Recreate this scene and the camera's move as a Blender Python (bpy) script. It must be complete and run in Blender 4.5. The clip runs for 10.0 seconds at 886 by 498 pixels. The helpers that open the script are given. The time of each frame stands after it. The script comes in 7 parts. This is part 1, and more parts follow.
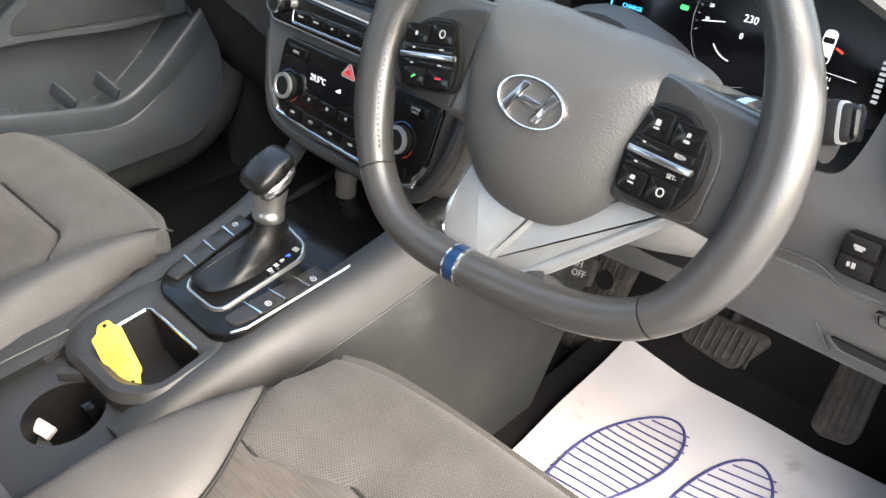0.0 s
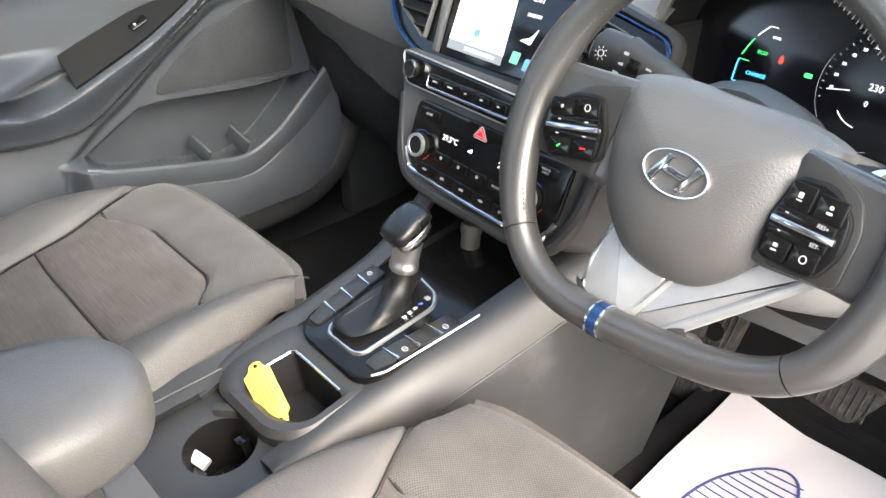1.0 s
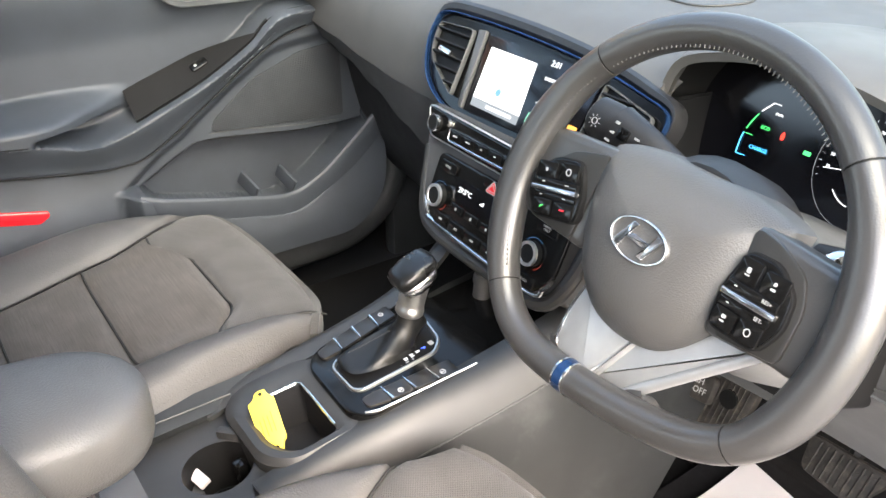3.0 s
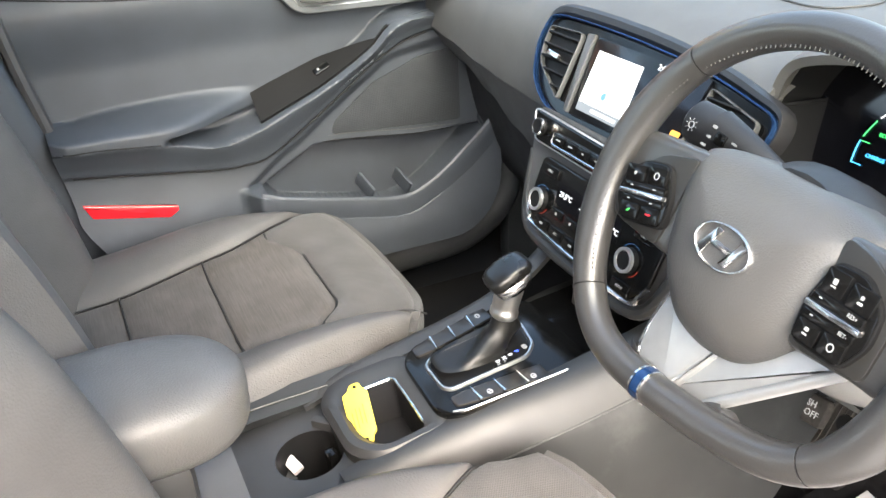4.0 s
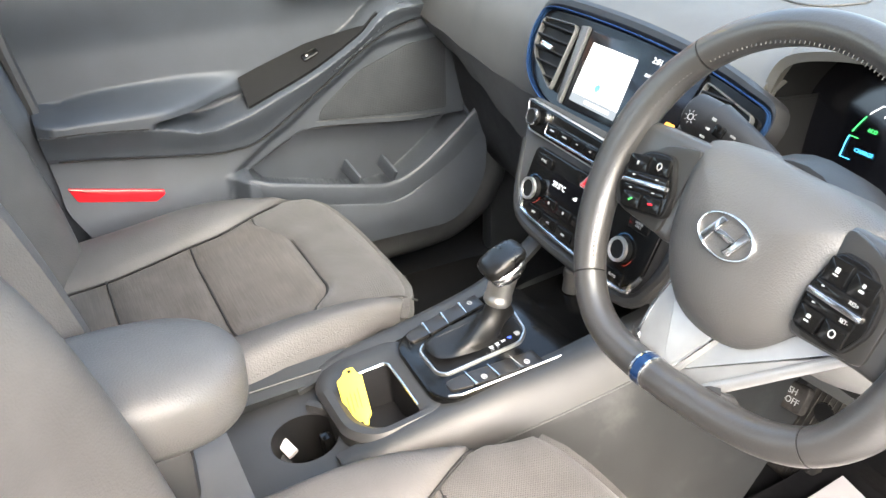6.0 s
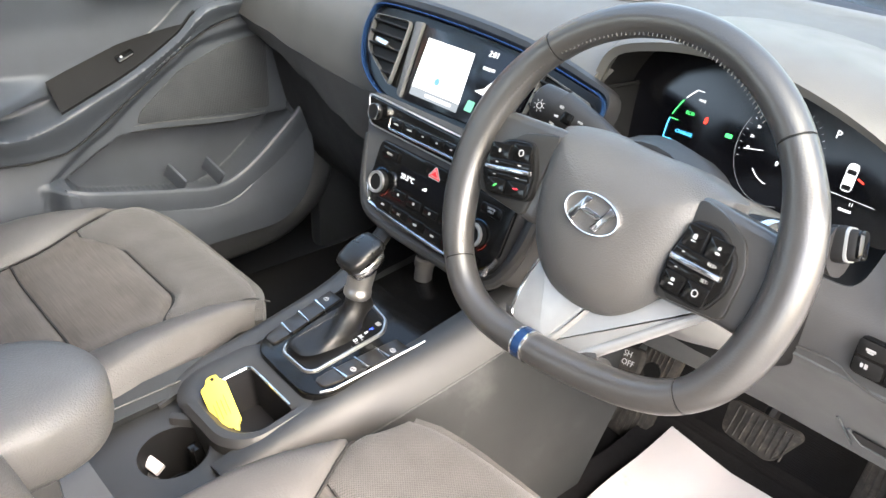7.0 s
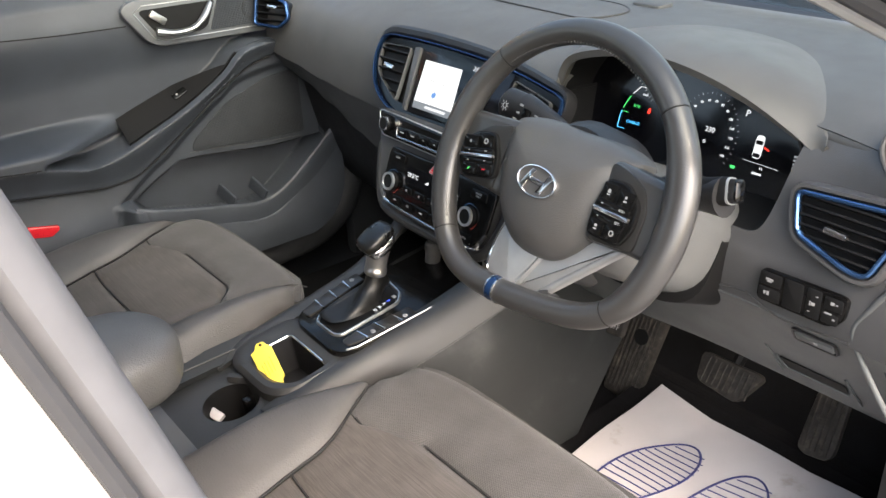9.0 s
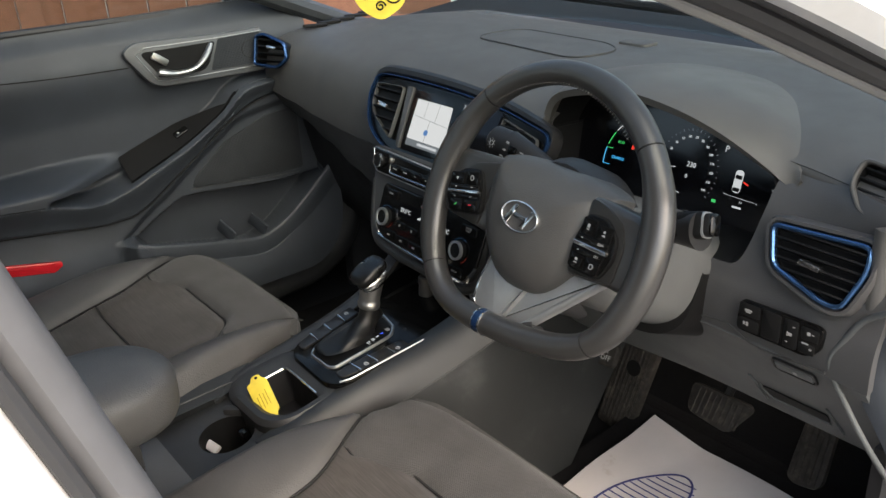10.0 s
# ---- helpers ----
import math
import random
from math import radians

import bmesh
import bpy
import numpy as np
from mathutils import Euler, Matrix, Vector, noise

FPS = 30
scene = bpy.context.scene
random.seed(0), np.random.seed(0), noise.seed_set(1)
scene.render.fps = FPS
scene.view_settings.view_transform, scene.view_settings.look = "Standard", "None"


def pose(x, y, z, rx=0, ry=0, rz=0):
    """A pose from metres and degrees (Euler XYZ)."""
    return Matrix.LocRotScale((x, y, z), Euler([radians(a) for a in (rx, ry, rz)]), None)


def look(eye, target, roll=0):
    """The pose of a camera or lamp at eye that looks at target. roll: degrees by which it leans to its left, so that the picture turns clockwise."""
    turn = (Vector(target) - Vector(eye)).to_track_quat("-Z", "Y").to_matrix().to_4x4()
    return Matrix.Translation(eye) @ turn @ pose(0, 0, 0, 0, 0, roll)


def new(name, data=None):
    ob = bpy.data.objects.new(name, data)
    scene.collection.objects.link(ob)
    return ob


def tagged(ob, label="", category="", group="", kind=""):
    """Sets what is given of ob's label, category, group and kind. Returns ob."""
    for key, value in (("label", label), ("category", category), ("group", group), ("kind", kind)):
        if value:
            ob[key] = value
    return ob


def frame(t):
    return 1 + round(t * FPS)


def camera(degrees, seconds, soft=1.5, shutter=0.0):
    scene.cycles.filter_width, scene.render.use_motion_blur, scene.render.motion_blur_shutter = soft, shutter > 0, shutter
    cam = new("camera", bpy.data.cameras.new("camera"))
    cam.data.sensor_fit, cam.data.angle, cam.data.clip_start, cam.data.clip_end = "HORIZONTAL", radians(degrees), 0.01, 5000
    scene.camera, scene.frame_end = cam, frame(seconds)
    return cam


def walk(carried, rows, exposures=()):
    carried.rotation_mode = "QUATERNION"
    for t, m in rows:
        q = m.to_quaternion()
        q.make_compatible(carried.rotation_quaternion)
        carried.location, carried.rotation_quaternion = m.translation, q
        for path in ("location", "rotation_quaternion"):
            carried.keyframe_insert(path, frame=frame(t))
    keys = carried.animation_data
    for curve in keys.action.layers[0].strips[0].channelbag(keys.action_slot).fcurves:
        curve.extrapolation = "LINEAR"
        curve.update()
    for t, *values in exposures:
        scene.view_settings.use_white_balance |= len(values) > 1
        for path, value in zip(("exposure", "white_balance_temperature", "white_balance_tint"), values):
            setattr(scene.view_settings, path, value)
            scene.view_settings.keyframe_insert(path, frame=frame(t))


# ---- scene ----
cam = camera(54.2, 10.0, soft=1.5)
PATH = [
    (0, (0.6477, 0.1017, 1.1207), (0.0745, 0.6953, 0.5558), 0.83),
    (0.5, (0.6327, 0.0572, 1.1434), (0.0065, 0.6163, 0.5999), 0.69),
    (1, (0.6381, 0.0334, 1.1648), (-0.0129, 0.5795, 0.6375), -1.57),
    (1.5, (0.6360, 0.0117, 1.1731), (-0.0146, 0.5667, 0.6547), -1.47),
    (2, (0.6604, -0.0048, 1.1740), (0.0060, 0.5558, 0.6666), 0.51),
    (2.2, (0.6687, 0.0074, 1.1768), (0.0116, 0.5695, 0.6745), 0.92),
    (3.3, (0.7293, 0.0983, 1.1879), (-0.0274, 0.5495, 0.7148), -1.28),
    (3.5, (0.7362, 0.1081, 1.1879), (-0.0372, 0.5325, 0.7170), -1.87),
    (4, (0.7433, 0.1138, 1.1801), (-0.0638, 0.4741, 0.7124), -2.90),
    (4.5, (0.7428, 0.1129, 1.1737), (-0.0811, 0.4340, 0.7066), -3.29),
    (5, (0.7453, 0.1113, 1.1646), (-0.0794, 0.4257, 0.6945), -2.62),
    (5.2, (0.7468, 0.1093, 1.1619), (-0.0792, 0.4180, 0.6903), -2.51),
    (6.3, (0.7316, 0.0557, 1.1886), (-0.0179, 0.5100, 0.7070), 0.12),
    (6.5, (0.7254, 0.0390, 1.1869), (0.0049, 0.5377, 0.7051), 0.92),
    (7, (0.7161, 0.0094, 1.1885), (0.0608, 0.5920, 0.7076), 2.03),
    (7.5, (0.7243, -0.0178, 1.1921), (0.1168, 0.6171, 0.7148), 2.22),
    (8, (0.7541, -0.0305, 1.1972), (0.1480, 0.6088, 0.7239), 0.86),
    (8.5, (0.8475, -0.0566, 1.2143), (0.1982, 0.5467, 0.7512), -0.54),
    (9, (0.9381, -0.0822, 1.2329), (0.2308, 0.4631, 0.7831), -2.80),
    (9.5, (0.9699, -0.1140, 1.2481), (0.2502, 0.4281, 0.8143), -3.32),
    (10, (0.9729, -0.0799, 1.2464), (0.2490, 0.4706, 0.8307), -3.33),
]
EXPOSURES = [(0.0, 3.35, 7000, 11), (1.0, 3.7, 7000, 12), (2.2, 3.55, 7000, 13), (3.5, 3.6, 7000, 12), (4.5, 3.88, 7000, 11), (5.2, 3.97, 7000, 11), (7.5, 3.65, 7050, 13), (8.4, 3.6, 7100, 13), (9.0, 2.65, 7050, 13), (9.5, 1.75, 7000, 10), (10.0, 1.7, 7000, 10)]
walk(cam, [(t, look(eye, target, roll)) for t, eye, target, roll in PATH], EXPOSURES)

# ---- world and light ----
world = bpy.data.worlds.new("sky")
scene.world = world
world.use_nodes = True
wn, wl = world.node_tree.nodes, world.node_tree.links
sky = wn.new("ShaderNodeTexSky")
sky.sky_type = "NISHITA"
sky.sun_disc = False
sky.sun_elevation, sky.sun_rotation = radians(45), radians(98)
sky.air_density, sky.dust_density = 1.2, 3.0
wl.new(sky.outputs[0], wn["Background"].inputs[0])
wn["Background"].inputs[1].default_value = 0.15
sun = new("sun", bpy.data.lights.new("sun", "SUN"))
sun.data.energy, sun.data.angle, sun.data.color = 1.0, radians(68), (1.0, 0.985, 0.965)
sun.matrix_world = look((4.0, -1.0, 4.5), (0, 0.3, 0.5))


# ---- helpers for building ----
def unit(v):
    return Vector(v).normalized()


def local(origin, right, up):
    """A frame: x to the right, y up along the face, z out of it."""
    r, u = unit(right), unit(up)
    n = r.cross(u).normalized()
    u = n.cross(r)
    return Matrix(((r.x, u.x, n.x, origin[0]), (r.y, u.y, n.y, origin[1]), (r.z, u.z, n.z, origin[2]), (0, 0, 0, 1)))


def shade(bm, angle=35):
    lim = radians(angle)
    for f in bm.faces:
        f.smooth = True
    for e in bm.edges:
        e.smooth = len(e.link_faces) == 2 and e.calc_face_angle(0) < lim


def part(name, bm, material, parent=None, label="", angle=35):
    """One mesh object from a bmesh."""
    bmesh.ops.recalc_face_normals(bm, faces=bm.faces)
    shade(bm, angle)
    me = bpy.data.meshes.new(name)
    bm.to_mesh(me)
    bm.free()
    me.materials.append(material)
    ob = new(name, me)
    if parent:
        ob.parent = parent
    if label:
        ob["label"] = label
    return ob


def thing(name, label, category, group="", kind="", at=(0, 0, 0)):
    ob = new(name)
    ob.empty_display_size = 0.05
    ob.location = at
    return tagged(ob, label, category, group, kind)


def join(*bms):
    out = bms[0]
    for b in bms[1:]:
        me = bpy.data.meshes.new("tmp")
        b.to_mesh(me)
        b.free()
        out.from_mesh(me)
        bpy.data.meshes.remove(me)
    return out


def moved(bm, m):
    bmesh.ops.transform(bm, matrix=m, verts=bm.verts)
    return bm


def block(w, d, h, bevel=0.004, at=(0, 0, 0), seg=2):
    bm = bmesh.new()
    bmesh.ops.create_cube(bm, size=1.0)
    bmesh.ops.scale(bm, vec=(w, d, h), verts=bm.verts)
    if bevel:
        bmesh.ops.bevel(bm, geom=bm.edges[:], offset=bevel, segments=seg, affect="EDGES", profile=0.6)
    bmesh.ops.translate(bm, vec=at, verts=bm.verts)
    return bm


def rounded(pts, r, n=4):
    """A closed outline with its corners rounded; r one radius or one for each corner."""
    out, k = [], len(pts)
    for i, p in enumerate(pts):
        p = Vector(p)
        a, b = Vector(pts[i - 1]) - p, Vector(pts[(i + 1) % k]) - p
        rad = r[i] if isinstance(r, (list, tuple)) else r
        t = min(rad, a.length * 0.48, b.length * 0.48)
        s, e = p + a.normalized() * t, p + b.normalized() * t
        for j in range(n + 1):
            q = j / n
            out.append(tuple(s * (1 - q) ** 2 + p * 2 * q * (1 - q) + e * q * q))
    return out


def rrect(w, h, r, cx=0.0, cy=0.0, n=4):
    return rounded([(cx - w / 2, cy - h / 2), (cx + w / 2, cy - h / 2), (cx + w / 2, cy + h / 2), (cx - w / 2, cy + h / 2)], r, n)


def oval(rx, ry, n=32, cx=0.0, cy=0.0):
    return [(cx + rx * math.cos(2 * math.pi * i / n), cy + ry * math.sin(2 * math.pi * i / n)) for i in range(n)]


def slab(outline, depth, m=None, bevel=0.0, z0=0.0, dome=0.0, seg=2):
    """An outline in the xy plane, pushed out along z by depth, with its front edge rounded."""
    bm = bmesh.new()
    lo = [bm.verts.new((x, y, z0)) for x, y in outline]
    rings = [lo]
    c = Vector((sum(p[0] for p in outline) / len(outline), sum(p[1] for p in outline) / len(outline)))
    k = len(outline)
    steps = [(0.0, depth)] if not bevel else [(bevel * (1 - math.cos(a)), depth - bevel + bevel * math.sin(a)) for a in [0.5 * math.pi * s / seg for s in range(seg + 1)]]
    for ins, z in steps:
        ring = []
        for i, p in enumerate(outline):
            a, b = Vector(outline[i - 1]), Vector(outline[(i + 1) % k])
            tangent = (b - a).normalized()
            nrm = Vector((-tangent.y, tangent.x))
            if nrm.dot(c - Vector(p)) < 0:
                nrm = -nrm
            q = Vector(p) + nrm * ins
            ring.append(bm.verts.new((q.x, q.y, z0 + z)))
        rings.append(ring)
    for r0, r1 in zip(rings, rings[1:]):
        for i in range(k):
            j = (i + 1) % k
            bm.faces.new((r0[i], r0[j], r1[j], r1[i]))
    if dome:
        top = bm.verts.new((c.x, c.y, z0 + depth + dome))
        mid = [bm.verts.new((v.co.x * 0.5 + c.x * 0.5, v.co.y * 0.5 + c.y * 0.5, z0 + depth + dome * 0.75)) for v in rings[-1]]
        for i in range(k):
            j = (i + 1) % k
            bm.faces.new((rings[-1][i], rings[-1][j], mid[j], mid[i]))
            bm.faces.new((mid[i], mid[j], top))
    else:
        bm.faces.new(rings[-1])
    bm.faces.new(lo[::-1])
    return moved(bm, m) if m else bm


def band(outer, inner, depth, m=None, z0=0.0, bevel=0.0):
    """A flat ring between two outlines of the same count."""
    bm = bmesh.new()
    k = len(outer)
    lo_o = [bm.verts.new((x, y, z0)) for x, y in outer]
    hi_o = [bm.verts.new((x, y, z0 + depth - bevel)) for x, y in outer]
    lo_i = [bm.verts.new((x, y, z0)) for x, y in inner]
    hi_i = [bm.verts.new((x, y, z0 + depth - bevel)) for x, y in inner]
    rows = [lo_i, lo_o, hi_o]
    if bevel:
        f = 0.3
        rows.append([bm.verts.new((o[0] + (i[0] - o[0]) * f, o[1] + (i[1] - o[1]) * f, z0 + depth)) for o, i in zip(outer, inner)])
        rows.append([bm.verts.new((i[0] + (o[0] - i[0]) * f, i[1] + (o[1] - i[1]) * f, z0 + depth)) for o, i in zip(outer, inner)])
    rows.append(hi_i)
    for r0, r1 in zip(rows, rows[1:] + rows[:1]):
        for i in range(k):
            j = (i + 1) % k
            bm.faces.new((r0[i], r0[j], r1[j], r1[i]))
    return moved(bm, m) if m else bm


def shrunk(outline, d):
    """The outline drawn in by d."""
    k, out = len(outline), []
    area = sum(outline[i - 1][0] * outline[i][1] - outline[i][0] * outline[i - 1][1] for i in range(k))
    for i, p in enumerate(outline):
        a, b = Vector(outline[i - 1]), Vector(outline[(i + 1) % k])
        t = (b - a).normalized()
        nrm = Vector((-t.y, t.x)) * (1 if area > 0 else -1)
        out.append((p[0] + nrm.x * d, p[1] + nrm.y * d))
    return out


def thicken(bm, thick, out=(0.6, -0.6, 0.6), way=None):
    """Gives a surface depth on the side turned away from out."""
    bm.normal_update()
    total = Vector((0, 0, 0))
    for f in bm.faces:
        total += f.normal * f.calc_area()
    if total.dot(Vector(out)) < 0:
        bmesh.ops.reverse_faces(bm, faces=bm.faces[:])
        bm.normal_update()
    faces, verts = bm.faces[:], bm.verts[:]
    rim = [e for e in bm.edges if len(e.link_faces) == 1]
    below = {v: bm.verts.new(v.co + Vector(way) * thick if way else v.co - v.normal * thick) for v in verts}
    for e in rim:
        a, b = e.verts
        bm.faces.new((a, b, below[b], below[a]))
    for f in faces:
        bm.faces.new([below[v] for v in reversed(f.verts)])
    return bm


def sheet(fn, nu, nv, thick=0.0, out=(0.6, -0.6, 0.6), keep=None):
    """A grid surface from fn(u, v), u and v from 0 to 1; keep: which places of it stay."""
    bm = bmesh.new()
    vs = [[bm.verts.new(fn(i / nu, j / nv)) for j in range(nv + 1)] for i in range(nu + 1)]
    for i in range(nu):
        for j in range(nv):
            a, b = vs[i], vs[i + 1]
            if keep is None or keep((a[j].co + b[j + 1].co) / 2):
                bm.faces.new((a[j], b[j], b[j + 1], a[j + 1]))
    bmesh.ops.delete(bm, geom=[v for v in bm.verts if not v.link_faces], context="VERTS")
    return thicken(bm, thick, out) if thick else bm


def loft(rings, caps=True, closed=False):
    """Rings of points with equal counts, joined one to the next."""
    bm = bmesh.new()
    vs = [[bm.verts.new(p) for p in r] for r in rings]
    k = len(vs[0])
    pairs = list(zip(vs, vs[1:])) + ([(vs[-1], vs[0])] if closed else [])
    for a, b in pairs:
        for i in range(k):
            j = (i + 1) % k
            bm.faces.new((a[i], a[j], b[j], b[i]))
    if caps and not closed:
        bm.faces.new(vs[0][::-1])
        bm.faces.new(vs[-1])
    return bm


def spline(pts, n=6, closed=False):
    """Points of a smooth line through pts."""
    pts = [Vector(p) for p in pts]
    k, out = len(pts), []
    for i in range(k if closed else k - 1):
        p1, p2 = pts[i], pts[(i + 1) % k]
        p0 = pts[i - 1] if closed or i > 0 else p1 * 2 - p2
        p3 = pts[(i + 2) % k] if closed or i + 2 < k else p2 * 2 - p1
        for j in range(n):
            t = j / n
            out.append(0.5 * (2 * p1 + (p2 - p0) * t + (2 * p0 - 5 * p1 + 4 * p2 - p3) * t * t + (3 * p1 - p0 - 3 * p2 + p3) * t ** 3))
    if not closed:
        out.append(pts[-1])
    return out


def tube(pts, r, n=8, closed=False, flat=1.0, up=(0, 0, 1)):
    """A round bar along a line; r one radius or one for each point."""
    pts = [Vector(p) for p in pts]
    k, rings = len(pts), []
    for i, p in enumerate(pts):
        a = pts[i - 1] if closed or i > 0 else p
        b = pts[(i + 1) % k] if closed or i + 1 < k else p
        t = (b - a).normalized()
        s = t.cross(Vector(up))
        s = s.normalized() if s.length > 1e-4 else Vector((1, 0, 0))
        w = s.cross(t).normalized()
        rad = r[i] if isinstance(r, (list, tuple)) else r
        rings.append([p + rad * (math.cos(q) * s + flat * math.sin(q) * w) for q in [2 * math.pi * j / n for j in range(n)]])
    return loft(rings, closed=closed)


def turned(profile, n=24, m=None):
    """A body of revolution round z from (radius, height) pairs."""
    rings = [[(r * math.cos(2 * math.pi * j / n), r * math.sin(2 * math.pi * j / n), z) for j in range(n)] for r, z in profile]
    bm = loft(rings)
    return moved(bm, m) if m else bm


def words(text, size, m, material, parent, name="lettering", depth=0.0003, align="CENTER", label=""):
    cu = bpy.data.curves.new("words", "FONT")
    cu.body, cu.size, cu.extrude, cu.align_x, cu.align_y, cu.resolution_u = text, size, depth, align, "CENTER", 2
    ob = bpy.data.objects.new("words", cu)
    scene.collection.objects.link(ob)
    bpy.context.view_layer.update()
    me = bpy.data.meshes.new_from_object(ob.evaluated_get(bpy.context.evaluated_depsgraph_get()))
    bpy.data.objects.remove(ob)
    bpy.data.curves.remove(cu)
    me.name = name
    me.materials.clear()
    me.materials.append(material)
    me.transform(m)
    out = new(name, me)
    out.parent = parent
    if label:
        out["label"] = label
    return out


def smooth(a, b, t):
    t = min(1.0, max(0.0, (t - a) / (b - a)))
    return t * t * (3 - 2 * t)


def track(table, t):
    """Values of a small table of (key, ...) rows, read smoothly between them."""
    if t <= table[0][0]:
        return table[0][1:]
    for a, b in zip(table, table[1:]):
        if t <= b[0]:
            q = (t - a[0]) / (b[0] - a[0])
            q = q * q * (3 - 2 * q)
            return tuple(x + (y - x) * q for x, y in zip(a[1:], b[1:]))
    return table[-1][1:]


# ---- materials ----
def base(name, color, rough=0.5, metal=0.0, coat=0.0, spec=0.5):
    m = bpy.data.materials.new(name)
    m.use_nodes = True
    b = m.node_tree.nodes["Principled BSDF"]
    b.inputs["Base Color"].default_value = (*color, 1)
    b.inputs["Roughness"].default_value = rough
    b.inputs["Metallic"].default_value = metal
    b.inputs["Coat Weight"].default_value = coat
    b.inputs["Specular IOR Level"].default_value = spec
    return m, m.node_tree.nodes, m.node_tree.links, b


def coords(n, l, scale=(1, 1, 1), rot=(0, 0, 0)):
    tc, mp = n.new("ShaderNodeTexCoord"), n.new("ShaderNodeMapping")
    mp.inputs["Scale"].default_value = scale
    mp.inputs["Rotation"].default_value = rot
    l.new(tc.outputs["Object"], mp.inputs[0])
    return mp.outputs[0]


def mottled(n, l, b, color, vec, amount, scale=14.0):
    """Uneven colour: broad stains and fine dust."""
    big, ramp, mix = n.new("ShaderNodeTexNoise"), n.new("ShaderNodeMapRange"), n.new("ShaderNodeMix")
    big.inputs["Scale"].default_value, big.inputs["Detail"].default_value = scale, 6
    l.new(vec, big.inputs[0])
    ramp.inputs[1].default_value, ramp.inputs[2].default_value = 0.3, 0.7
    l.new(big.outputs[0], ramp.inputs[0])
    mix.data_type = "RGBA"
    mix.inputs[6].default_value = (*[c * (1 - amount) for c in color], 1)
    mix.inputs[7].default_value = (*[min(1, c * (1 + amount)) for c in color], 1)
    l.new(ramp.outputs[0], mix.inputs[0])
    l.new(mix.outputs[2], b.inputs["Base Color"])
    return mix


def bumped(n, l, b, height, strength, dist):
    bp = n.new("ShaderNodeBump")
    bp.inputs["Strength"].default_value, bp.inputs["Distance"].default_value = strength, dist
    l.new(height, bp.inputs["Height"])
    l.new(bp.outputs[0], b.inputs["Normal"])


def plastic(name, color, rough=0.55, grain=900.0, strength=0.25, amount=0.12, dist=0.0004, spec=0.5):
    """Moulded plastic with a leather-like grain."""
    m, n, l, b = base(name, color, rough, spec=spec)
    vec = coords(n, l)
    mottled(n, l, b, color, vec, amount)
    vor = n.new("ShaderNodeTexVoronoi")
    vor.inputs["Scale"].default_value = grain
    l.new(vec, vor.inputs[0])
    bumped(n, l, b, vor.outputs[0], strength, dist)
    rn, rr = n.new("ShaderNodeTexNoise"), n.new("ShaderNodeMapRange")
    rn.inputs["Scale"].default_value, rn.inputs["Detail"].default_value = 30, 4
    l.new(vec, rn.inputs[0])
    rr.inputs[3].default_value, rr.inputs[4].default_value = rough - 0.08, rough + 0.08
    l.new(rn.outputs[0], rr.inputs[0])
    l.new(rr.outputs[0], b.inputs["Roughness"])
    return m


def woven(name, color, fine=1400.0, stretch=(1, 1, 1), streak=0.0, rough=0.9, rot=(0, 0, 0), strength=0.5, sheen=0.12):
    """Cloth: a fine weave with uneven threads."""
    m, n, l, b = base(name, color, rough, spec=0.12)
    b.inputs["Sheen Weight"].default_value = sheen
    vec = coords(n, l, stretch, rot)
    mix = mottled(n, l, b, color, coords(n, l), 0.14, 22)
    if streak:
        no, mr, mul = n.new("ShaderNodeTexNoise"), n.new("ShaderNodeMapRange"), n.new("ShaderNodeMix")
        no.inputs["Scale"].default_value, no.inputs["Detail"].default_value = 260, 3
        l.new(vec, no.inputs[0])
        mr.inputs[1].default_value, mr.inputs[2].default_value = 0.3, 0.72
        mr.inputs[3].default_value, mr.inputs[4].default_value = 1 - streak, 1 + streak
        l.new(no.outputs[0], mr.inputs[0])
        mul.data_type, mul.blend_type = "RGBA", "MULTIPLY"
        mul.inputs[0].default_value = 1
        l.new(mix.outputs[2], mul.inputs[6])
        l.new(mr.outputs[0], mul.inputs[7])
        l.new(mul.outputs[2], b.inputs["Base Color"])
        bumped(n, l, b, no.outputs[0], strength, 0.0006)
    else:
        vor = n.new("ShaderNodeTexVoronoi")
        vor.inputs["Scale"].default_value, vor.inputs["Randomness"].default_value = fine, 0.15
        l.new(vec, vor.inputs[0])
        bumped(n, l, b, vor.outputs[0], strength, 0.0008)
        mr, mul = n.new("ShaderNodeMapRange"), n.new("ShaderNodeMix")
        mr.inputs[1].default_value, mr.inputs[2].default_value = 0.1, 0.55
        mr.inputs[3].default_value, mr.inputs[4].default_value = 0.6, 1.2
        l.new(vor.outputs[0], mr.inputs[0])
        mul.data_type, mul.blend_type = "RGBA", "MULTIPLY"
        mul.inputs[0].default_value = 1
        l.new(mix.outputs[2], mul.inputs[6])
        l.new(mr.outputs[0], mul.inputs[7])
        l.new(mul.outputs[2], b.inputs["Base Color"])
    return m


def glow(name, color, strength):
    m, n, l, b = base(name, (0.01, 0.01, 0.01), 0.4)
    b.inputs["Emission Color"].default_value = (*color, 1)
    b.inputs["Emission Strength"].default_value = strength
    return m


def plain(name, color, rough=0.5, metal=0.0, coat=0.0, amount=0.08, scale=60.0, spec=0.5):
    m, n, l, b = base(name, color, rough, metal, coat, spec)
    mottled(n, l, b, color, coords(n, l), amount, scale)
    return m


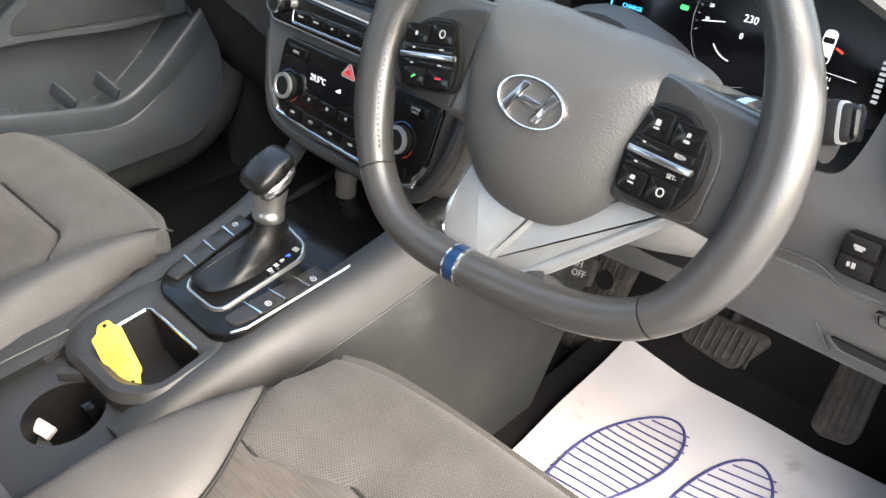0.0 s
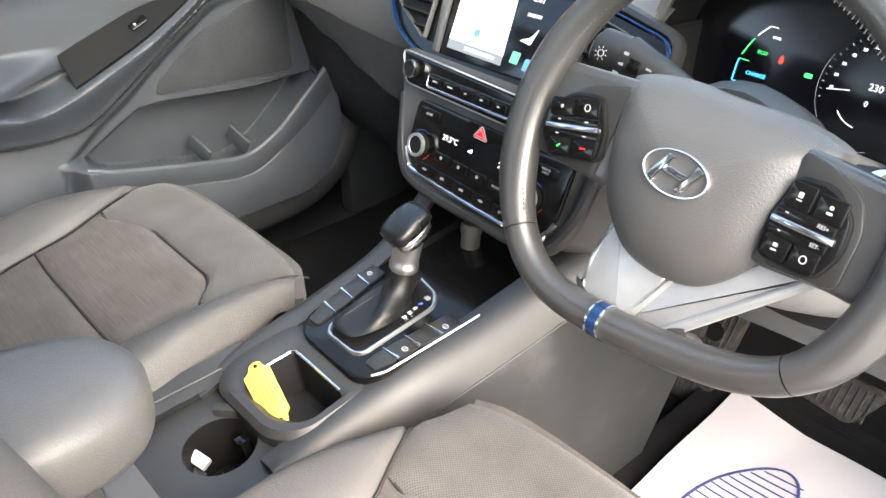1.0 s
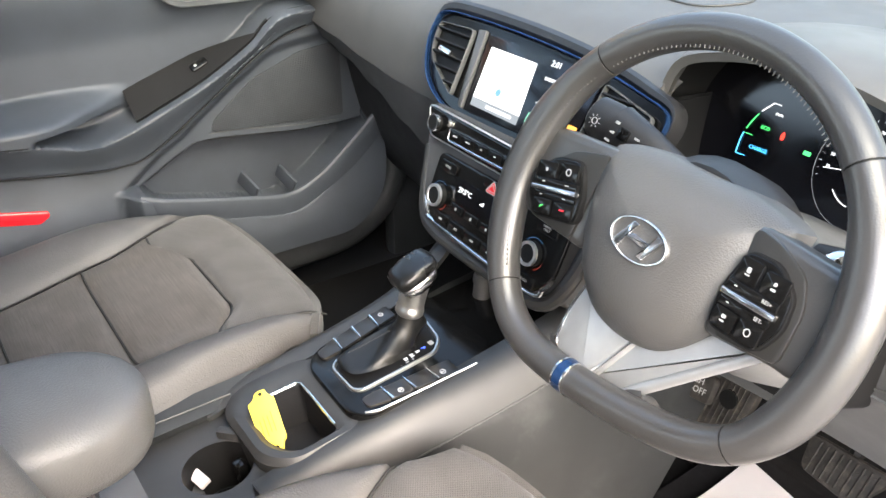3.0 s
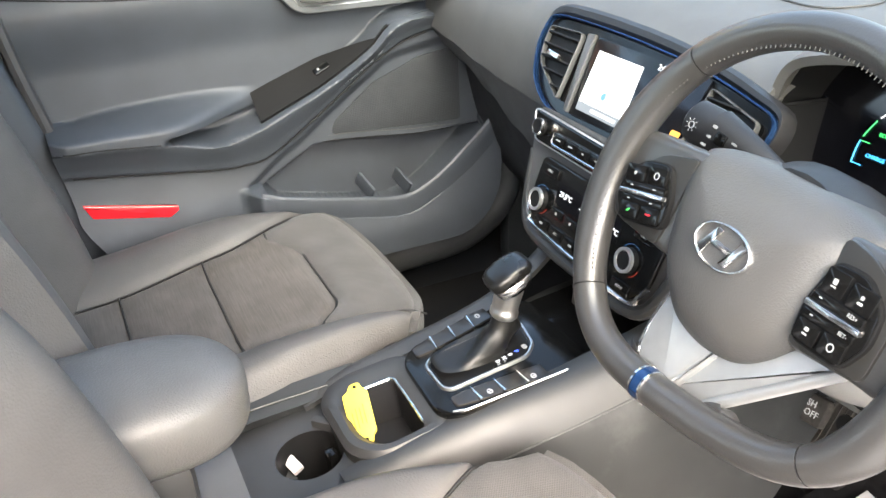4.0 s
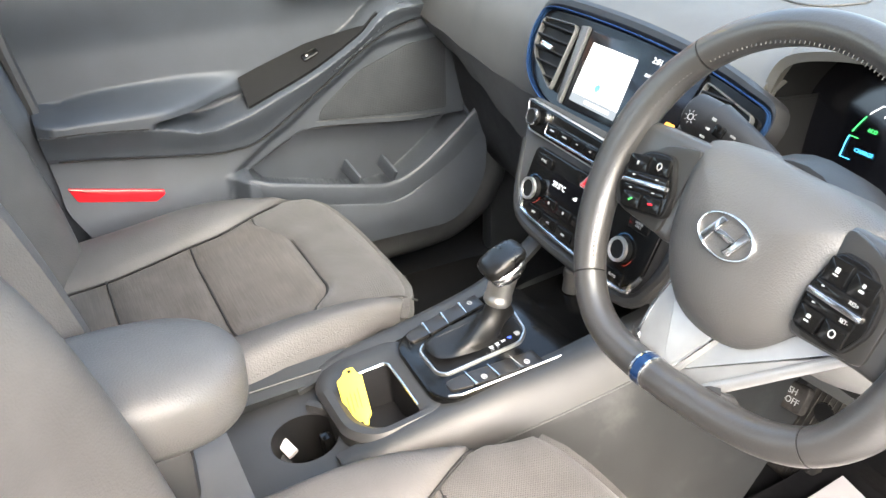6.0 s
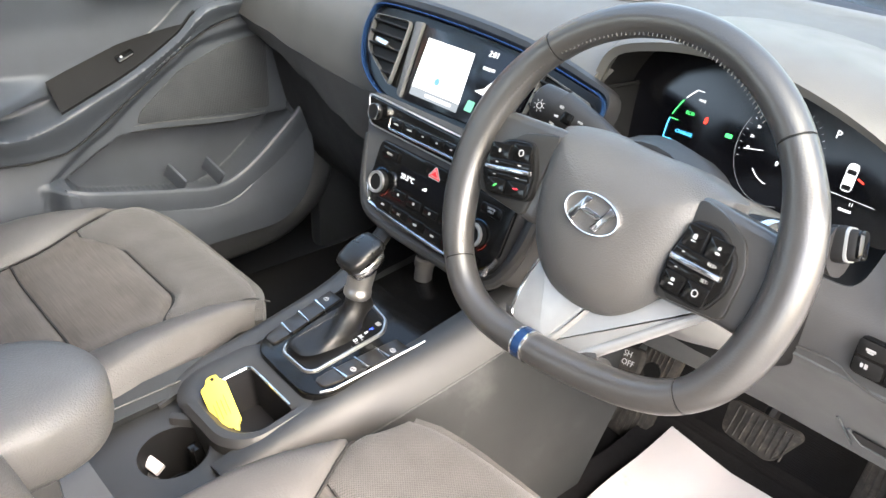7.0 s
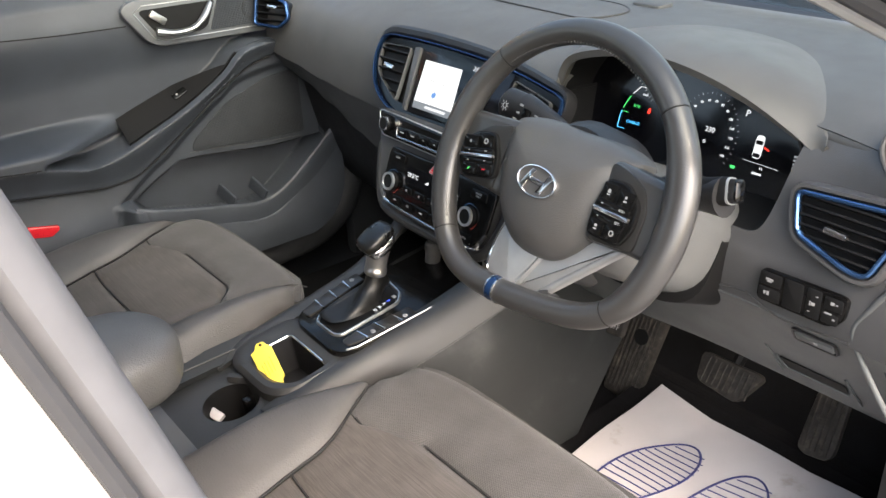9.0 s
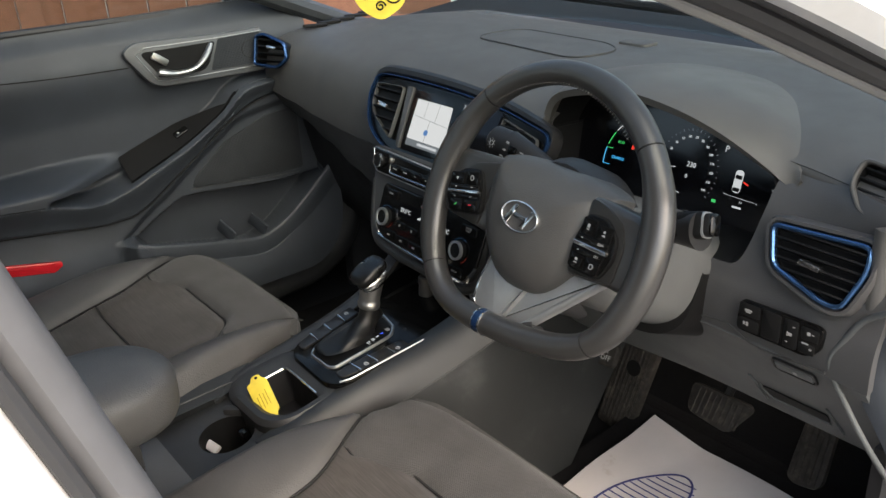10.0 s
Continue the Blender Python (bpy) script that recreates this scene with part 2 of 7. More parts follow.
M_DASH = plastic("dash_grain", (0.061, 0.060, 0.058), 0.55, 700, 0.3)
M_PAD = plastic("dash_lower_grain", (0.05, 0.05, 0.051), 0.5, 700, 0.3)
M_KNEE = plastic("knee_plastic", (0.062, 0.067, 0.068), 0.52, 700, 0.3)
# the knee plastic again, lightened to put light on the column shroud
M_KNEELIT = plastic("knee_plastic_in_light", (0.086, 0.088, 0.088), 0.5, 700, 0.3)
M_DARK = plastic("dark_plastic", (0.010, 0.010, 0.011), 0.48, 800, 0.25, spec=0.4)
M_DOOR = plastic("door_plastic", (0.035, 0.041, 0.050), 0.5, 800, 0.25)
M_DOORPAD = plastic("door_soft_pad", (0.055, 0.063, 0.075), 0.6, 900, 0.2)
M_DECK = plastic("deck_plastic", (0.078, 0.079, 0.080), 0.42, 800, 0.25)
M_CONSOLE = plastic("console_plastic", (0.024, 0.0243, 0.0245), 0.48, 800, 0.25)
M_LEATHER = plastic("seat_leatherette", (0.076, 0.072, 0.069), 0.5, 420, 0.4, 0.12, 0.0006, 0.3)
M_RIM = plastic("wheel_leather", (0.030, 0.0292, 0.0287), 0.32, 520, 0.2, 0.09, 0.0004, 0.7)
M_SPOKEDARK = plastic("spoke_cover_plastic", (0.016, 0.0155, 0.0145), 0.35, 800, 0.15)
M_COVER = plastic("wheel_cover", (0.056, 0.0545, 0.053), 0.46, 650, 0.5, 0.08)
M_MESH = woven("seat_mesh", (0.066, 0.0625, 0.0595), 430, (1, 1, 0), 0, 0.9, (0, 0, 0.6), 1.0)
M_CLOTH = woven("seat_cloth", (0.070, 0.0625, 0.0565), 900, (0.10, 3.0, 1.0), 0.2)
M_GLOSS = plain("piano_black", (0.004, 0.004, 0.004), 0.16, 0, 0.0, spec=0.28)
M_BLACK = plain("matt_black", (0.005, 0.005, 0.0052), 0.6, spec=0.2)
M_BRONZE = plain("bronze_black", (0.016, 0.014, 0.012), 0.3, 0.0, 0, 0.15, 60, 0.5)
M_FRAME = plain("satin_frame", (0.40, 0.40, 0.39), 0.3, 0.9, 0, 0.06)
M_SOCKET = plain("socket_grey", (0.05, 0.048, 0.046), 0.5)
M_CHROME = plain("satin_chrome", (0.72, 0.72, 0.72), 0.2, 1.0, 0, 0.04)
M_SILVER = plain("silver_paint", (0.72, 0.73, 0.74), 0.3, 0.9, 0, 0.05)
M_SPOKE = plain("satin_silver", (0.36, 0.37, 0.37), 0.38, 0.6, 0, 0.06)
M_BLUE = plain("blue_trim", (0.02, 0.055, 0.14), 0.2, 0.75)
M_TAB = plain("blue_badge", (0.008, 0.03, 0.09), 0.25, 0.4)
M_CARPET = woven("carpet", (0.006, 0.006, 0.0065), 500, (1, 1, 1), 0, 0.95, (0, 0, 0), 1.0, 0.0)
M_PAPER = plain("paper", (0.45, 0.428, 0.42), 0.75, 0, 0, 0.08, 7)
M_INK = plain("blue_ink", (0.03, 0.035, 0.13), 0.7)
M_YELLOW = plain("yellow_plastic", (0.80, 0.60, 0.07), 0.4)
M_WHITE = plain("white_paint", (0.8, 0.8, 0.8), 0.3, 0, 0.6, 0.02)
M_LABEL = plain("white_print", (0.27, 0.27, 0.27), 0.6)
M_RED = plain("red_reflector", (0.65, 0.02, 0.03), 0.25, 0, 0.5)
M_RUBBER = plain("pedal_rubber", (0.02, 0.018, 0.016), 0.7, 0, 0, 0.4, 90, 0.3)
M_SEAMDARK = plain("dark_seam", (0.012, 0.0115, 0.011), 0.8)
M_SEAL = plain("door_seal_rubber", (0.03, 0.03, 0.032), 0.55)
M_TRIM = plastic("pillar_trim", (0.22, 0.22, 0.22), 0.6, 900, 0.2)
M_FENCE = woven("fence_wood", (0.125, 0.060, 0.038), 40, (14, 14, 1), 0.4, 0.8)
M_GROUND = plain("concrete_ground", (0.28, 0.27, 0.25), 0.9, 0, 0, 0.25, 5)
M_SEALGREY = plain("grey_seal_rubber", (0.10, 0.10, 0.105), 0.5)
M_HOOD = plastic("hood_grain", (0.072, 0.069, 0.064), 0.5, 700, 0.3)
M_THREAD = plain("pale_thread", (0.33, 0.32, 0.3), 0.8)
M_PRESS = plain("pressed_letters", (0.03, 0.03, 0.03), 0.5)
M_GREEN = plain("green_print", (0.05, 0.5, 0.1), 0.5)
M_CONSOLE2 = plastic("console_side_plastic", (0.017, 0.0185, 0.019), 0.5, 800, 0.25, spec=0.35)
M_SILVER2 = plain("thin_grey_line", (0.07, 0.07, 0.07), 0.4, 0.3)
M_LABEL2 = plain("grey_print", (0.4, 0.4, 0.4), 0.6)
M_TRAYEDGE = plain("polished_edge", (0.6, 0.58, 0.52), 0.15, 1.0)
M_LEATHER2 = plastic("armrest_leatherette", (0.076, 0.074, 0.072), 0.46, 480, 0.5, 0.12, 0.0006)
M_BOOT = plastic("boot_leatherette", (0.006, 0.006, 0.006), 0.4, 500, 0.3, spec=0.35)
M_KNOB = plastic("knob_leather", (0.007, 0.007, 0.007), 0.28, 500, 0.2, spec=0.45)
M_SCREEN = plain("screen_glass", (0.003, 0.003, 0.004), 0.15, 0, 0.0, spec=0.4)
M_GWHITE = glow("lit_white", (0.85, 0.92, 1.0), 0.2)
M_GBLUE = glow("lit_cyan", (0.05, 0.5, 1.0), 0.28)
M_GBLUE2 = glow("lit_blue", (0.1, 0.35, 0.9), 0.16)
M_GBLUE3 = glow("lit_deep_blue", (0.05, 0.12, 1.0), 0.4)
M_GGREEN = glow("lit_green", (0.05, 0.8, 0.2), 0.22)
M_GRED = glow("lit_red", (1.0, 0.05, 0.03), 0.25)
M_GORANGE = glow("lit_orange", (1.0, 0.4, 0.05), 0.2)
M_TILE = glow("lit_teal", (0.2, 0.7, 0.5), 0.12)
M_MAP = glow("lit_map", (0.9, 0.95, 1.0), 0.22)
M_MAPBAR = glow("lit_map_bar", (0.35, 0.4, 0.45), 0.11)
M_MIRROR = plain("mirror_glass", (0.9, 0.9, 0.9), 0.02, 1.0, 0, 0.0)
M_GLASS, _n, _l, _b = base("clear_glass", (1, 1, 1), 0.02)
_clear, _mix = _n.new("ShaderNodeBsdfTransparent"), _n.new("ShaderNodeMixShader")
_clear.inputs[0].default_value = (0.77, 0.80, 0.785, 1)
_mix.inputs[0].default_value = 0.05
_l.new(_clear.outputs[0], _mix.inputs[1])
_l.new(_b.outputs[0], _mix.inputs[2])
_b.inputs["Metallic"].default_value = 1.0
_l.new(_mix.outputs[0], _n["Material Output"].inputs[0])
M_DOORTRIM = plastic("door_trim_grey", (0.085, 0.09, 0.095), 0.45, 800, 0.2)
M_GRILLE = woven("speaker_mesh", (0.026, 0.029, 0.033), 300, (0, 1, 1), 0, 0.5, (0, 0, 0), 1.0)
M_WRITING = plain("faint_writing", (0.35, 0.22, 0.01), 0.6)
M_GDIAL = glow("lit_dial", (0.8, 0.88, 1.0), 0.1)
M_HOT = glow("lit_dull_red", (1.0, 0.1, 0.06), 0.06)
M_COLD = glow("lit_dull_blue", (0.1, 0.4, 1.0), 0.05)
M_GDIM = glow("lit_grey", (0.8, 0.88, 1.0), 0.07)
M_STITCH = plain("grey_thread", (0.075, 0.073, 0.070), 0.8)
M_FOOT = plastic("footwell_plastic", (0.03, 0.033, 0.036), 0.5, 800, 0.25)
M_BLUE2 = plain("bright_blue_trim", (0.05, 0.12, 0.26), 0.18, 0.8)
M_GROOVE = plain("groove_grey", (0.03, 0.03, 0.03), 0.6)


def smudged(m, dirt, scale, low, high):
    """Adds scattered dirt marks to a material."""
    n, l = m.node_tree.nodes, m.node_tree.links
    b = n["Principled BSDF"]
    old = b.inputs["Base Color"].links[0].from_socket
    no, mr, mix = n.new("ShaderNodeTexNoise"), n.new("ShaderNodeMapRange"), n.new("ShaderNodeMix")
    no.inputs["Scale"].default_value, no.inputs["Detail"].default_value, no.inputs["Roughness"].default_value = scale, 8, 0.65
    l.new(coords(n, l), no.inputs[0])
    mr.inputs[1].default_value, mr.inputs[2].default_value = low, high
    l.new(no.outputs[0], mr.inputs[0])
    mix.data_type = "RGBA"
    mix.inputs[7].default_value = (*dirt, 1)
    l.new(mr.outputs[0], mix.inputs[0])
    l.new(old, mix.inputs[6])
    l.new(mix.outputs[2], b.inputs["Base Color"])


smudged(M_PAPER, (0.25, 0.20, 0.15), 9, 0.60, 0.78)
smudged(M_RUBBER, (0.07, 0.06, 0.05), 60, 0.52, 0.75)
smudged(M_CONSOLE2, (0.05, 0.052, 0.05), 14, 0.55, 0.9)


# ---- the car's shell ----
def along(section, a, b, n=1):
    """A section of (x, y) pairs carried from height z of a to that of b along the line between them."""
    a, b = Vector(a), Vector(b)
    rings = []
    for i in range(n + 1):
        p = a + (b - a) * (i / n)
        rings.append([(p.x + x, p.y + y, p.z) for x, y in section])
    return loft(rings)


def build_shell():
    ground = tagged(part("ground", block(60, 60, 0.1, 0, (0, 0, -0.05)), M_GROUND), "grey concrete yard ground", "ground", kind="structure")
    floor = tagged(part("floor", sheet(lambda u, v: (-0.72 + 1.4 * u, -1.0 + 2.3 * v, 0.255 + 0.16 * smooth(0.87, 1.0, v) + 0.3 * smooth(0.90, 1.0, v)), 20, 30, 0.02), M_CARPET), "black carpeted car floor", "floor", kind="structure")
    tagged(part("roof", sheet(lambda u, v: (-0.62 + 1.24 * u, -1.1 + 1.35 * v, 1.43 - 0.05 * (2 * u - 1) ** 2 - 0.1 * v ** 3), 10, 10, 0.03), M_TRIM), "pale grey car roof lining", "roof", kind="structure")
    tagged(part("tunnel", block(0.17, 0.5, 0.46, 0.03, (-0.03, 1.01, 0.49)), M_CARPET), "black carpeted transmission tunnel", "tunnel", kind="structure")
    tagged(part("kick_panel", block(0.05, 0.42, 0.62, 0.02, (-0.732, 1.125, 0.57)), M_FOOT), "dark kick panel of the passenger footwell", "panel", kind="structure")
    tagged(part("rear_wall", block(1.44, 0.06, 0.8, 0.02, (-0.02, -1.05, 0.65)), M_DARK), "dark car rear bulkhead", "wall", kind="structure")
    # right-hand door opening: sill, B-pillar with seal, rear door skin
    tagged(part("door_sill", block(0.14, 1.3, 0.14, 0.02, (0.73, 0.45, 0.27)), M_DARK), "dark car door sill", "sill", kind="structure")
    low, high = (0.0, 0.193, 0.42), (0.0, -0.073, 1.38)
    pillar = thing("b_pillar", "white painted car door pillar with grey rubber seal", "pillar", kind="structure")
    part("painted_face", along(rounded([(0.70, -0.052), (0.745, -0.075), (0.745, -0.112), (0.70, -0.118), (0.66, -0.10), (0.66, -0.058)], 0.008, 3), low, high), M_WHITE, pillar)
    part("rubber_seal", along([(0.694 + 0.016 * math.cos(a), -0.046 + 0.012 * math.sin(a)) for a in [2 * math.pi * i / 12 for i in range(12)]], low, high), M_SEALGREY, pillar, "grey rubber door seal")
    part("seal_lip", along([(0.713 + 0.005 * math.cos(a), -0.055 + 0.004 * math.sin(a)) for a in [2 * math.pi * i / 8 for i in range(8)]], low, high), M_SEAL, pillar)
    part("door_gap", along(rounded([(0.70, -0.119), (0.742, -0.114), (0.742, -0.14), (0.70, -0.14)], 0.003, 2), low, high), M_SEAL, pillar)
    part("trim", along(rounded([(0.63, -0.06), (0.66, -0.05), (0.66, -0.14), (0.63, -0.14)], 0.01, 3), low, high), M_TRIM, pillar)
    rear = thing("rear_door", "white painted rear car door with dark window", "car door")
    part("skin", block(0.06, 0.8, 0.62, 0.02, (0.72, -0.62, 0.6)), M_WHITE, rear)
    part("window_frame", block(0.05, 0.8, 0.06, 0.01, (0.70, -0.62, 0.945)), M_BLACK, rear)
    # A-pillar of the driver's side
    pill = thing("a_pillar", "grey trimmed windscreen pillar with black seal and white paint", "pillar", kind="structure")
    line = [Vector(p) for p in ((0.70, 1.12, 0.845), (0.655, 0.93, 0.92), (0.622, 0.62, 1.054), (0.60, 0.42, 1.14), (0.57, 0.1, 1.262), (0.55, -0.2, 1.33))]

    def rail(offset, r, flat=1.0):
        return tube(spline([p + Vector(offset) for p in line], 6), r, 10, False, flat)

    part("inner_trim", rail((0.004, 0, 0.008), 0.009), M_TRIM, pill, "pale grey pillar trim")
    part("seal", rail((0.020, 0, 0.014), 0.011), M_SEAL, pill, "black rubber door seal")
    part("seal_lip", rail((0.036, 0, 0.024), 0.008), M_SEAL, pill)
    part("painted_frame", rail((0.074, 0, 0.046), 0.034), M_WHITE, pill, "white painted pillar")
    left = thing("a_pillar", "dark windscreen pillar beside the passenger window", "pillar", kind="structure")
    pts = [Vector((-p.x - 0.09, p.y + 0.03, p.z)) for p in line]
    part("inner_trim", tube(spline(pts, 6), 0.022, 10), M_FOOT, left)
    bl = thing("b_pillar", "grey passenger door pillar trim", "pillar", kind="structure")
    part("trim", along(rounded([(-0.765, 0.05), (-0.722, 0.045), (-0.70, -0.02), (-0.685, -0.12), (-0.765, -0.14)], 0.012, 3), (0.0, 0.14, 0.35), (0.06, -0.15, 1.4)), M_DOOR, bl)
    part("rubber_seal", along([(-0.70 + 0.012 * math.cos(a), -0.012 + 0.012 * math.sin(a)) for a in [2 * math.pi * i / 10 for i in range(10)]], (0.0, 0.14, 0.35), (0.06, -0.15, 1.4)), M_SEAL, bl, "black rubber door seal")
    # windscreen and passenger window
    glass = part("windscreen", sheet(lambda u, v: (-0.66 + 1.32 * u * 1.0, 1.2 - 0.12 * (2 * u - 1) ** 2 - 0.92 * v, 0.945 - 0.02 * (2 * u - 1) ** 2 + 0.42 * v), 16, 8, 0.005), M_GLASS)
    tagged(glass, "clear raked car windscreen", "windscreen", kind="structure")
    side = part("window_1", sheet(lambda u, v: (-0.775 + 0.16 * v, -0.05 + 0.9 * u * (1 - 0.35 * v), 0.96 + 0.38 * v), 4, 4, 0.004), M_GLASS)
    tagged(side, "clear passenger door window glass", "window", kind="structure")
    cowl = part("cowl", sheet(lambda u, v: (-0.7 + 1.4 * u, 1.20 + 0.25 * v - 0.12 * (2 * u - 1) ** 2, 0.925 + 0.02 * v - 0.02 * (2 * u - 1) ** 2), 16, 4, 0.02), M_BLACK)
    tagged(cowl, "black plastic scuttle panel under the windscreen", "scuttle", kind="structure")
    bonnet = part("bonnet", sheet(lambda u, v: (-0.75 + 1.5 * u, 1.42 + 0.8 * v - 0.12 * (2 * u - 1) ** 2, 0.955 - 0.12 * v - 0.03 * (2 * u - 1) ** 2), 16, 8, 0.02), M_WHITE)
    tagged(bonnet, "white painted car bonnet", "bonnet", kind="structure")
    wiper = thing("wiper", "black windscreen wiper arm", "wiper")
    part("blade", tube([(-0.35, 1.24, 0.967), (0.1, 1.235, 0.967), (0.42, 1.17, 0.955)], 0.009, 8), M_BLACK, wiper)
    part("arm", tube([(0.05, 1.25, 0.978), (0.25, 1.23, 0.976), (0.5, 1.2, 0.945)], 0.007, 8), M_BLACK, wiper)


def build_outside():
    fence = thing("fence", "brown stained vertical board fence", "fence")
    shape = block(0.118, 0.022, 1.9, 0.003)
    me = bpy.data.meshes.new("board")
    shape.to_mesh(me)
    shape.free()
    me.materials.append(M_FENCE)
    for i in range(70):
        ob = new("board", me)
        ob.parent = fence
        ob.matrix_basis = pose(-4.0 - 0.035 * (i % 2), -1.2 + 0.1145 * i, 1.42, 0, 0, 90 + 2.5 * (-1) ** i)
    part("base_board", block(0.09, 8.4, 0.47, 0.01, (-3.97, 2.7, 0.235)), M_FENCE, fence, "brown gravel board under the fence")
    mirror = thing("door_mirror", "black cased passenger door mirror", "mirror")
    case = turned([(0.0, -0.05), (0.06, -0.045), (0.095, -0.01), (0.1, 0.03), (0.092, 0.04)], 24)
    bmesh.ops.scale(case, vec=(1.15, 0.75, 1.0), verts=case.verts)
    m = local((-0.97, 0.84, 1.01), (0.93, -0.35, 0), (0, 0, 1))
    part("case", moved(case, m), M_BLACK, mirror)
    glass = slab(oval(0.1, 0.062, 28), 0.003)
    part("mirror_glass", moved(glass, m @ pose(0, 0, 0.041)), M_MIRROR, mirror, "mirror glass")
    part("foot", tube([(-0.9, 0.86, 0.99), (-0.8, 0.89, 0.965)], 0.028, 10), M_BLACK, mirror)


# ---- the dashboard ----
DTOP = [(1.19, 0.93), (1.06, 0.94), (0.95, 0.937), (0.86, 0.928), (0.80, 0.91), (0.768, 0.885), (0.750, 0.85), (0.741, 0.80), (0.741, 0.772)]


def dash_pad(x, v):
    """The dashboard's upper pad: v from the windscreen to the lower edge of its face."""
    q = v * (len(DTOP) - 1)
    i = min(int(q), len(DTOP) - 2)
    pts = [DTOP[max(0, i - 1)], DTOP[i], DTOP[i + 1], DTOP[min(len(DTOP) - 1, i + 2)]]
    t = q - i
    y, z = (0.5 * (2 * b + (c - a) * t + (2 * a - 5 * b + 4 * c - d) * t * t + (3 * b - a - 3 * c + d) * t ** 3) for a, b, c, d in zip(*pts))
    ends = smooth(0.45, 0.72, abs(x + 0.02))
    return y - 0.16 * ends * (1 - v) ** 2 + 0.010 * smooth(0.38, 0.70, -x) * v, z - 0.018 * ends * (1 - 0.5 * v)


def pad_z(x, y):
    """Height of the upper pad at a place of the plan."""
    a, b = 0.0, 0.62
    for _ in range(24):
        c = (a + b) / 2
        if dash_pad(x, c)[0] > y:
            a = c
        else:
            b = c
    return dash_pad(x, a)[1]


HOOD_LIP = [(0.094, 0.855), (0.103, 0.895), (0.128, 0.930), (0.190, 0.950), (0.255, 0.957), (0.31, 0.953), (0.36, 0.943), (0.41, 0.926), (0.455, 0.904), (0.496, 0.879)]


def build_dash():
    dash = thing("dashboard", "dark grey grained plastic car dashboard", "dashboard")
    xa, xb = -0.70, 0.66

    def clear(p):
        return not (((p.x - 0.30) / (0.205 if p.x < 0.30 else 0.140)) ** 2 + (max(0.0, p.y - 0.80) / 0.165) ** 2 < 1)

    def left(u, v):
        x = xa + (0.106 - xa) * u
        return x, *dash_pad(x, v * 0.62)

    def right(u, v):
        x = 0.1055 + (xb - 0.1055) * u
        return x, *dash_pad(x, v * 0.5)

    part("upper_pad", sheet(left, 60, 50, 0.02, (0, -0.3, 1)), M_DASH, dash, "grey grained upper dashboard pad")
    part("upper_pad", sheet(right, 56, 44, 0.02, (0, -0.3, 1), clear), M_DASH, dash, "grey grained upper dashboard pad")

    crease = [(-0.70, 0.811), (-0.60, 0.801), (-0.487, 0.788), (-0.38, 0.779), (-0.30, 0.774), (0.11, 0.773)]
    under = [(-0.70, 0.768), (-0.62, 0.752), (-0.52, 0.725), (-0.42, 0.692), (-0.36, 0.674), (-0.28, 0.658), (-0.20, 0.648), (0.11, 0.64)]

    def crease_v(x):
        a, b = 0.62, 1.0
        for _ in range(20):
            c = (a + b) / 2
            a, b = (c, b) if dash_pad(x, c)[1] > track(crease, x)[0] else (a, c)
        return a

    def face(u, v):
        x = xa + (0.108 - xa) * u
        y, z = dash_pad(x, 0.615 + (crease_v(x) - 0.615) * v)
        return x, y, z

    part("front_pad", sheet(face, 40, 14, 0.02), M_DASH, dash)

    def roll(u, v):
        x = xa + 0.58 * u
        y, z = dash_pad(x, crease_v(x))
        z1 = track(under, x)[0]
        bow = math.sin(0.5 * math.pi * v)
        return x, y + 0.034 * v ** 0.85, z - 0.001 + (z1 - z) * (0.75 * v + 0.25 * bow)

    part("lower_roll", sheet(roll, 40, 10, 0.018), M_PAD, dash, "dark grey rolled lower edge of the dashboard")
    glove = spline([(0, 0.775, 0.80), (0, 0.770, 0.76), (0, 0.772, 0.70), (0, 0.79, 0.60), (0, 0.83, 0.50), (0, 0.89, 0.44)], 4)
    # lid colour is near black in place of the shadow below the pad
    part("glovebox", sheet(lambda u, v: (-0.70 + 0.58 * u, glove[int(v * (len(glove) - 1))].y + 0.04 * v + 0.04 * smooth(0.6, 0.0, u), glove[int(v * (len(glove) - 1))].z), 20, len(glove) - 1, 0.02), M_DARK, dash, "glovebox lid coloured dark for the shade under the dash")
    # driver's side face, open behind the wheel for the instruments
    prof = spline([(0, 0.806, 0.912), (0, 0.784, 0.893), (0, 0.769, 0.868), (0, 0.756, 0.838), (0, 0.742, 0.80), (0, 0.736, 0.778), (0, 0.730, 0.762), (0, 0.727, 0.74), (0, 0.728, 0.708)], 5)
    bm = bmesh.new()

    def sill(x):
        """Lower edge of the opening for the instruments."""
        low = 0.759 + 0.029 * smooth(0.30, 0.40, x)
        return low + (0.911 - low) * min(1.0, abs((x - 0.285) / (0.180 if x < 0.285 else 0.192))) ** (18 if x < 0.285 else 30)

    def face_y(x, z):
        for a, b in zip(prof, prof[1:]):
            if z >= b.z:
                q = min(1.0, max(0.0, (a.z - z) / max(1e-6, a.z - b.z)))
                base_y = a.y + (b.y - a.y) * q - 0.012 * smooth(0.5, 0.66, x)
                return base_y + (dash_pad(x, 0.5)[0] + 0.012 - 0.803) * smooth(0.835, 0.905, z) * smooth(0.46, 0.50, x)
        return prof[-1].y - 0.012 * smooth(0.5, 0.66, x)

    cols = [0.08, 0.092] + [0.285 - (0.180 if i < 30 else 0.192) * math.cos(math.pi * i / 60) for i in range(61)] + [0.482, 0.49, 0.51, 0.53, 0.55, 0.57, 0.59, 0.61, 0.64]
    vs = []
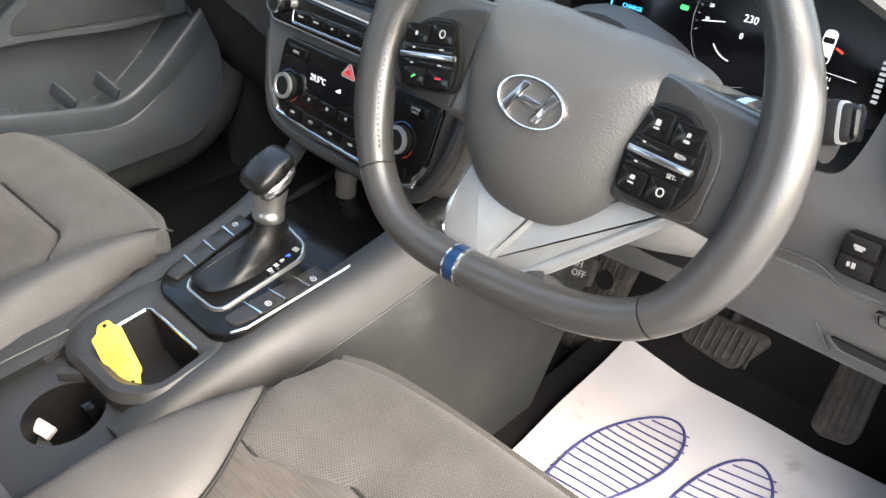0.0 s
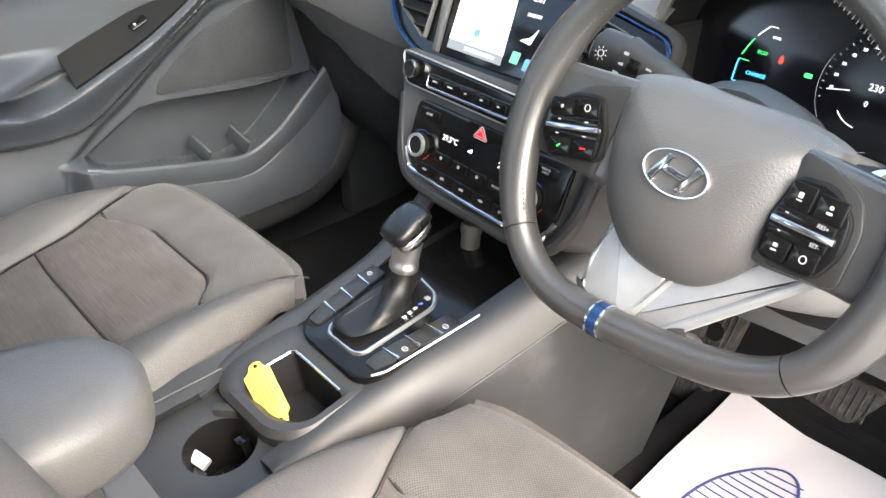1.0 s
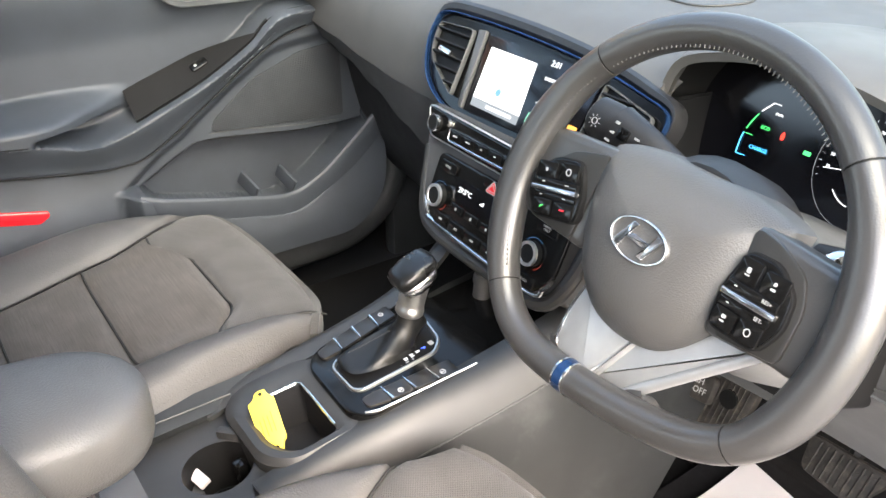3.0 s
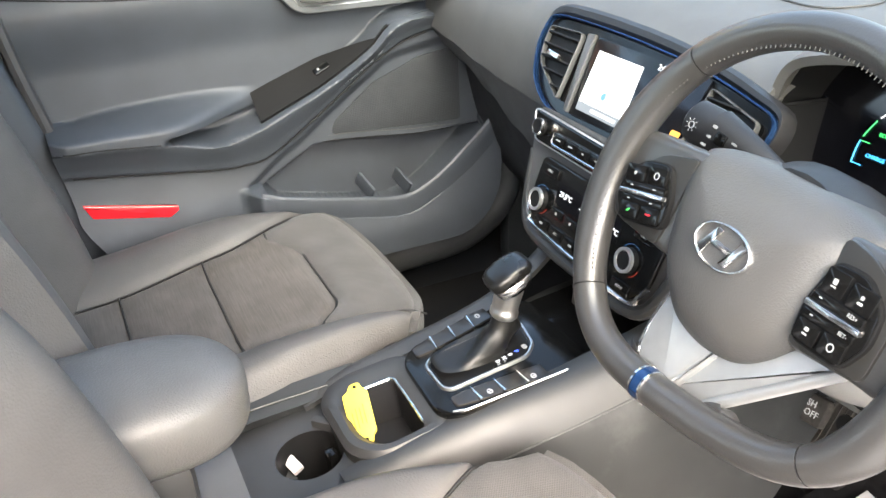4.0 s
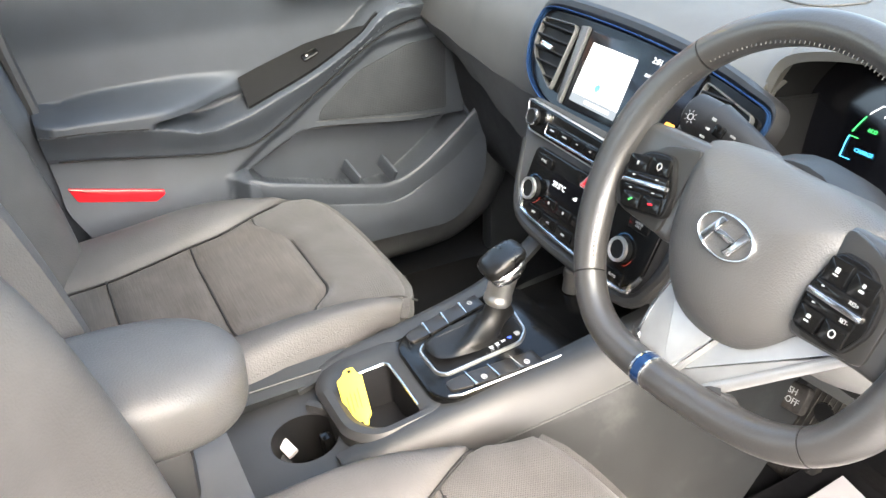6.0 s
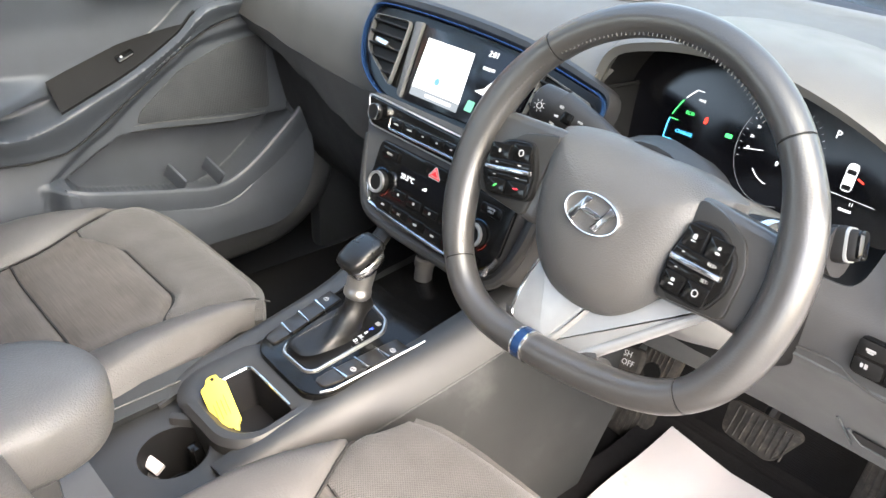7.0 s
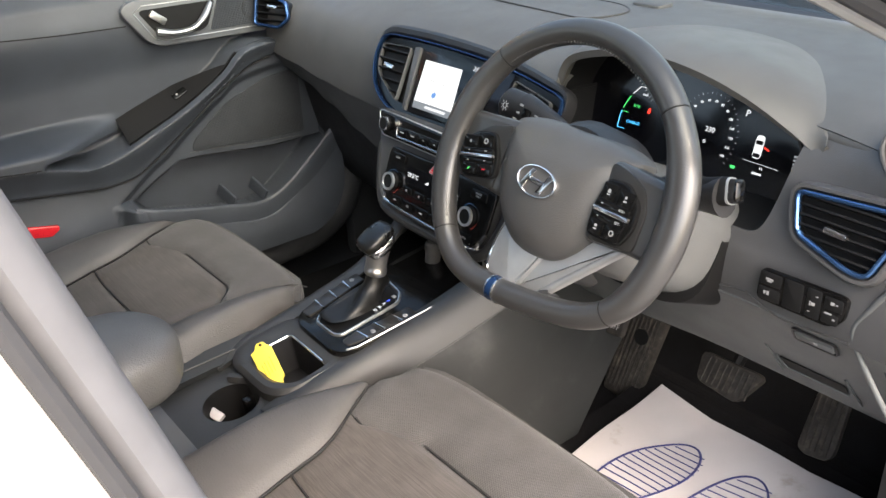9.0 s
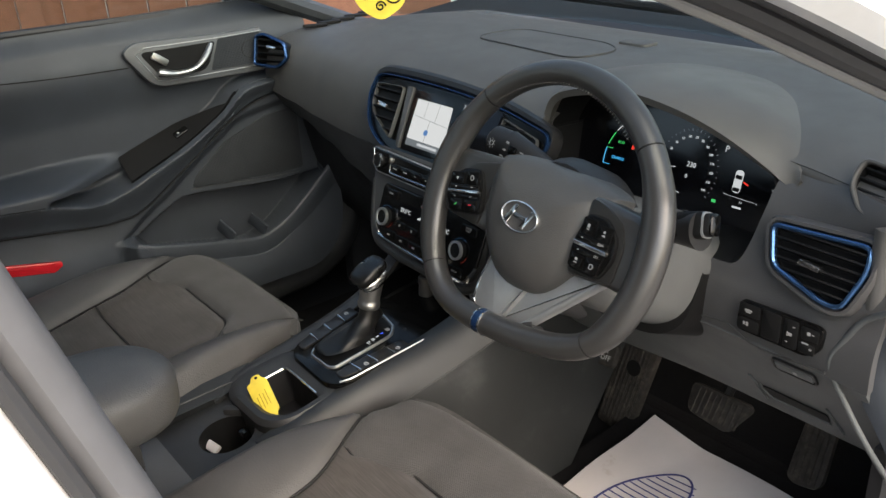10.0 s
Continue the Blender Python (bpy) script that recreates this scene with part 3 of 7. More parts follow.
    for x in cols:
        zt = max(0.766, sill(x) if x < 0.4771 else dash_pad(x, 0.5)[1] - 0.001)
        zs = [zt + (0.765 - zt) * (k / 22) ** 0.8 for k in range(23)] + [0.765 - 0.057 * k / 14 for k in range(1, 15)]
        vs.append([bm.verts.new((x, face_y(x, z), z)) for z in zs])
    for a, b in zip(vs, vs[1:]):
        for k in range(len(a) - 1):
            bm.faces.new((a[k], b[k], b[k + 1], a[k + 1]))
    thicken(bm, 0.012, (0, -1, 0.2), (0, 1, 0))
    part("driver_face", bm, M_PAD, dash)
    knee = spline([(0, 0.727, 0.706), (0, 0.732, 0.70), (0, 0.748, 0.68), (0, 0.782, 0.63), (0, 0.815, 0.585), (0, 0.84, 0.55), (0, 0.87, 0.537), (0, 0.95, 0.54)], 5)
    part("knee_panel", sheet(lambda u, v: (0.10 + 0.53 * u, knee[int(v * (len(knee) - 1))].y, knee[int(v * (len(knee) - 1))].z - 0.02 * smooth(0.55, 0.0, u) * v), 24, len(knee) - 1, 0.012, (0, -1, -0.3)), M_KNEE, dash, "grey plastic knee panel")
    lead = [dash_pad(0.494 + 0.166 * i / 20, 0.5) for i in range(21)]
    part("pad_edge", tube([(0.494 + 0.166 * i / 20, p[0] + 0.0085, p[1] - 0.0085) for i, p in enumerate(lead)], 0.0105, 14), M_DASH, dash)
    # hood over the instruments
    lip = spline([(x, 0, z) for x, z in HOOD_LIP], 5)
    n = len(lip) - 1

    foot = spline([(0.088, 0.80, 0), (0.084, 0.87, 0), (0.100, 0.95, 0), (0.15, 1.012, 0), (0.215, 1.036, 0), (0.314, 1.016, 0), (0.389, 0.962, 0), (0.440, 0.893, 0), (0.474, 0.835, 0), (0.503, 0.780, 0)], 5)

    def hood(u, v):
        p, f = lip[int(round(u * n))], foot[int(round(u * n))]
        x, y = p.x + (f.x - p.x) * v, 0.782 - 0.012 * math.sin(math.pi * u) + (f.y - 0.782 + 0.012 * math.sin(math.pi * u)) * v
        zf = pad_z(f.x, f.y) - 0.004
        bulge = 0.014 * math.sin(math.pi * v ** 0.8) * math.sin(math.pi * u) ** 0.6
        return x, y, p.z + (zf - p.z) * smooth(0, 1, v) + bulge

    part("instrument_hood", sheet(hood, n, 16, 0.010, (0, -0.2, 1)), M_HOOD, dash, "grey padded hood over the instruments")
    # instruments
    clus = thing("instrument_cluster", "black digital instrument cluster with lit dials", "instrument cluster")
    cf = local((0.318, 0.845, 0.862), (1, 0, 0), (0, 0.32, 1))
    outline = [(p.x - 0.318, (p.z - 0.862) * 0.98) for p in lip if p.x < 0.470]
    for k in range(41):
        x = 0.285 + (0.191 if k < 20 else 0.179) * math.cos(math.pi * k / 40)
        outline.append((x - 0.318, (min(sill(x), 0.878) - 0.862) * 0.98))
    face_ol = [(x * 0.97, y * 0.97) for x, y in outline]
    part("display_glass", slab(face_ol, 0.003, cf), M_SCREEN, clus, "black glass display")
    rim_o = [(x, y) for x, y in outline]
    back = [cf @ Vector((x * 0.95, y * 0.95, 0.0)) for x, y in rim_o]
    front = [Vector((x + 0.318, min(0.783, face_y(x + 0.318, y / 0.98 + 0.862)) + 0.003, y / 0.98 + 0.862)) for x, y in rim_o]
    bm = bmesh.new()
    a, b = [bm.verts.new(p) for p in front], [bm.verts.new(p) for p in back]
    for i in range(len(a)):
        j = (i + 1) % len(a)
        bm.faces.new((a[i], a[j], b[j], b[i]))
    thicken(bm, 0.004, (0, -1, 0))
    part("surround", bm, M_BLACK, clus)

    def seg(pts, w, mat, name="mark", lab=""):
        return part(name, tube([cf @ Vector((x, y, 0.0045)) for x, y in pts], w * 0.8, 5), mat, clus, lab)

    arc = [(p.x, p.y) for p in spline([(-0.146, -0.038, 0), (-0.145, -0.015, 0), (-0.135, 0.008, 0), (-0.122, 0.023, 0)], 5)]
    seg(arc[:6], 0.0009, M_GBLUE, "charge_arc", "blue lit charge arc")
    seg(arc[6:11], 0.0009, M_GGREEN, "eco_arc", "green lit eco arc")
    seg(arc[11:], 0.0009, M_GWHITE, "power_arc", "white lit power arc")
    seg([arc[0], (arc[0][0] + 0.012, arc[0][1])], 0.0006, M_GBLUE)
    seg([arc[-1], (arc[-1][0] + 0.009, arc[-1][1])], 0.0006, M_GWHITE)
    seg([arc[5], (arc[5][0] + 0.011, arc[5][1])], 0.0006, M_GGREEN)
    for txt, x, y, s, mat in (("CHARGE", -0.122, -0.027, 0.0058, M_GBLUE), ("ECO", -0.122, -0.004, 0.0055, M_GGREEN), ("PWR", -0.112, 0.013, 0.0042, M_GWHITE),
                              ("P", 0.045, 0.022, 0.0115, M_GWHITE), ("230", -0.001, -0.009, 0.0095, M_GWHITE), ("0", -0.005, -0.025, 0.0075, M_GWHITE), ("11", 0.082, -0.039, 0.005, M_GWHITE)):
        words(txt, s, cf @ pose(x, y, 0.004), mat, clus)
    for i in range(14):
        a = radians(184 - i * 16.5)
        words(str((i + 1) * 10), 0.0044, cf @ pose(-0.006 + 0.0365 * math.cos(a), -0.015 + 0.0425 * math.sin(a), 0.004), M_GWHITE, clus)
    for i in range(29):
        a = radians(196 - i * 8.25)
        c, s = math.cos(a), math.sin(a)
        seg([(-0.006 + 0.0445 * c, -0.015 + 0.0505 * s), (-0.006 + 0.047 * c, -0.015 + 0.053 * s)], 0.0002 if i % 2 else 0.0004, M_GDIAL, "tick")
    seg([(-0.046, -0.0205), (-0.024, -0.0165)], 0.0006, M_GWHITE, "needle")
    seg([(-0.006 + 0.030 * math.cos(radians(a)), -0.015 + 0.034 * math.sin(radians(a))) for a in range(222, 268, 6)], 0.0007, M_GWHITE, "fuel_arc")
    seg([(-0.006 + 0.0500 * math.cos(radians(a)), -0.015 + 0.0560 * math.sin(radians(a))) for a in range(150, 300, 10)], 0.0002, M_GDIM, "dial_rim")
    part("belt_light", slab(rounded([(-0.1025, -0.010), (-0.0985, -0.010), (-0.098, -0.005), (-0.100, -0.001), (-0.1025, -0.005)], 0.0015, 2), 0.001, cf @ pose(0, 0, 0.003)), M_GRED, clus, "red lit belt warning")
    part("gear_light", slab(rrect(0.008, 0.0045, 0.001, -0.068, -0.014), 0.001, cf @ pose(0, 0, 0.003)), M_GGREEN, clus, "green lit indicator")
    part("ready_light", slab(rrect(0.006, 0.0038, 0.001, 0.044, -0.046), 0.001, cf @ pose(0, 0, 0.003)), M_GGREEN, clus, "green lit indicator")
    cp = cf @ pose(0.071, -0.014, 0.0032, 0, 0, 0)
    part("car_symbol", slab(rrect(0.0115, 0.029, 0.005), 0.0006, cp), M_GWHITE, clus, "white lit car symbol")
    part("car_symbol_window", slab(rrect(0.0095, 0.005, 0.0015, 0, 0.0055), 0.001, cp), M_BLACK, clus)
    part("car_symbol_window", slab(rrect(0.0095, 0.005, 0.0015, 0, -0.0105), 0.001, cp), M_BLACK, clus)
    seg([(0.055, -0.033), (0.105, -0.035)], 0.0003, M_GWHITE)
    part("open_door_mark", slab(rounded([(0.0785, -0.012), (0.086, -0.015), (0.0855, -0.0165), (0.0785, -0.014)], 0.0005, 1), 0.0008, cf @ pose(0, 0, 0.003)), M_GRED, clus)
    part("mileage_bar", slab(rrect(0.013, 0.0024, 0.0008, 0.078, -0.0462), 0.0008, cf @ pose(0, 0, 0.003)), M_GWHITE, clus)
    for i in range(8):
        part("fuel_bar", slab(rrect(0.005, 0.0026, 0.0004, 0.1235 - 0.0003 * i, -0.046 + 0.0046 * i), 0.0008, cf @ pose(0, 0, 0.003)), M_GDIM, clus)
    return dash


def vent(name, outline, m, tab, parent, slats=5, depth=0.035, ring=M_BLUE, ringw=0.006, lab="black air vent with a blue rim", slat_z=-0.008, slat_h=0.014):
    """An air vent: rim, dark well, slats and a chrome tab. Outline in the frame m."""
    v = part(name, band(outline, shrunk(outline, ringw), 0.007, m, -0.002, 0.002), ring, parent, lab)
    inner = shrunk(outline, ringw - 0.0005)
    ys, xs = [p[1] for p in inner], [p[0] for p in inner]
    y0, y1 = min(ys), max(ys)

    def span(y):
        hits = []
        for i, p in enumerate(inner):
            q = inner[i - 1]
            if (p[1] - y) * (q[1] - y) < 0:
                hits.append(p[0] + (q[0] - p[0]) * (y - p[1]) / (q[1] - p[1]))
        return (min(hits), max(hits)) if hits else (min(xs), max(xs))

    well = loft([[m @ Vector((x, y, z)) for x, y in inner] for z in (0.0, -depth)], caps=False)
    well.faces.new([vv for vv in well.verts if (m.inverted() @ vv.co).z < -depth * 0.5])
    part("well", well, M_BLACK, v)
    for i in range(slats):
        y = y0 + (y1 - y0) * (i + 0.7) / (slats + 0.4)
        a, b = span(y)
        part("slat", moved(block(b - a - 0.002, 0.0025, slat_h, 0.0008, ((a + b) / 2, 0, 0)), m @ pose(0, y, slat_z, -18, 0, 0)), M_BLACK, v)
    if tab:
        part("tab", moved(block(0.026, 0.007, 0.01, 0.002), m @ pose(tab[0], tab[1], slat_z + 0.007, 0, 0, -4)), M_CHROME, v, "chrome vent tab")
    return v


def build_dash_fittings():
    # right-hand vent, switches and slots on the driver's side
    rv = thing("side_air_vent", "black air vent with blue rim beside the steering wheel", "air vent")
    m = local((0.55, 0.7305, 0.826), (1, -0.05, 0), (0, 0.3, 1))
    ol = rounded([(-0.054, 0.032), (-0.040, -0.016), (0.027, -0.037), (0.050, -0.036), (0.066, 0.010), (0.064, 0.040)], 0.012, 4)[::-1]
    vent("vent", ol, m, (0.006, 0.0), rv, 6, 0.009, M_BLUE2, 0.0052, "black air vent with a bright blue rim", -0.002, 0.010)
    part("collar", band(shrunk(ol, -0.009), shrunk(ol, -0.0003), 0.022, m, -0.020, 0.006), M_PAD, rv, "dark grey collar round the vent")
    lv = thing("side_air_vent", "black air vent with blue rim by the passenger door", "air vent")
    ml = local((-0.648, 0.742, 0.897), (0.92, 0.38, 0), (0.0, 0.30, 1))
    vent("vent", rounded([(-0.045, -0.032), (0.02, -0.036), (0.045, -0.015), (0.035, 0.018), (-0.02, 0.036), (-0.045, 0.03)], 0.01, 4), ml, (0.0, 0.006), lv, 4)
    dv = thing("demister_vent", "grey slotted demister vent in the dashboard", "air vent")
    md = local((0.590, 0.7775, 0.909), (1, -0.12, -0.1), (0, 0.55, 1))
    vent("vent", rounded([(-0.030, 0.026), (-0.032, -0.006), (-0.006, -0.032), (0.03, -0.032), (0.03, 0.026)], 0.013, 4), md, None, dv, 4, 0.03, M_DASH, 0.005, "grey vent rim")
    dm = thing("demister_vent", "dark slotted demister vent on top of the dashboard", "air vent")
    for i in range(5):
        part("slot", moved(block(0.016, 0.05, 0.006, 0.002), pose(-0.665, 0.86 + 0.035 * i, 0.928 + 0.002 * i, 0, 0, -20)), M_BLACK, dm)
    sp = thing("centre_speaker", "oval grey speaker cover let into the dashboard top", "speaker")
    ol = [(-0.105 + x, 0.985 + y) for x, y in rounded([(-0.15, -0.035), (0.12, -0.052), (0.15, 0.02), (0.10, 0.055), (-0.12, 0.06)], 0.04, 6)]
    bm = slab(ol, 0.003, None, 0.0, 0.0, 0.0001)
    for v in bm.verts:
        v.co.z += pad_z(v.co.x, v.co.y) - 0.002
    part("cover", bm, M_DASH, sp)
    part("groove", tube([(x, y, pad_z(x, y) + 0.0012) for x, y in ol], 0.0014, 6, True), M_GROOVE, sp)
    ss = thing("light_sensor", "small grey light sensor on the dashboard", "sensor")
    part("dome", slab(rounded([(-0.03, -0.02), (0.03, -0.02), (0.03, 0.02), (-0.03, 0.02)], 0.012, 4), 0.007, pose(0.03, 1.07, 0.938), 0.004), M_DASH, ss)
    sw = thing("switch_panel", "black switch panel with four buttons and a dimmer", "switch panel")
    m = local((0.533, 0.7215, 0.7445), (1, 0, 0), (0, 0.02, 1))
    ol = rounded([(-0.052, -0.02), (0.036, -0.021), (0.052, -0.008), (0.053, 0.017), (0.045, 0.02), (-0.05, 0.019)], 0.008, 4)
    part("panel", slab(ol, 0.006, m, 0.002), M_GLOSS, sw)
    for x, y, w, h in ((-0.036, 0.009, 0.028, 0.017), (-0.036, -0.010, 0.028, 0.017), (-0.008, 0, 0.024, 0.036), (0.016, 0, 0.018, 0.036), (0.038, 0.008, 0.022, 0.016), (0.036, -0.010, 0.02, 0.014)):
        part("button", slab(rrect(w - 0.001, h - 0.001, 0.003, x, y), 0.0068, m, 0.001), M_BLACK, sw)
    for x, y, w, h in ((-0.037, 0.009, 0.009, 0.0025), (-0.037, 0.0065, 0.006, 0.0015), (-0.037, -0.008, 0.003, 0.005), (-0.041, -0.008, 0.0025, 0.004), (0.016, 0.0, 0.0045, 0.0035), (0.0125, 0.0, 0.001, 0.006), (0.0195, 0.010, 0.003, 0.001), (0.0125, -0.010, 0.003, 0.001), (0.037, 0.009, 0.004, 0.0035), (0.042, 0.009, 0.003, 0.0008), (0.034, -0.004, 0.008, 0.0012), (0.041, -0.009, 0.003, 0.002)):
        part("symbol", slab(rrect(w, h, 0.0005, x, y), 0.0072, m), M_LABEL, sw)
    fb = thing("fuel_flap_button", "grey push button with a white pump symbol", "button")
    m = local((0.545, 0.7445, 0.683), (1, 0, 0), (0, -0.68, 1))
    part("button", slab(rrect(0.048, 0.017, 0.004), 0.004, m, 0.002), M_KNEE, fb)
    part("recess", band(rrect(0.055, 0.027, 0.007), rrect(0.05, 0.022, 0.005), 0.003, m), M_DARK, fb)
    part("symbol", slab(rrect(0.0045, 0.006, 0.001, 0.002, 0), 0.0044, m), M_LABEL, fb)
    ps = thing("knee_panel_slot", "dark recessed slot and panel gap in the knee panel", "slot")
    m = local((0.517, 0.8065, 0.5955), (1, 0, 0), (0, -0.7, 1))
    part("recess", slab(rounded([(-0.042, 0.012), (-0.032, -0.011), (0.047, -0.011), (0.047, 0.010)], 0.005, 3), 0.002, m), M_BLACK, ps)
    part("slot_rim", tube([m @ Vector(p) for p in ((-0.044, 0.014, 0.002), (-0.033, -0.012, 0.002), (0.048, -0.012, 0.002))], 0.0016, 6), M_KNEE, ps)
    for x in (-0.055, 0.05):
        part("crease", tube([m @ Vector((x, 0.03, 0.001)), m @ Vector((x + 0.01, -0.03, 0.001))], 0.0015, 6), M_KNEE, ps)
    line = [(0.398, 0.7262, 0.711), (0.427, 0.7262, 0.7155), (0.457, 0.7255, 0.7195), (0.473, 0.7262, 0.716), (0.488, 0.7262, 0.7085), (0.514, 0.7275, 0.7035), (0.547, 0.7260, 0.706), (0.572, 0.7215, 0.7105), (0.592, 0.7180, 0.7135)]
    part("panel_gap", tube(spline(line, 5), 0.0014, 6), M_GROOVE, ps, "dark gap above the knee panel")
    # end of the dashboard by the door opening
    end = thing("dash_end_trim", "grey moulded end trim of the dashboard", "trim")
    part("upper_trim", sheet(lambda u, v: (0.612 + 0.05 * u, 0.735 - 0.03 * math.sin(math.pi * u * 0.5) + 0.12 * u * u, 0.885 - 0.105 * v), 8, 8, 0.012), M_DASH, end)
    edge = spline([(0.650, 0.718, 0.812), (0.622, 0.722, 0.788), (0.605, 0.722, 0.757), (0.594, 0.722, 0.733), (0.597, 0.724, 0.712), (0.612, 0.728, 0.683), (0.640, 0.735, 0.637), (0.672, 0.75, 0.585)], 6)
    part("edge_strip", tube(edge, 0.0035, 12, False, 1.0, (0, 1, 0)), M_KNEE, end, "grey edge strip")
    part("lower_trim", sheet(lambda u, v: (edge[int(v * (len(edge) - 1))].x + 0.005 + 0.07 * u, 0.728 + 0.03 * u - 0.01 * math.sin(math.pi * u) + 0.03 * v, edge[int(v * (len(edge) - 1))].z), 8, len(edge) - 1, 0.012), M_DOOR, end)
    kick = thing("kick_panel", "dark grey kick panel beside the pedals", "panel", kind="structure")
    part("panel", sheet(lambda u, v: (0.655 + 0.01 * u, 0.76 + 0.45 * u, 0.62 - 0.36 * v), 6, 6, 0.015), M_DARK, kick)


def build_stack():
    """Screen surround, radio strip and heater panel in the middle of the dashboard."""
    unit_ = thing("infotainment_unit", "black touchscreen unit with vents and a blue rim", "infotainment")
    m = local((0, 0.725, 0.85), (1, 0, 0), (0, 0.62, 1))
    ol = [(p.x, p.y) for p in spline([(-0.280, 0.040, 0), (-0.274, 0.008, 0), (-0.246, -0.030, 0), (-0.19, -0.056, 0), (-0.10, -0.064, 0), (0.02, -0.058, 0), (0.11, -0.036, 0), (0.152, 0.0, 0), (0.152, 0.034, 0), (0.11, 0.046, 0), (0.03, 0.058, 0), (-0.08, 0.065, 0), (-0.20, 0.066, 0), (-0.268, 0.061, 0)], 4, True)]
    # brow in near-black: colour stands for the shade below the overhanging pad
    part("brow", band([(x * 1.03 - 0.002, y * (1.28 if y > 0 else 1.02)) for x, y in ol], shrunk(ol, 0.001), 0.022, m, -0.02, 0.006), M_DARK, unit_, "surround coloured dark for the shade under the dash ledge")
    part("rim", band(ol, shrunk(ol, 0.003), 0.008, m, 0.0, 0.003), M_BLUE, unit_, "blue metallic rim")
    part("fascia", slab(shrunk(ol, 0.0045), 0.003, m, 0, -0.004), M_GLOSS, unit_, "gloss black fascia")
    vent("vent", rounded([(-0.267, 0.046), (-0.258, -0.002), (-0.180, -0.042), (-0.190, 0.050)], [0.010, 0.022, 0.008, 0.010], 4), m @ pose(0, 0, 0.004), (-0.220, 0.010), unit_, 5, 0.003, M_SILVER2, 0.0022, "air vent with thin grey rim", 0.002, 0.008)
    vent("vent", rounded([(0.058, 0.043), (0.053, -0.040), (0.098, -0.028), (0.138, 0.004), (0.138, 0.026)], [0.006, 0.006, 0.015, 0.01, 0.008], 4), m @ pose(0, 0, 0.004), (0.09, 0.01), unit_, 5, 0.003, M_SILVER2, 0.0022, "air vent with thin grey rim", 0.002, 0.008)
    part("divider", slab(rounded([(-0.186, 0.052), (-0.170, 0.054), (-0.152, -0.050), (-0.161, -0.048)], 0.003, 3), 0.006, m, 0.002), M_PAD, unit_, "silver divider strip")
    scr = part("screen", slab(rounded([(-0.164, 0.052), (0.050, 0.050), (0.046, -0.046), (-0.146, -0.05)], 0.004, 3), 0.004, m, 0.001), M_SCREEN, unit_, "black touchscreen")
    part("map", slab(rounded([(-0.149, 0.037), (-0.059, 0.037), (-0.048, -0.029), (-0.141, -0.029)], 0.0005, 1), 0.0002, m @ pose(0, 0, 0.0041)), M_MAP, scr, "white lit map")
    part("map_bar", slab(rounded([(-0.141, -0.0292), (-0.048, -0.0292), (-0.0465, -0.040), (-0.1395, -0.040)], 0.0005, 1), 0.0002, m @ pose(0, 0, 0.0041)), M_MAPBAR, scr)
    part("street_bar", slab(rrect(0.05, 0.004, 0.001, -0.085, -0.0345), 0.0002, m @ pose(0, 0, 0.0044)), M_GWHITE, scr)
    part("position_mark", slab(oval(0.005, 0.005, 16, -0.10, -0.013), 0.0002, m @ pose(0, 0, 0.0044)), M_GBLUE2, scr, "blue position arrow")
    for a, b in (((-0.148, 0.010), (-0.056, 0.004)), ((-0.12, 0.036), (-0.118, 0.008)), ((-0.09, 0.036), (-0.088, 0.006)), ((-0.10, 0.005), (-0.098, -0.028))):
        part("map_road", tube([m @ Vector((*a, 0.0044)), m @ Vector((*b, 0.0044))], 0.0004, 4), M_MAPBAR, scr)
    words("2:01", 0.0105, m @ pose(-0.028, 0.043, 0.0043), M_GWHITE, scr)
    words("DAB/FM", 0.006, m @ pose(-0.026, 0.024, 0.0043), M_GWHITE, scr)
    part("tile", slab(rrect(0.013, 0.014, 0.002, -0.03, -0.026), 0.0003, m @ pose(0, 0, 0.004)), M_TILE, scr, "green menu tile")
    part("tile", slab(rrect(0.013, 0.014, 0.002, -0.008, -0.03), 0.0003, m @ pose(0, 0, 0.004)), M_GBLUE2, scr, "blue menu tile")
    part("tile", slab(rrect(0.015, 0.014, 0.002, 0.038, -0.021), 0.0003, m @ pose(0, 0, 0.004)), M_GORANGE, scr, "orange menu tile")
    words("My Menu", 0.0062, m @ pose(0.034, -0.0345, 0.0043), M_GWHITE, scr)
    part("radio_picture", slab(rounded([(-0.034, -0.006), (-0.016, -0.008), (-0.012, 0.012), (-0.02, 0.0)], 0.002, 2), 0.0003, m @ pose(0, 0, 0.004)), M_GWHITE, scr)

    # radio strip and heater panel
    h = local((0, 0.655, 0.74), (1, 0, 0), (0, 0.33, 1))
    stack = thing("centre_stack", "grey moulded centre stack under the screen", "centre stack")
    rings = []
    for x0, x1, v0, v1, z in ((-0.20, 0.13, -0.078, 0.077, -0.004), (-0.215, 0.15, -0.085, 0.070, -0.03), (-0.24, 0.19, -0.10, 0.075, -0.10), (-0.26, 0.21, -0.12, 0.08, -0.2)):
        rings.append([h @ Vector((x, y, z)) for x, y in rounded([(x0, v1), (x0 + 0.045, v0), (x1 - 0.05, v0), (x1, v1)], 0.025, 4)])
    part("body", loft(rings), M_PAD, stack)
    part("lower_lip", tube(spline([h @ Vector(p) for p in ((-0.185, 0.02, -0.012), (-0.165, -0.055, -0.010), (-0.13, -0.082, -0.010), (-0.02, -0.088, -0.010), (0.08, -0.086, -0.010), (0.115, -0.05, -0.010), (0.13, 0.02, -0.012))], 5), 0.009, 10), M_CONSOLE, stack, "dark rounded lower lip")
    rad = thing("radio_panel", "black radio strip with silver-edged buttons and knobs", "radio")
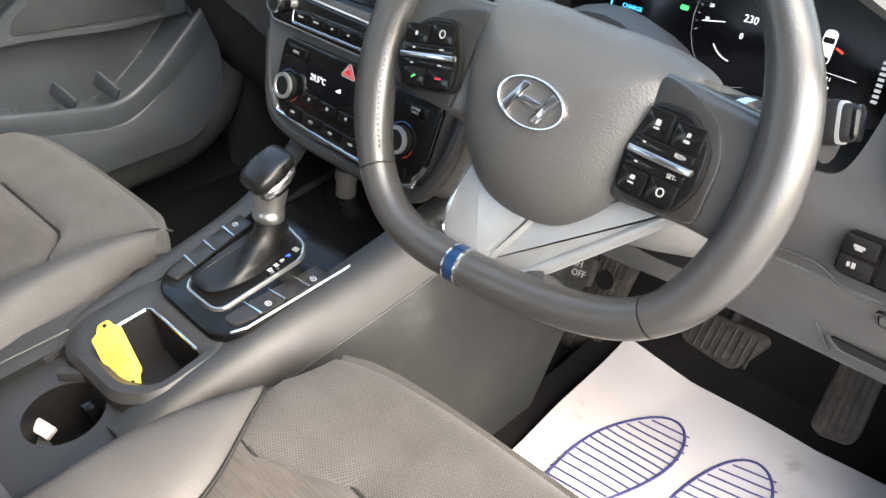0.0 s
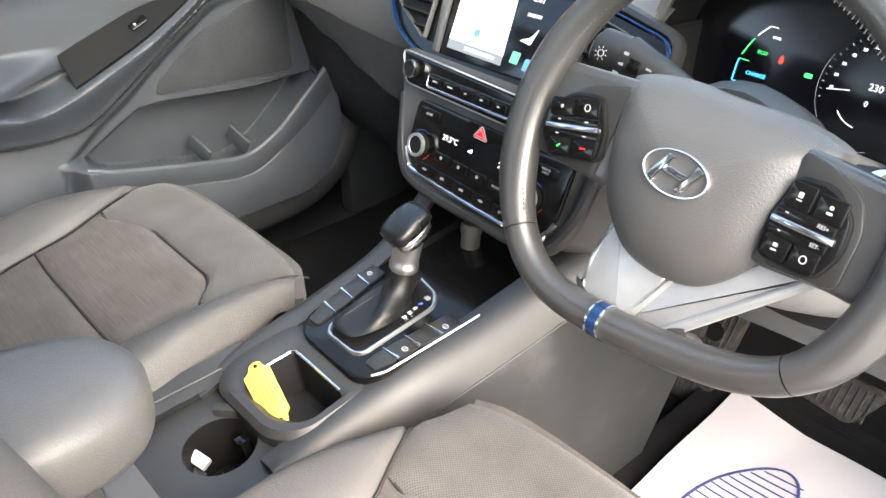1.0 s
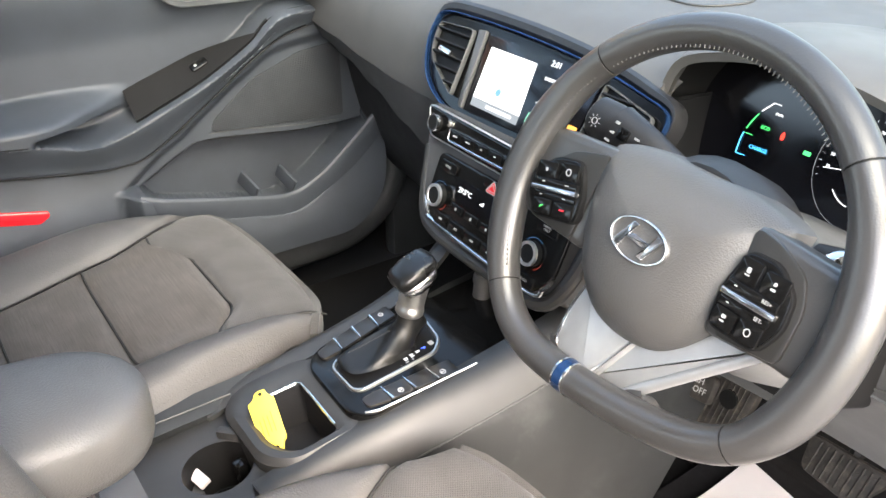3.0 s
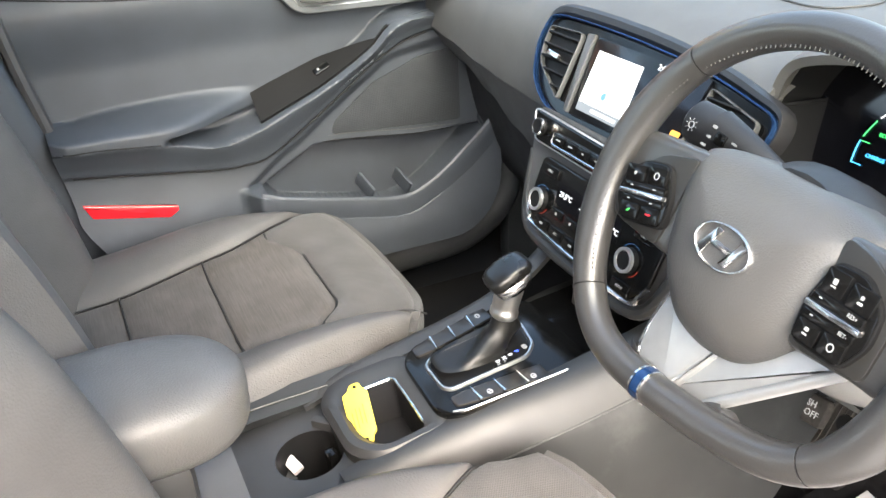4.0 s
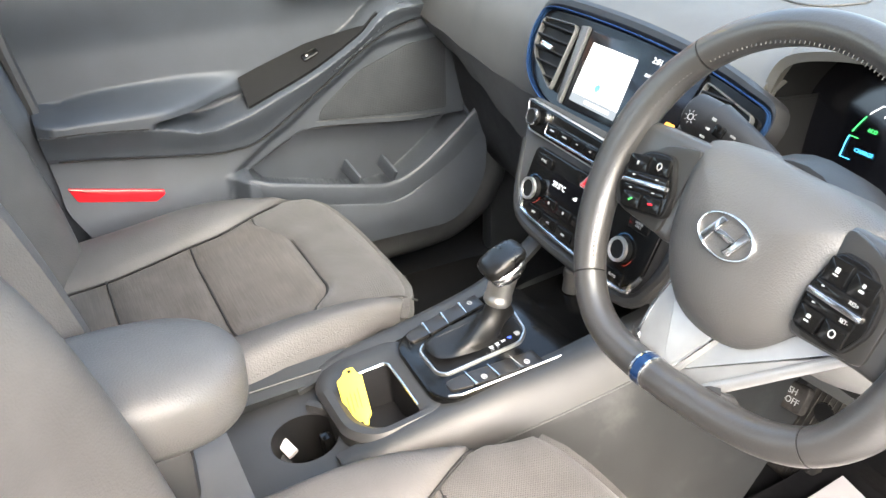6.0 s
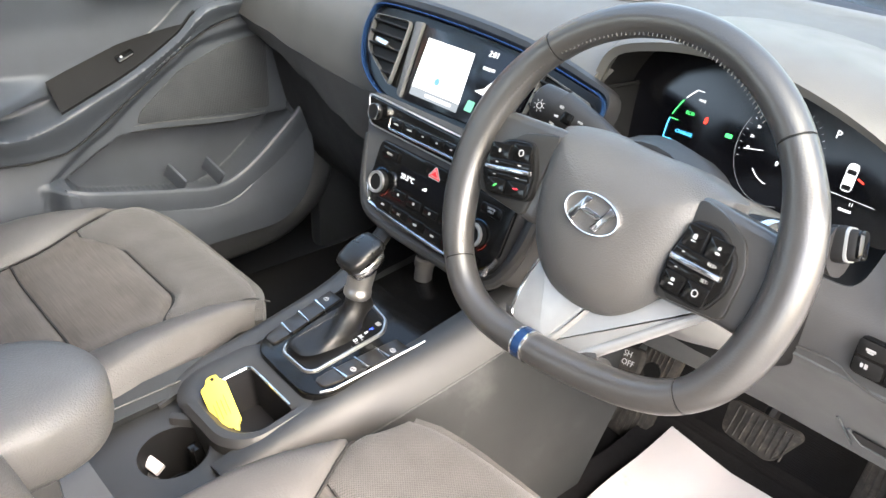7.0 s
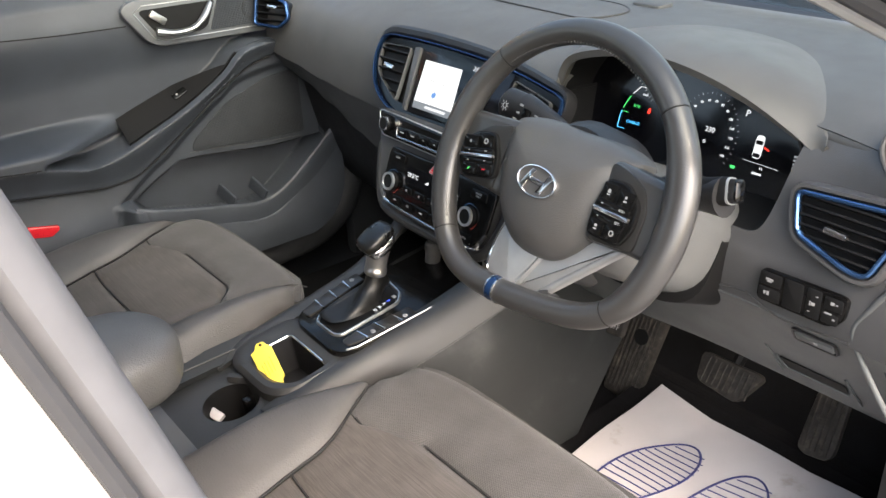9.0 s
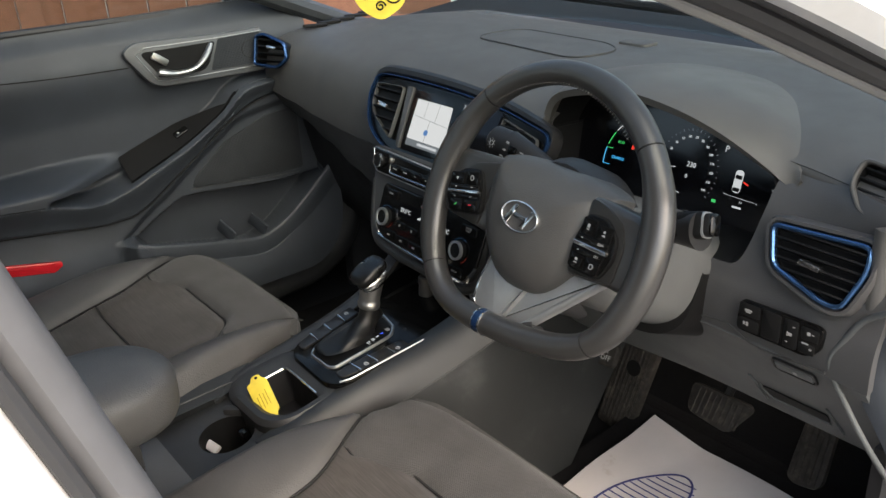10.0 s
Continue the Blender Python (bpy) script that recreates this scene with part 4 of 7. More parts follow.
    part("panel", slab(rounded([(-0.188, 0.072), (-0.172, 0.036), (0.10, 0.032), (0.118, 0.064)], 0.008, 4), 0.006, h, 0.002), M_GLOSS, rad)
    part("edge", band(rounded([(-0.190, 0.0735), (-0.1735, 0.0345), (0.1015, 0.0305), (0.12, 0.0655)], 0.008, 4), rounded([(-0.188, 0.072), (-0.172, 0.036), (0.10, 0.032), (0.118, 0.064)], 0.008, 4), 0.006, h, 0.0, 0.001), M_SILVER, rad)
    for x in (-0.163, 0.088):
        k = part("knob", turned([(0.0112, 0.005), (0.0110, 0.012), (0.0100, 0.0135), (0.0, 0.0135)], 24, h @ pose(x, 0.054, 0)), M_BLACK, rad)
        part("knob_ring", turned([(0.0114, 0.010), (0.0112, 0.0142), (0.0092, 0.0142), (0.0090, 0.0125)], 24, h @ pose(x, 0.054, 0)), M_CHROME, k, "chrome knob ring")
    part("button_tray", band(rrect(0.195, 0.018, 0.004, -0.036, 0.048), rrect(0.190, 0.014, 0.003, -0.036, 0.049), 0.0085, h, 0, 0.001), M_CHROME, rad, "chrome edge round the buttons")
    for i in range(7):
        x = -0.118 + 0.027 * i
        part("button", slab(rrect(0.0255, 0.0125, 0.0015, x, 0.049), 0.0085, h, 0.001), M_GLOSS, rad)
        part("symbol", slab(rrect(0.009 if i in (0, 1, 5) else 0.004, 0.0018, 0.0006, x, 0.0495), 0.0088, h), M_LABEL, rad)
    ac = thing("heater_panel", "gloss black heater panel with two knobs and a lit display", "heater controls")
    ol = rounded([(-0.142, 0.024), (-0.148, -0.048), (-0.12, -0.068), (0.075, -0.076), (0.105, -0.05), (0.112, 0.022)], 0.012, 4)
    part("panel", slab(ol, 0.005, h, 0.002), M_GLOSS, ac)
    part("lower_trim", tube([h @ Vector((x, y, 0.004)) for x, y in [(p.x, p.y) for p in spline([(-0.148, -0.040, 0), (-0.138, -0.058, 0), (-0.115, -0.066, 0), (0.07, -0.0745, 0), (0.095, -0.062, 0), (0.106, -0.045, 0)], 4)]], 0.0032, 8), M_CHROME, ac, "chrome trim strip")
    for x in (-0.122, 0.066):
        k = part("knob", turned([(0.0148, 0.004), (0.0142, 0.013), (0.0128, 0.0148), (0.0, 0.0148)], 28, h @ pose(x, -0.030, 0)), M_BLACK, ac)
        part("knob_ring", turned([(0.0146, 0.012), (0.0144, 0.0158), (0.0112, 0.0158), (0.0106, 0.0142)], 28, h @ pose(x, -0.030, 0)), M_SILVER, k, "bright knob ring")
        a0 = [(x + 0.0185 * math.cos(a), -0.030 + 0.0185 * math.sin(a)) for a in [radians(60 + 12 * i) for i in range(8)]]
        part("cold_mark", tube([h @ Vector((*p, 0.0053)) for p in a0], 0.00025, 4), M_COLD, ac)
        a1 = [(x + 0.0185 * math.cos(a), -0.030 + 0.0185 * math.sin(a)) for a in [radians(-20 - 12 * i) for i in range(8)]]
        part("hot_mark", tube([h @ Vector((*p, 0.0053)) for p in a1[:5]], 0.00025, 4), M_HOT, ac)
    part("display", slab(rrect(0.130, 0.026, 0.003, -0.028, -0.010), 0.0056, h), M_SCREEN, ac, "dark blue heater display")
    words("29.5°C", 0.0095, h @ pose(-0.074, -0.009, 0.006), M_GWHITE, ac)
    words("29.5°C", 0.0095, h @ pose(0.022, -0.012, 0.006), M_GWHITE, ac)
    part("fan_bars", slab(rounded([(-0.044, -0.013), (-0.035, -0.0135), (-0.035, -0.008)], 0.001, 1), 0.0004, h @ pose(0, 0, 0.0056)), M_GWHITE, ac)
    part("hazard_button", slab(rounded([(-0.052, 0.024), (-0.044, 0.010), (0.02, 0.008), (0.026, 0.022)], 0.004, 3), 0.0065, h, 0.001), M_GLOSS, ac)
    tri = [(-0.027, 0.0215), (-0.0375, 0.0075), (-0.0165, 0.0070)]
    part("hazard_triangle", slab(rounded(tri, 0.001, 1), 0.0005, h @ pose(0, 0, 0.0065)), M_RED, ac, "red hazard triangle")
    part("hazard_outline", band(shrunk(rounded(tri, 0.001, 1), -0.0012), shrunk(rounded(tri, 0.001, 1), -0.0003), 0.0008, h @ pose(0, 0, 0.0062)), M_LABEL, ac)
    part("hazard_inner", band(shrunk(tri, 0.003), shrunk(tri, 0.0042), 0.0004, h @ pose(0, 0, 0.0072)), M_LABEL, ac)
    part("sync_button", slab(rrect(0.034, 0.014, 0.003, -0.116, 0.010), 0.0075, h, 0.001), M_GLOSS, ac)
    words("SYNC", 0.0045, h @ pose(-0.116, 0.010, 0.0078), M_LABEL, ac)
    part("driver_only_button", slab(rrect(0.034, 0.014, 0.003, 0.078, 0.004), 0.0075, h, 0.001), M_GLOSS, ac)
    words("DRIVER\nONLY", 0.0038, h @ pose(0.078, 0.0045, 0.0078), M_LABEL, ac)
    for i in range(6):
        x = -0.105 + 0.034 * i
        y = -0.0555 - 0.0014 * i
        part("button", slab(rrect(0.032, 0.014, 0.0015, x, y), 0.0075, h, 0.001), M_GLOSS, ac)
        if i in (1, 4, 5):
            words(("", "A/C", "", "", "OFF", "AUTO")[i], 0.0045, h @ pose(x, y, 0.0078), M_LABEL, ac)
        else:
            part("symbol", slab(rrect(0.007, 0.0025, 0.001, x, y), 0.0079, h), M_LABEL, ac)
    for i in range(4):
        x = -0.082 + 0.032 * i
        part("button", slab(rrect(0.026, 0.011, 0.0015, x, -0.034 - 0.001 * i), 0.0068, h, 0.001), M_GLOSS, ac)
        if i == 3:
            words("MODE", 0.0045, h @ pose(x, -0.037, 0.0071), M_LABEL, ac)
        else:
            part("symbol", slab(rrect(0.0035, 0.0035, 0.001, x, -0.034 - 0.001 * i), 0.0071, h), M_LABEL, ac)


# ---- steering wheel ----
WHEEL = local((0.312, 0.545, 0.8655), (1, 0, 0), (0, 0.408, 0.913)) @ pose(0, 0, 0, 0, 0, -2.7)


def rim_point(a, r=0.1682, z=-0.008):
    """The middle of the wheel's rim: a circle with a flattened foot."""
    turn = radians(8)
    x, y = r * math.cos(a - turn), r * math.sin(a - turn)
    if y < -0.02:
        lim = 0.1412 * r / 0.1682
        y = -(abs(y) ** -5.5 + lim ** -5.5) ** (-1 / 5.5)
    return Vector((x * math.cos(turn) - y * math.sin(turn), x * math.sin(turn) + y * math.cos(turn), z))


def build_wheel():
    wheel = thing("steering_wheel", "dark leather flat-bottomed steering wheel with silver lower spoke", "steering wheel")
    n = 96

    def ring(a0, a1, grow, steps):
        rings = []
        for i in range(steps + 1):
            a = radians(a0 + (a1 - a0) * i / steps)
            p, q = rim_point(a), rim_point(a + 0.01)
            t = (q - p).normalized()
            s = t.cross(Vector((0, 0, 1))).normalized()
            side = abs(math.cos(a))
            ru, rv = 0.0146 + 0.0038 * smooth(0.78, 1.0, side) + grow, 0.0156 + grow
            rings.append([WHEEL @ (p + s * ru * math.cos(b) + Vector((0, 0, 1)) * rv * math.sin(b)) for b in [2 * math.pi * j / 20 for j in range(20)]])
        return rings

    cuts = [(-142, -38, "rim_foot"), (-38, 43, "rim_side"), (43, 136, "rim_top"), (136, 218, "rim_side")]
    for a0, a1, nm in cuts:
        part(nm, loft(ring(a0 + 0.3, a1 - 0.3, 0.0, 36)), M_RIM, wheel)
    for a in (-142, -38, 43, 136):
        part("rim_seam", loft(ring(a - 0.5, a + 0.5, -0.0009, 2)), M_BLACK, wheel)
    # stitches along the inner side
    for a0, a1 in ((140, 214), (50, 134)):
        k = int((a1 - a0) / 1.6)
        for i in range(k):
            a = radians(a0 + (a1 - a0) * (i + 0.5) / k)
            p = rim_point(a, 0.1546, 0.001)
            t = Vector((-math.sin(a), math.cos(a), 0))
            w = Vector((math.cos(a), math.sin(a), -0.9)).normalized()
            part("stitch", tube([WHEEL @ (p - t * 0.0012 - w * 0.0022), WHEEL @ (p + t * 0.0012 + w * 0.0022)], 0.0005, 4), M_STITCH, wheel)

    # airbag cover
    half = [(0.0, 0.066), (0.050, 0.0655), (0.086, 0.0575), (0.091, 0.046), (0.085, 0.01), (0.078, -0.022), (0.066, -0.048), (0.048, -0.068), (0.028, -0.080), (0.0, -0.084)]
    ol = [(x, y) for x, y in half] + [(-x, y) for x, y in half[-2:0:-1]]
    ol = [(p.x, p.y) for p in spline([(x, y, 0) for x, y in ol], 3, True)]
    bm = bmesh.new()
    levels = [(1.0, -0.05), (1.0, -0.024), (0.985, -0.0175), (0.95, -0.0125), (0.85, -0.003), (0.65, 0.006), (0.4, 0.010), (0.15, 0.012)]
    rows = [[bm.verts.new(WHEEL @ Vector((x * s, y * s, z - 0.014 * max(0.0, y * s / 0.066) ** 2))) for x, y in ol] for s, z in levels]
    for a, b in zip(rows, rows[1:]):
        for i in range(len(ol)):
            j = (i + 1) % len(ol)
            bm.faces.new((a[i], a[j], b[j], b[i]))
    bm.faces.new(rows[-1])
    part("airbag_cover", bm, M_COVER, wheel, "dark grained airbag cover")
    words("AIRBAG", 0.0098, WHEEL @ pose(0.0, -0.043, 0.0062, -12, 0, 0), M_PRESS, wheel, depth=0.0006)
    part("airbag_symbol", band(oval(0.004, 0.004, 12, 0, -0.03), oval(0.003, 0.003, 12, 0, -0.03), 0.0008, WHEEL @ pose(0, 0, 0.0082)), M_PRESS, wheel)
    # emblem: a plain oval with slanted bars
    e = WHEEL @ pose(0, 0, 0.0105)
    eb = e @ Matrix.Diagonal((1.05, 0.93, 1.0, 1.0))
    em = part("emblem", band(oval(0.0295, 0.0176, 36), oval(0.0272, 0.0153, 36), 0.004, e, 0, 0.0012), M_CHROME, wheel, "oval chrome emblem")
    part("emblem_field", slab(oval(0.0275, 0.0156, 36), 0.001, e), M_COVER, em)
    part("emblem_bar", slab(rounded([(-0.0215, -0.0085), (-0.0150, -0.0125), (-0.0075, 0.0060), (-0.0030, 0.0125), (-0.0100, 0.0135)], 0.0015, 3), 0.004, eb, 0.001), M_CHROME, em)
    part("emblem_bar", slab(rounded([(0.0215, 0.0085), (0.0150, 0.0125), (0.0075, -0.0060), (0.0030, -0.0125), (0.0100, -0.0135)], 0.0015, 3), 0.004, eb, 0.001), M_CHROME, em)
    part("emblem_bar", slab(rounded([(-0.0130, -0.0015), (-0.0060, 0.0040), (0.0130, 0.0015), (0.0060, -0.0040)], 0.0015, 3), 0.0037, eb, 0.001), M_CHROME, em)

    # side spokes
    for s in (-1, 1):
        ol = rounded([(s * 0.068, 0.052), (s * 0.100, 0.050), (s * 0.156, 0.046), (s * 0.162, 0.02), (s * 0.152, -0.036), (s * 0.128, -0.034), (s * 0.066, -0.040)], 0.012, 4)
        if s < 0:
            ol = ol[::-1]
        part("side_spoke", slab(ol, 0.026, WHEEL @ pose(0, 0, -0.034), 0.008, seg=3), M_RIM, wheel, "dark padded side spoke")
        plate_ol = rounded([(0.074, 0.050), (0.098, 0.046), (0.124, 0.034), (0.134, 0.012), (0.134, -0.030), (0.080, -0.036)], 0.008, 4) if s > 0 else rounded([(-0.074, 0.046), (-0.112, 0.036), (-0.150, 0.006), (-0.150, -0.022), (-0.136, -0.034), (-0.080, -0.036)], 0.008, 4)[::-1]
        part("spoke_cover", slab(plate_ol, 0.006, WHEEL @ pose(0, 0, -0.0115), 0.002), M_SPOKEDARK, wheel, "dark brown-grey spoke cover")
        squeeze = Matrix.Diagonal((0.86, 0.92, 1.0, 1.0))
        PW = WHEEL @ pose(0.0125, -0.001, 0) @ squeeze if s > 0 else WHEEL @ pose(-0.113, -0.001, 0, 0, 0, 13) @ Matrix.Diagonal((1.0, 0.80, 1.0, 1.0)) @ pose(0.102, -0.0035, 0)
        pad_ol = rounded([(s * 0.079, 0.036), (s * 0.108, 0.037), (s * 0.131, 0.020), (s * 0.134, -0.006), (s * 0.122, -0.030), (s * 0.073, -0.030), (s * 0.070, 0.0)], 0.008, 4)
        if s < 0:
            pad_ol = pad_ol[::-1]
        pad = part("button_pad", slab(pad_ol, 0.012, PW @ pose(0, 0, -0.012), 0.002), M_GLOSS, wheel, "black button pad")
        part("pad_rim", slab(shrunk(pad_ol, -0.0016), 0.0105, PW @ pose(0, 0, -0.012), 0.001), M_BLACK, pad)
        W2 = PW
        for x, y, w, hh in ((0.0885, 0.0225, 0.022, 0.020), (0.1145, 0.0215, 0.024, 0.019), (0.0865, -0.0195, 0.023, 0.017), (0.1115, -0.019, 0.023, 0.017), (0.100, 0.0075, 0.050, 0.009), (0.099, -0.0062, 0.050, 0.009)):
            part("button", slab(rrect(w, hh, 0.003, s * x, y), 0.0025, W2, 0.001), M_GLOSS, pad)
        part("rocker", slab(rrect(0.054, 0.0055, 0.0015, s * 0.1005, 0.0008), 0.005, W2, 0.0015), M_CHROME, pad, "chrome rocker bar")
        if s > 0:
            words("RES+", 0.0045, W2 @ pose(0.115, 0.008, 0.0026), M_LABEL, pad)
            words("SET-", 0.0045, W2 @ pose(0.115, -0.0066, 0.0026), M_LABEL, pad)
            marks = ((0.0885, 0.0235, 0.004, 0.0045), (0.0885, 0.0195, 0.005, 0.0012), (0.1145, 0.0235, 0.003, 0.003), (0.1145, 0.019, 0.005, 0.002), (0.0865, -0.0175, 0.004, 0.003), (0.0865, -0.0215, 0.005, 0.0014), (0.084, 0.008, 0.003, 0.001), (0.084, -0.0066, 0.003, 0.001))
            for x, y, w, hh in marks:
                part("symbol", slab(rrect(w, hh, 0.0008, x, y), 0.0028, W2), M_LABEL, pad)
            part("symbol", band(oval(0.0034, 0.0034, 14, 0.1115, -0.019), oval(0.0024, 0.0024, 14, 0.1115, -0.019), 0.0028, W2), M_LABEL, pad)
        else:
            part("symbol", band(oval(0.0032, 0.0042, 14, -0.0885, 0.0225), oval(0.0022, 0.003, 14, -0.0885, 0.0225), 0.0028, W2), M_LABEL, pad)
            for x, y, w, hh in ((-0.1145, 0.0215, 0.0025, 0.004), (-0.115, 0.008, 0.003, 0.0014), (-0.115, -0.0066, 0.003, 0.0014), (-0.087, 0.008, 0.004, 0.0012), (-0.087, -0.0066, 0.004, 0.0012)):
                part("symbol", slab(rrect(w, hh, 0.0008, x, y), 0.0028, W2), M_LABEL, pad)
            part("call_symbol", slab(rrect(0.005, 0.0017, 0.001, 0, 0), 0.0028, W2 @ pose(-0.1115, -0.019, 0, 0, 0, 40)), M_GREEN, pad, "green call symbol")
            part("hangup_symbol", slab(rrect(0.006, 0.0018, 0.001, -0.0865, -0.019), 0.0028, W2), M_RED, pad, "red hang-up symbol")
    # lower silver spoke
    tilt = WHEEL @ pose(0, 0, -0.030)
    wing = rounded([(-0.050, -0.050), (-0.059, -0.085), (-0.0600, -0.117), (-0.053, -0.131), (-0.030, -0.138), (-0.014, -0.131), (0.012, -0.084), (0.0, -0.060)], [0.004, 0.02, 0.012, 0.012, 0.01, 0.004, 0.004, 0.004], 4)
    sp = part("lower_spoke", slab(wing, 0.012, tilt, 0.004, seg=3), M_SPOKE, wheel, "satin silver lower spoke")
    mid = rounded([(0.008, -0.080), (-0.017, -0.132), (0.014, -0.130), (0.028, -0.118), (0.112, -0.032), (0.080, -0.032), (0.05, -0.062)], 0.003, 3)
    part("spoke_plate", slab(mid, 0.007, tilt, 0.002), M_SPOKE, sp, "satin silver plate")
    part("wing_edge", tube(spline([tilt @ Vector(p) for p in ((-0.049, -0.052, 0.010), (-0.0575, -0.085, 0.010), (-0.0588, -0.115, 0.010), (-0.053, -0.128, 0.010), (-0.034, -0.1355, 0.010))], 5), 0.0026, 8, flat=0.8), M_CHROME, sp, "bright chrome edge")
    part("spoke_rib", slab(rounded([(-0.0185, -0.133), (-0.0085, -0.133), (0.0205, -0.074), (0.0175, -0.071), (0.0120, -0.074)], 0.002, 3), 0.0115, tilt, 0.004, seg=4), M_SPOKE, sp, "satin silver rib")
    part("spoke_edge", slab(rounded([(0.011, -0.1295), (0.030, -0.124), (0.118, -0.0335), (0.1125, -0.0275)], 0.002, 3), 0.011, tilt, 0.005, seg=4), M_SPOKE, sp, "rounded silver edge")
    part("collar", slab(rounded([(-0.066, -0.118), (-0.050, -0.140), (0.040, -0.140), (0.066, -0.118), (0.050, -0.110), (0.036, -0.116), (0.026, -0.126), (-0.03, -0.134), (-0.054, -0.126)], 0.005, 3), 0.012, WHEEL @ pose(0, 0, -0.026), 0.004), M_RIM, wheel, "dark leather collar of the rim")
    part("blue_tab", loft(ring(-97.0, -94.0, 0.0008, 6)), M_TAB, wheel, "blue band round the rim")
    for a in (-97.5, -93.5):
        part("tab_edge", loft(ring(a - 0.35, a + 0.35, 0.0011, 3)), M_CHROME, wheel, "chrome edge of the blue band")
    # hub behind the cover
    part("hub", turned([(0.075, -0.11), (0.08, -0.06), (0.07, -0.035), (0.0, -0.035)], 28, WHEEL), M_DARK, wheel)

    col = thing("steering_column", "grey plastic steering column shroud", "steering column")
    rings = []
    for z, w, ht, dy in ((-0.052, 0.078, 0.060, -0.006), (-0.075, 0.098, 0.070, -0.010), (-0.12, 0.112, 0.076, -0.014), (-0.2, 0.118, 0.080, -0.018), (-0.28, 0.116, 0.08, -0.020)):
        rings.append([WHEEL @ Vector((w * math.copysign(abs(math.cos(b)) ** 0.7, math.cos(b)), dy + ht * (0.86 if math.sin(b) > 0 else 1.0) * math.copysign(abs(math.sin(b)) ** 0.7, math.sin(b)), z)) for b in [2 * math.pi * j / 36 for j in range(36)]])
    part("shroud", loft(rings), M_KNEELIT, col)
    # a solid black body added for the shade in the gap behind the shroud
    gap = [[WHEEL @ Vector((w * math.copysign(abs(math.cos(b)) ** 0.6, math.cos(b)), -0.034 + ht * math.copysign(abs(math.sin(b)) ** 0.6, math.sin(b)), z)) for b in [2 * math.pi * j / 36 for j in range(36)]] for z, w, ht in ((-0.195, 0.119, 0.072), (-0.30, 0.119, 0.072))]
    part("gap_shade", loft(gap), M_BLACK, col, "black filler for the shaded gap round the column")
    part("ignition_lock", turned([(0.017, 0.0), (0.019, 0.012), (0.015, 0.016), (0.012, 0.010), (0.0, 0.010)], 24, WHEEL @ pose(0.101, 0.034, -0.092, 0, 62, 0)), M_GLOSS, col, "black ignition lock with silver ring")
    part("lock_ring", turned([(0.0195, 0.0), (0.021, 0.006), (0.0195, 0.012)], 24, WHEEL @ pose(0.101, 0.034, -0.092, 0, 62, 0)), M_CHROME, col)
    # stalks
    left = thing("light_stalk", "black indicator and light stalk with white symbols", "stalk")
    pl = [WHEEL @ Vector(p) for p in ((-0.075, 0.045, -0.105), (-0.11, 0.052, -0.098), (-0.15, 0.058, -0.092))]
    part("arm", tube(spline(pl, 4), [0.013 + 0.001 * i for i in range(9)], 16, flat=1.25), M_DARK, left)
    part("knob", tube([WHEEL @ Vector(p) for p in ((-0.149, 0.058, -0.092), (-0.158, 0.0592, -0.0905), (-0.178, 0.062, -0.088), (-0.182, 0.0625, -0.0875))], [0.019, 0.0205, 0.0185, 0.014], 18, flat=1.15), M_DARK, left)
    mk = local(WHEEL @ Vector((-0.163, 0.059, -0.068)), WHEEL.to_3x3() @ Vector((1, -0.12, -0.15)), WHEEL.to_3x3() @ Vector((0.1, 1, 0)))
    part("lamp_symbol", band(oval(0.0034, 0.0034, 16), oval(0.0026, 0.0026, 16), 0.0008, mk), M_LABEL, left)
    for i in range(8):
        a = i * math.pi / 4
        part("lamp_ray", tube([mk @ Vector((0.0045 * math.cos(a), 0.0045 * math.sin(a), 0.0006)), mk @ Vector((0.0066 * math.cos(a), 0.0066 * math.sin(a), 0.0006))], 0.0004, 4), M_LABEL, left)
    for x, y, w, hh in ((0.023, 0.010, 0.005, 0.0028), (0.022, 0.000, 0.005, 0.0028), (0.021, -0.009, 0.006, 0.0022), (0.046, -0.006, 0.009, 0.0035), (0.049, 0.006, 0.006, 0.002)):
        part("symbol", slab(rrect(w, hh, 0.001, x, y), 0.0008, mk @ pose(0, 0, -0.001 - 0.03 * x)), M_LABEL, left)
    part("switch_ring", slab(rrect(0.012, 0.011, 0.002, 0.034, 0.003), 0.004, mk @ pose(0, 0, -0.004), 0.001), M_GLOSS, left)
    right = thing("wiper_stalk", "black wiper stalk with a silver tip", "stalk")
    pr = [WHEEL @ Vector(p) for p in ((0.075, 0.035, -0.108), (0.11, 0.040, -0.102), (0.14, 0.046, -0.096), (0.158, 0.050, -0.092))]
    part("arm", tube(spline(pr, 4), [0.011 + 0.0006 * i for i in range(13)], 16, flat=1.2), M_DARK, right)
    ax, ay = Vector((0.94, 0.32, 0.12)).normalized(), Vector((-0.32, 0.94, 0.0)).normalized()
    az = ax.cross(ay)

    def section(d, w, h):
        c0 = Vector((0.128, 0.046, -0.094)) + ax * d
        return [WHEEL @ (c0 + ay * x + az * y) for x, y in rrect(2 * w, 2 * h, min(w, h) * 0.8, 0, 0, 4)]

    part("knob", loft([section(d, w, h) for d, w, h in ((-0.012, 0.009, 0.008), (-0.006, 0.0135, 0.0105), (0.010, 0.0150, 0.0115), (0.034, 0.0150, 0.0105), (0.037, 0.0140, 0.0095))]), M_BLACK, right)
    part("tip", loft([section(d, w, h) for d, w, h in ((0.0365, 0.0125, 0.0090), (0.044, 0.0125, 0.0085), (0.047, 0.0105, 0.0065))]), M_BLACK, right, "black stalk tip")
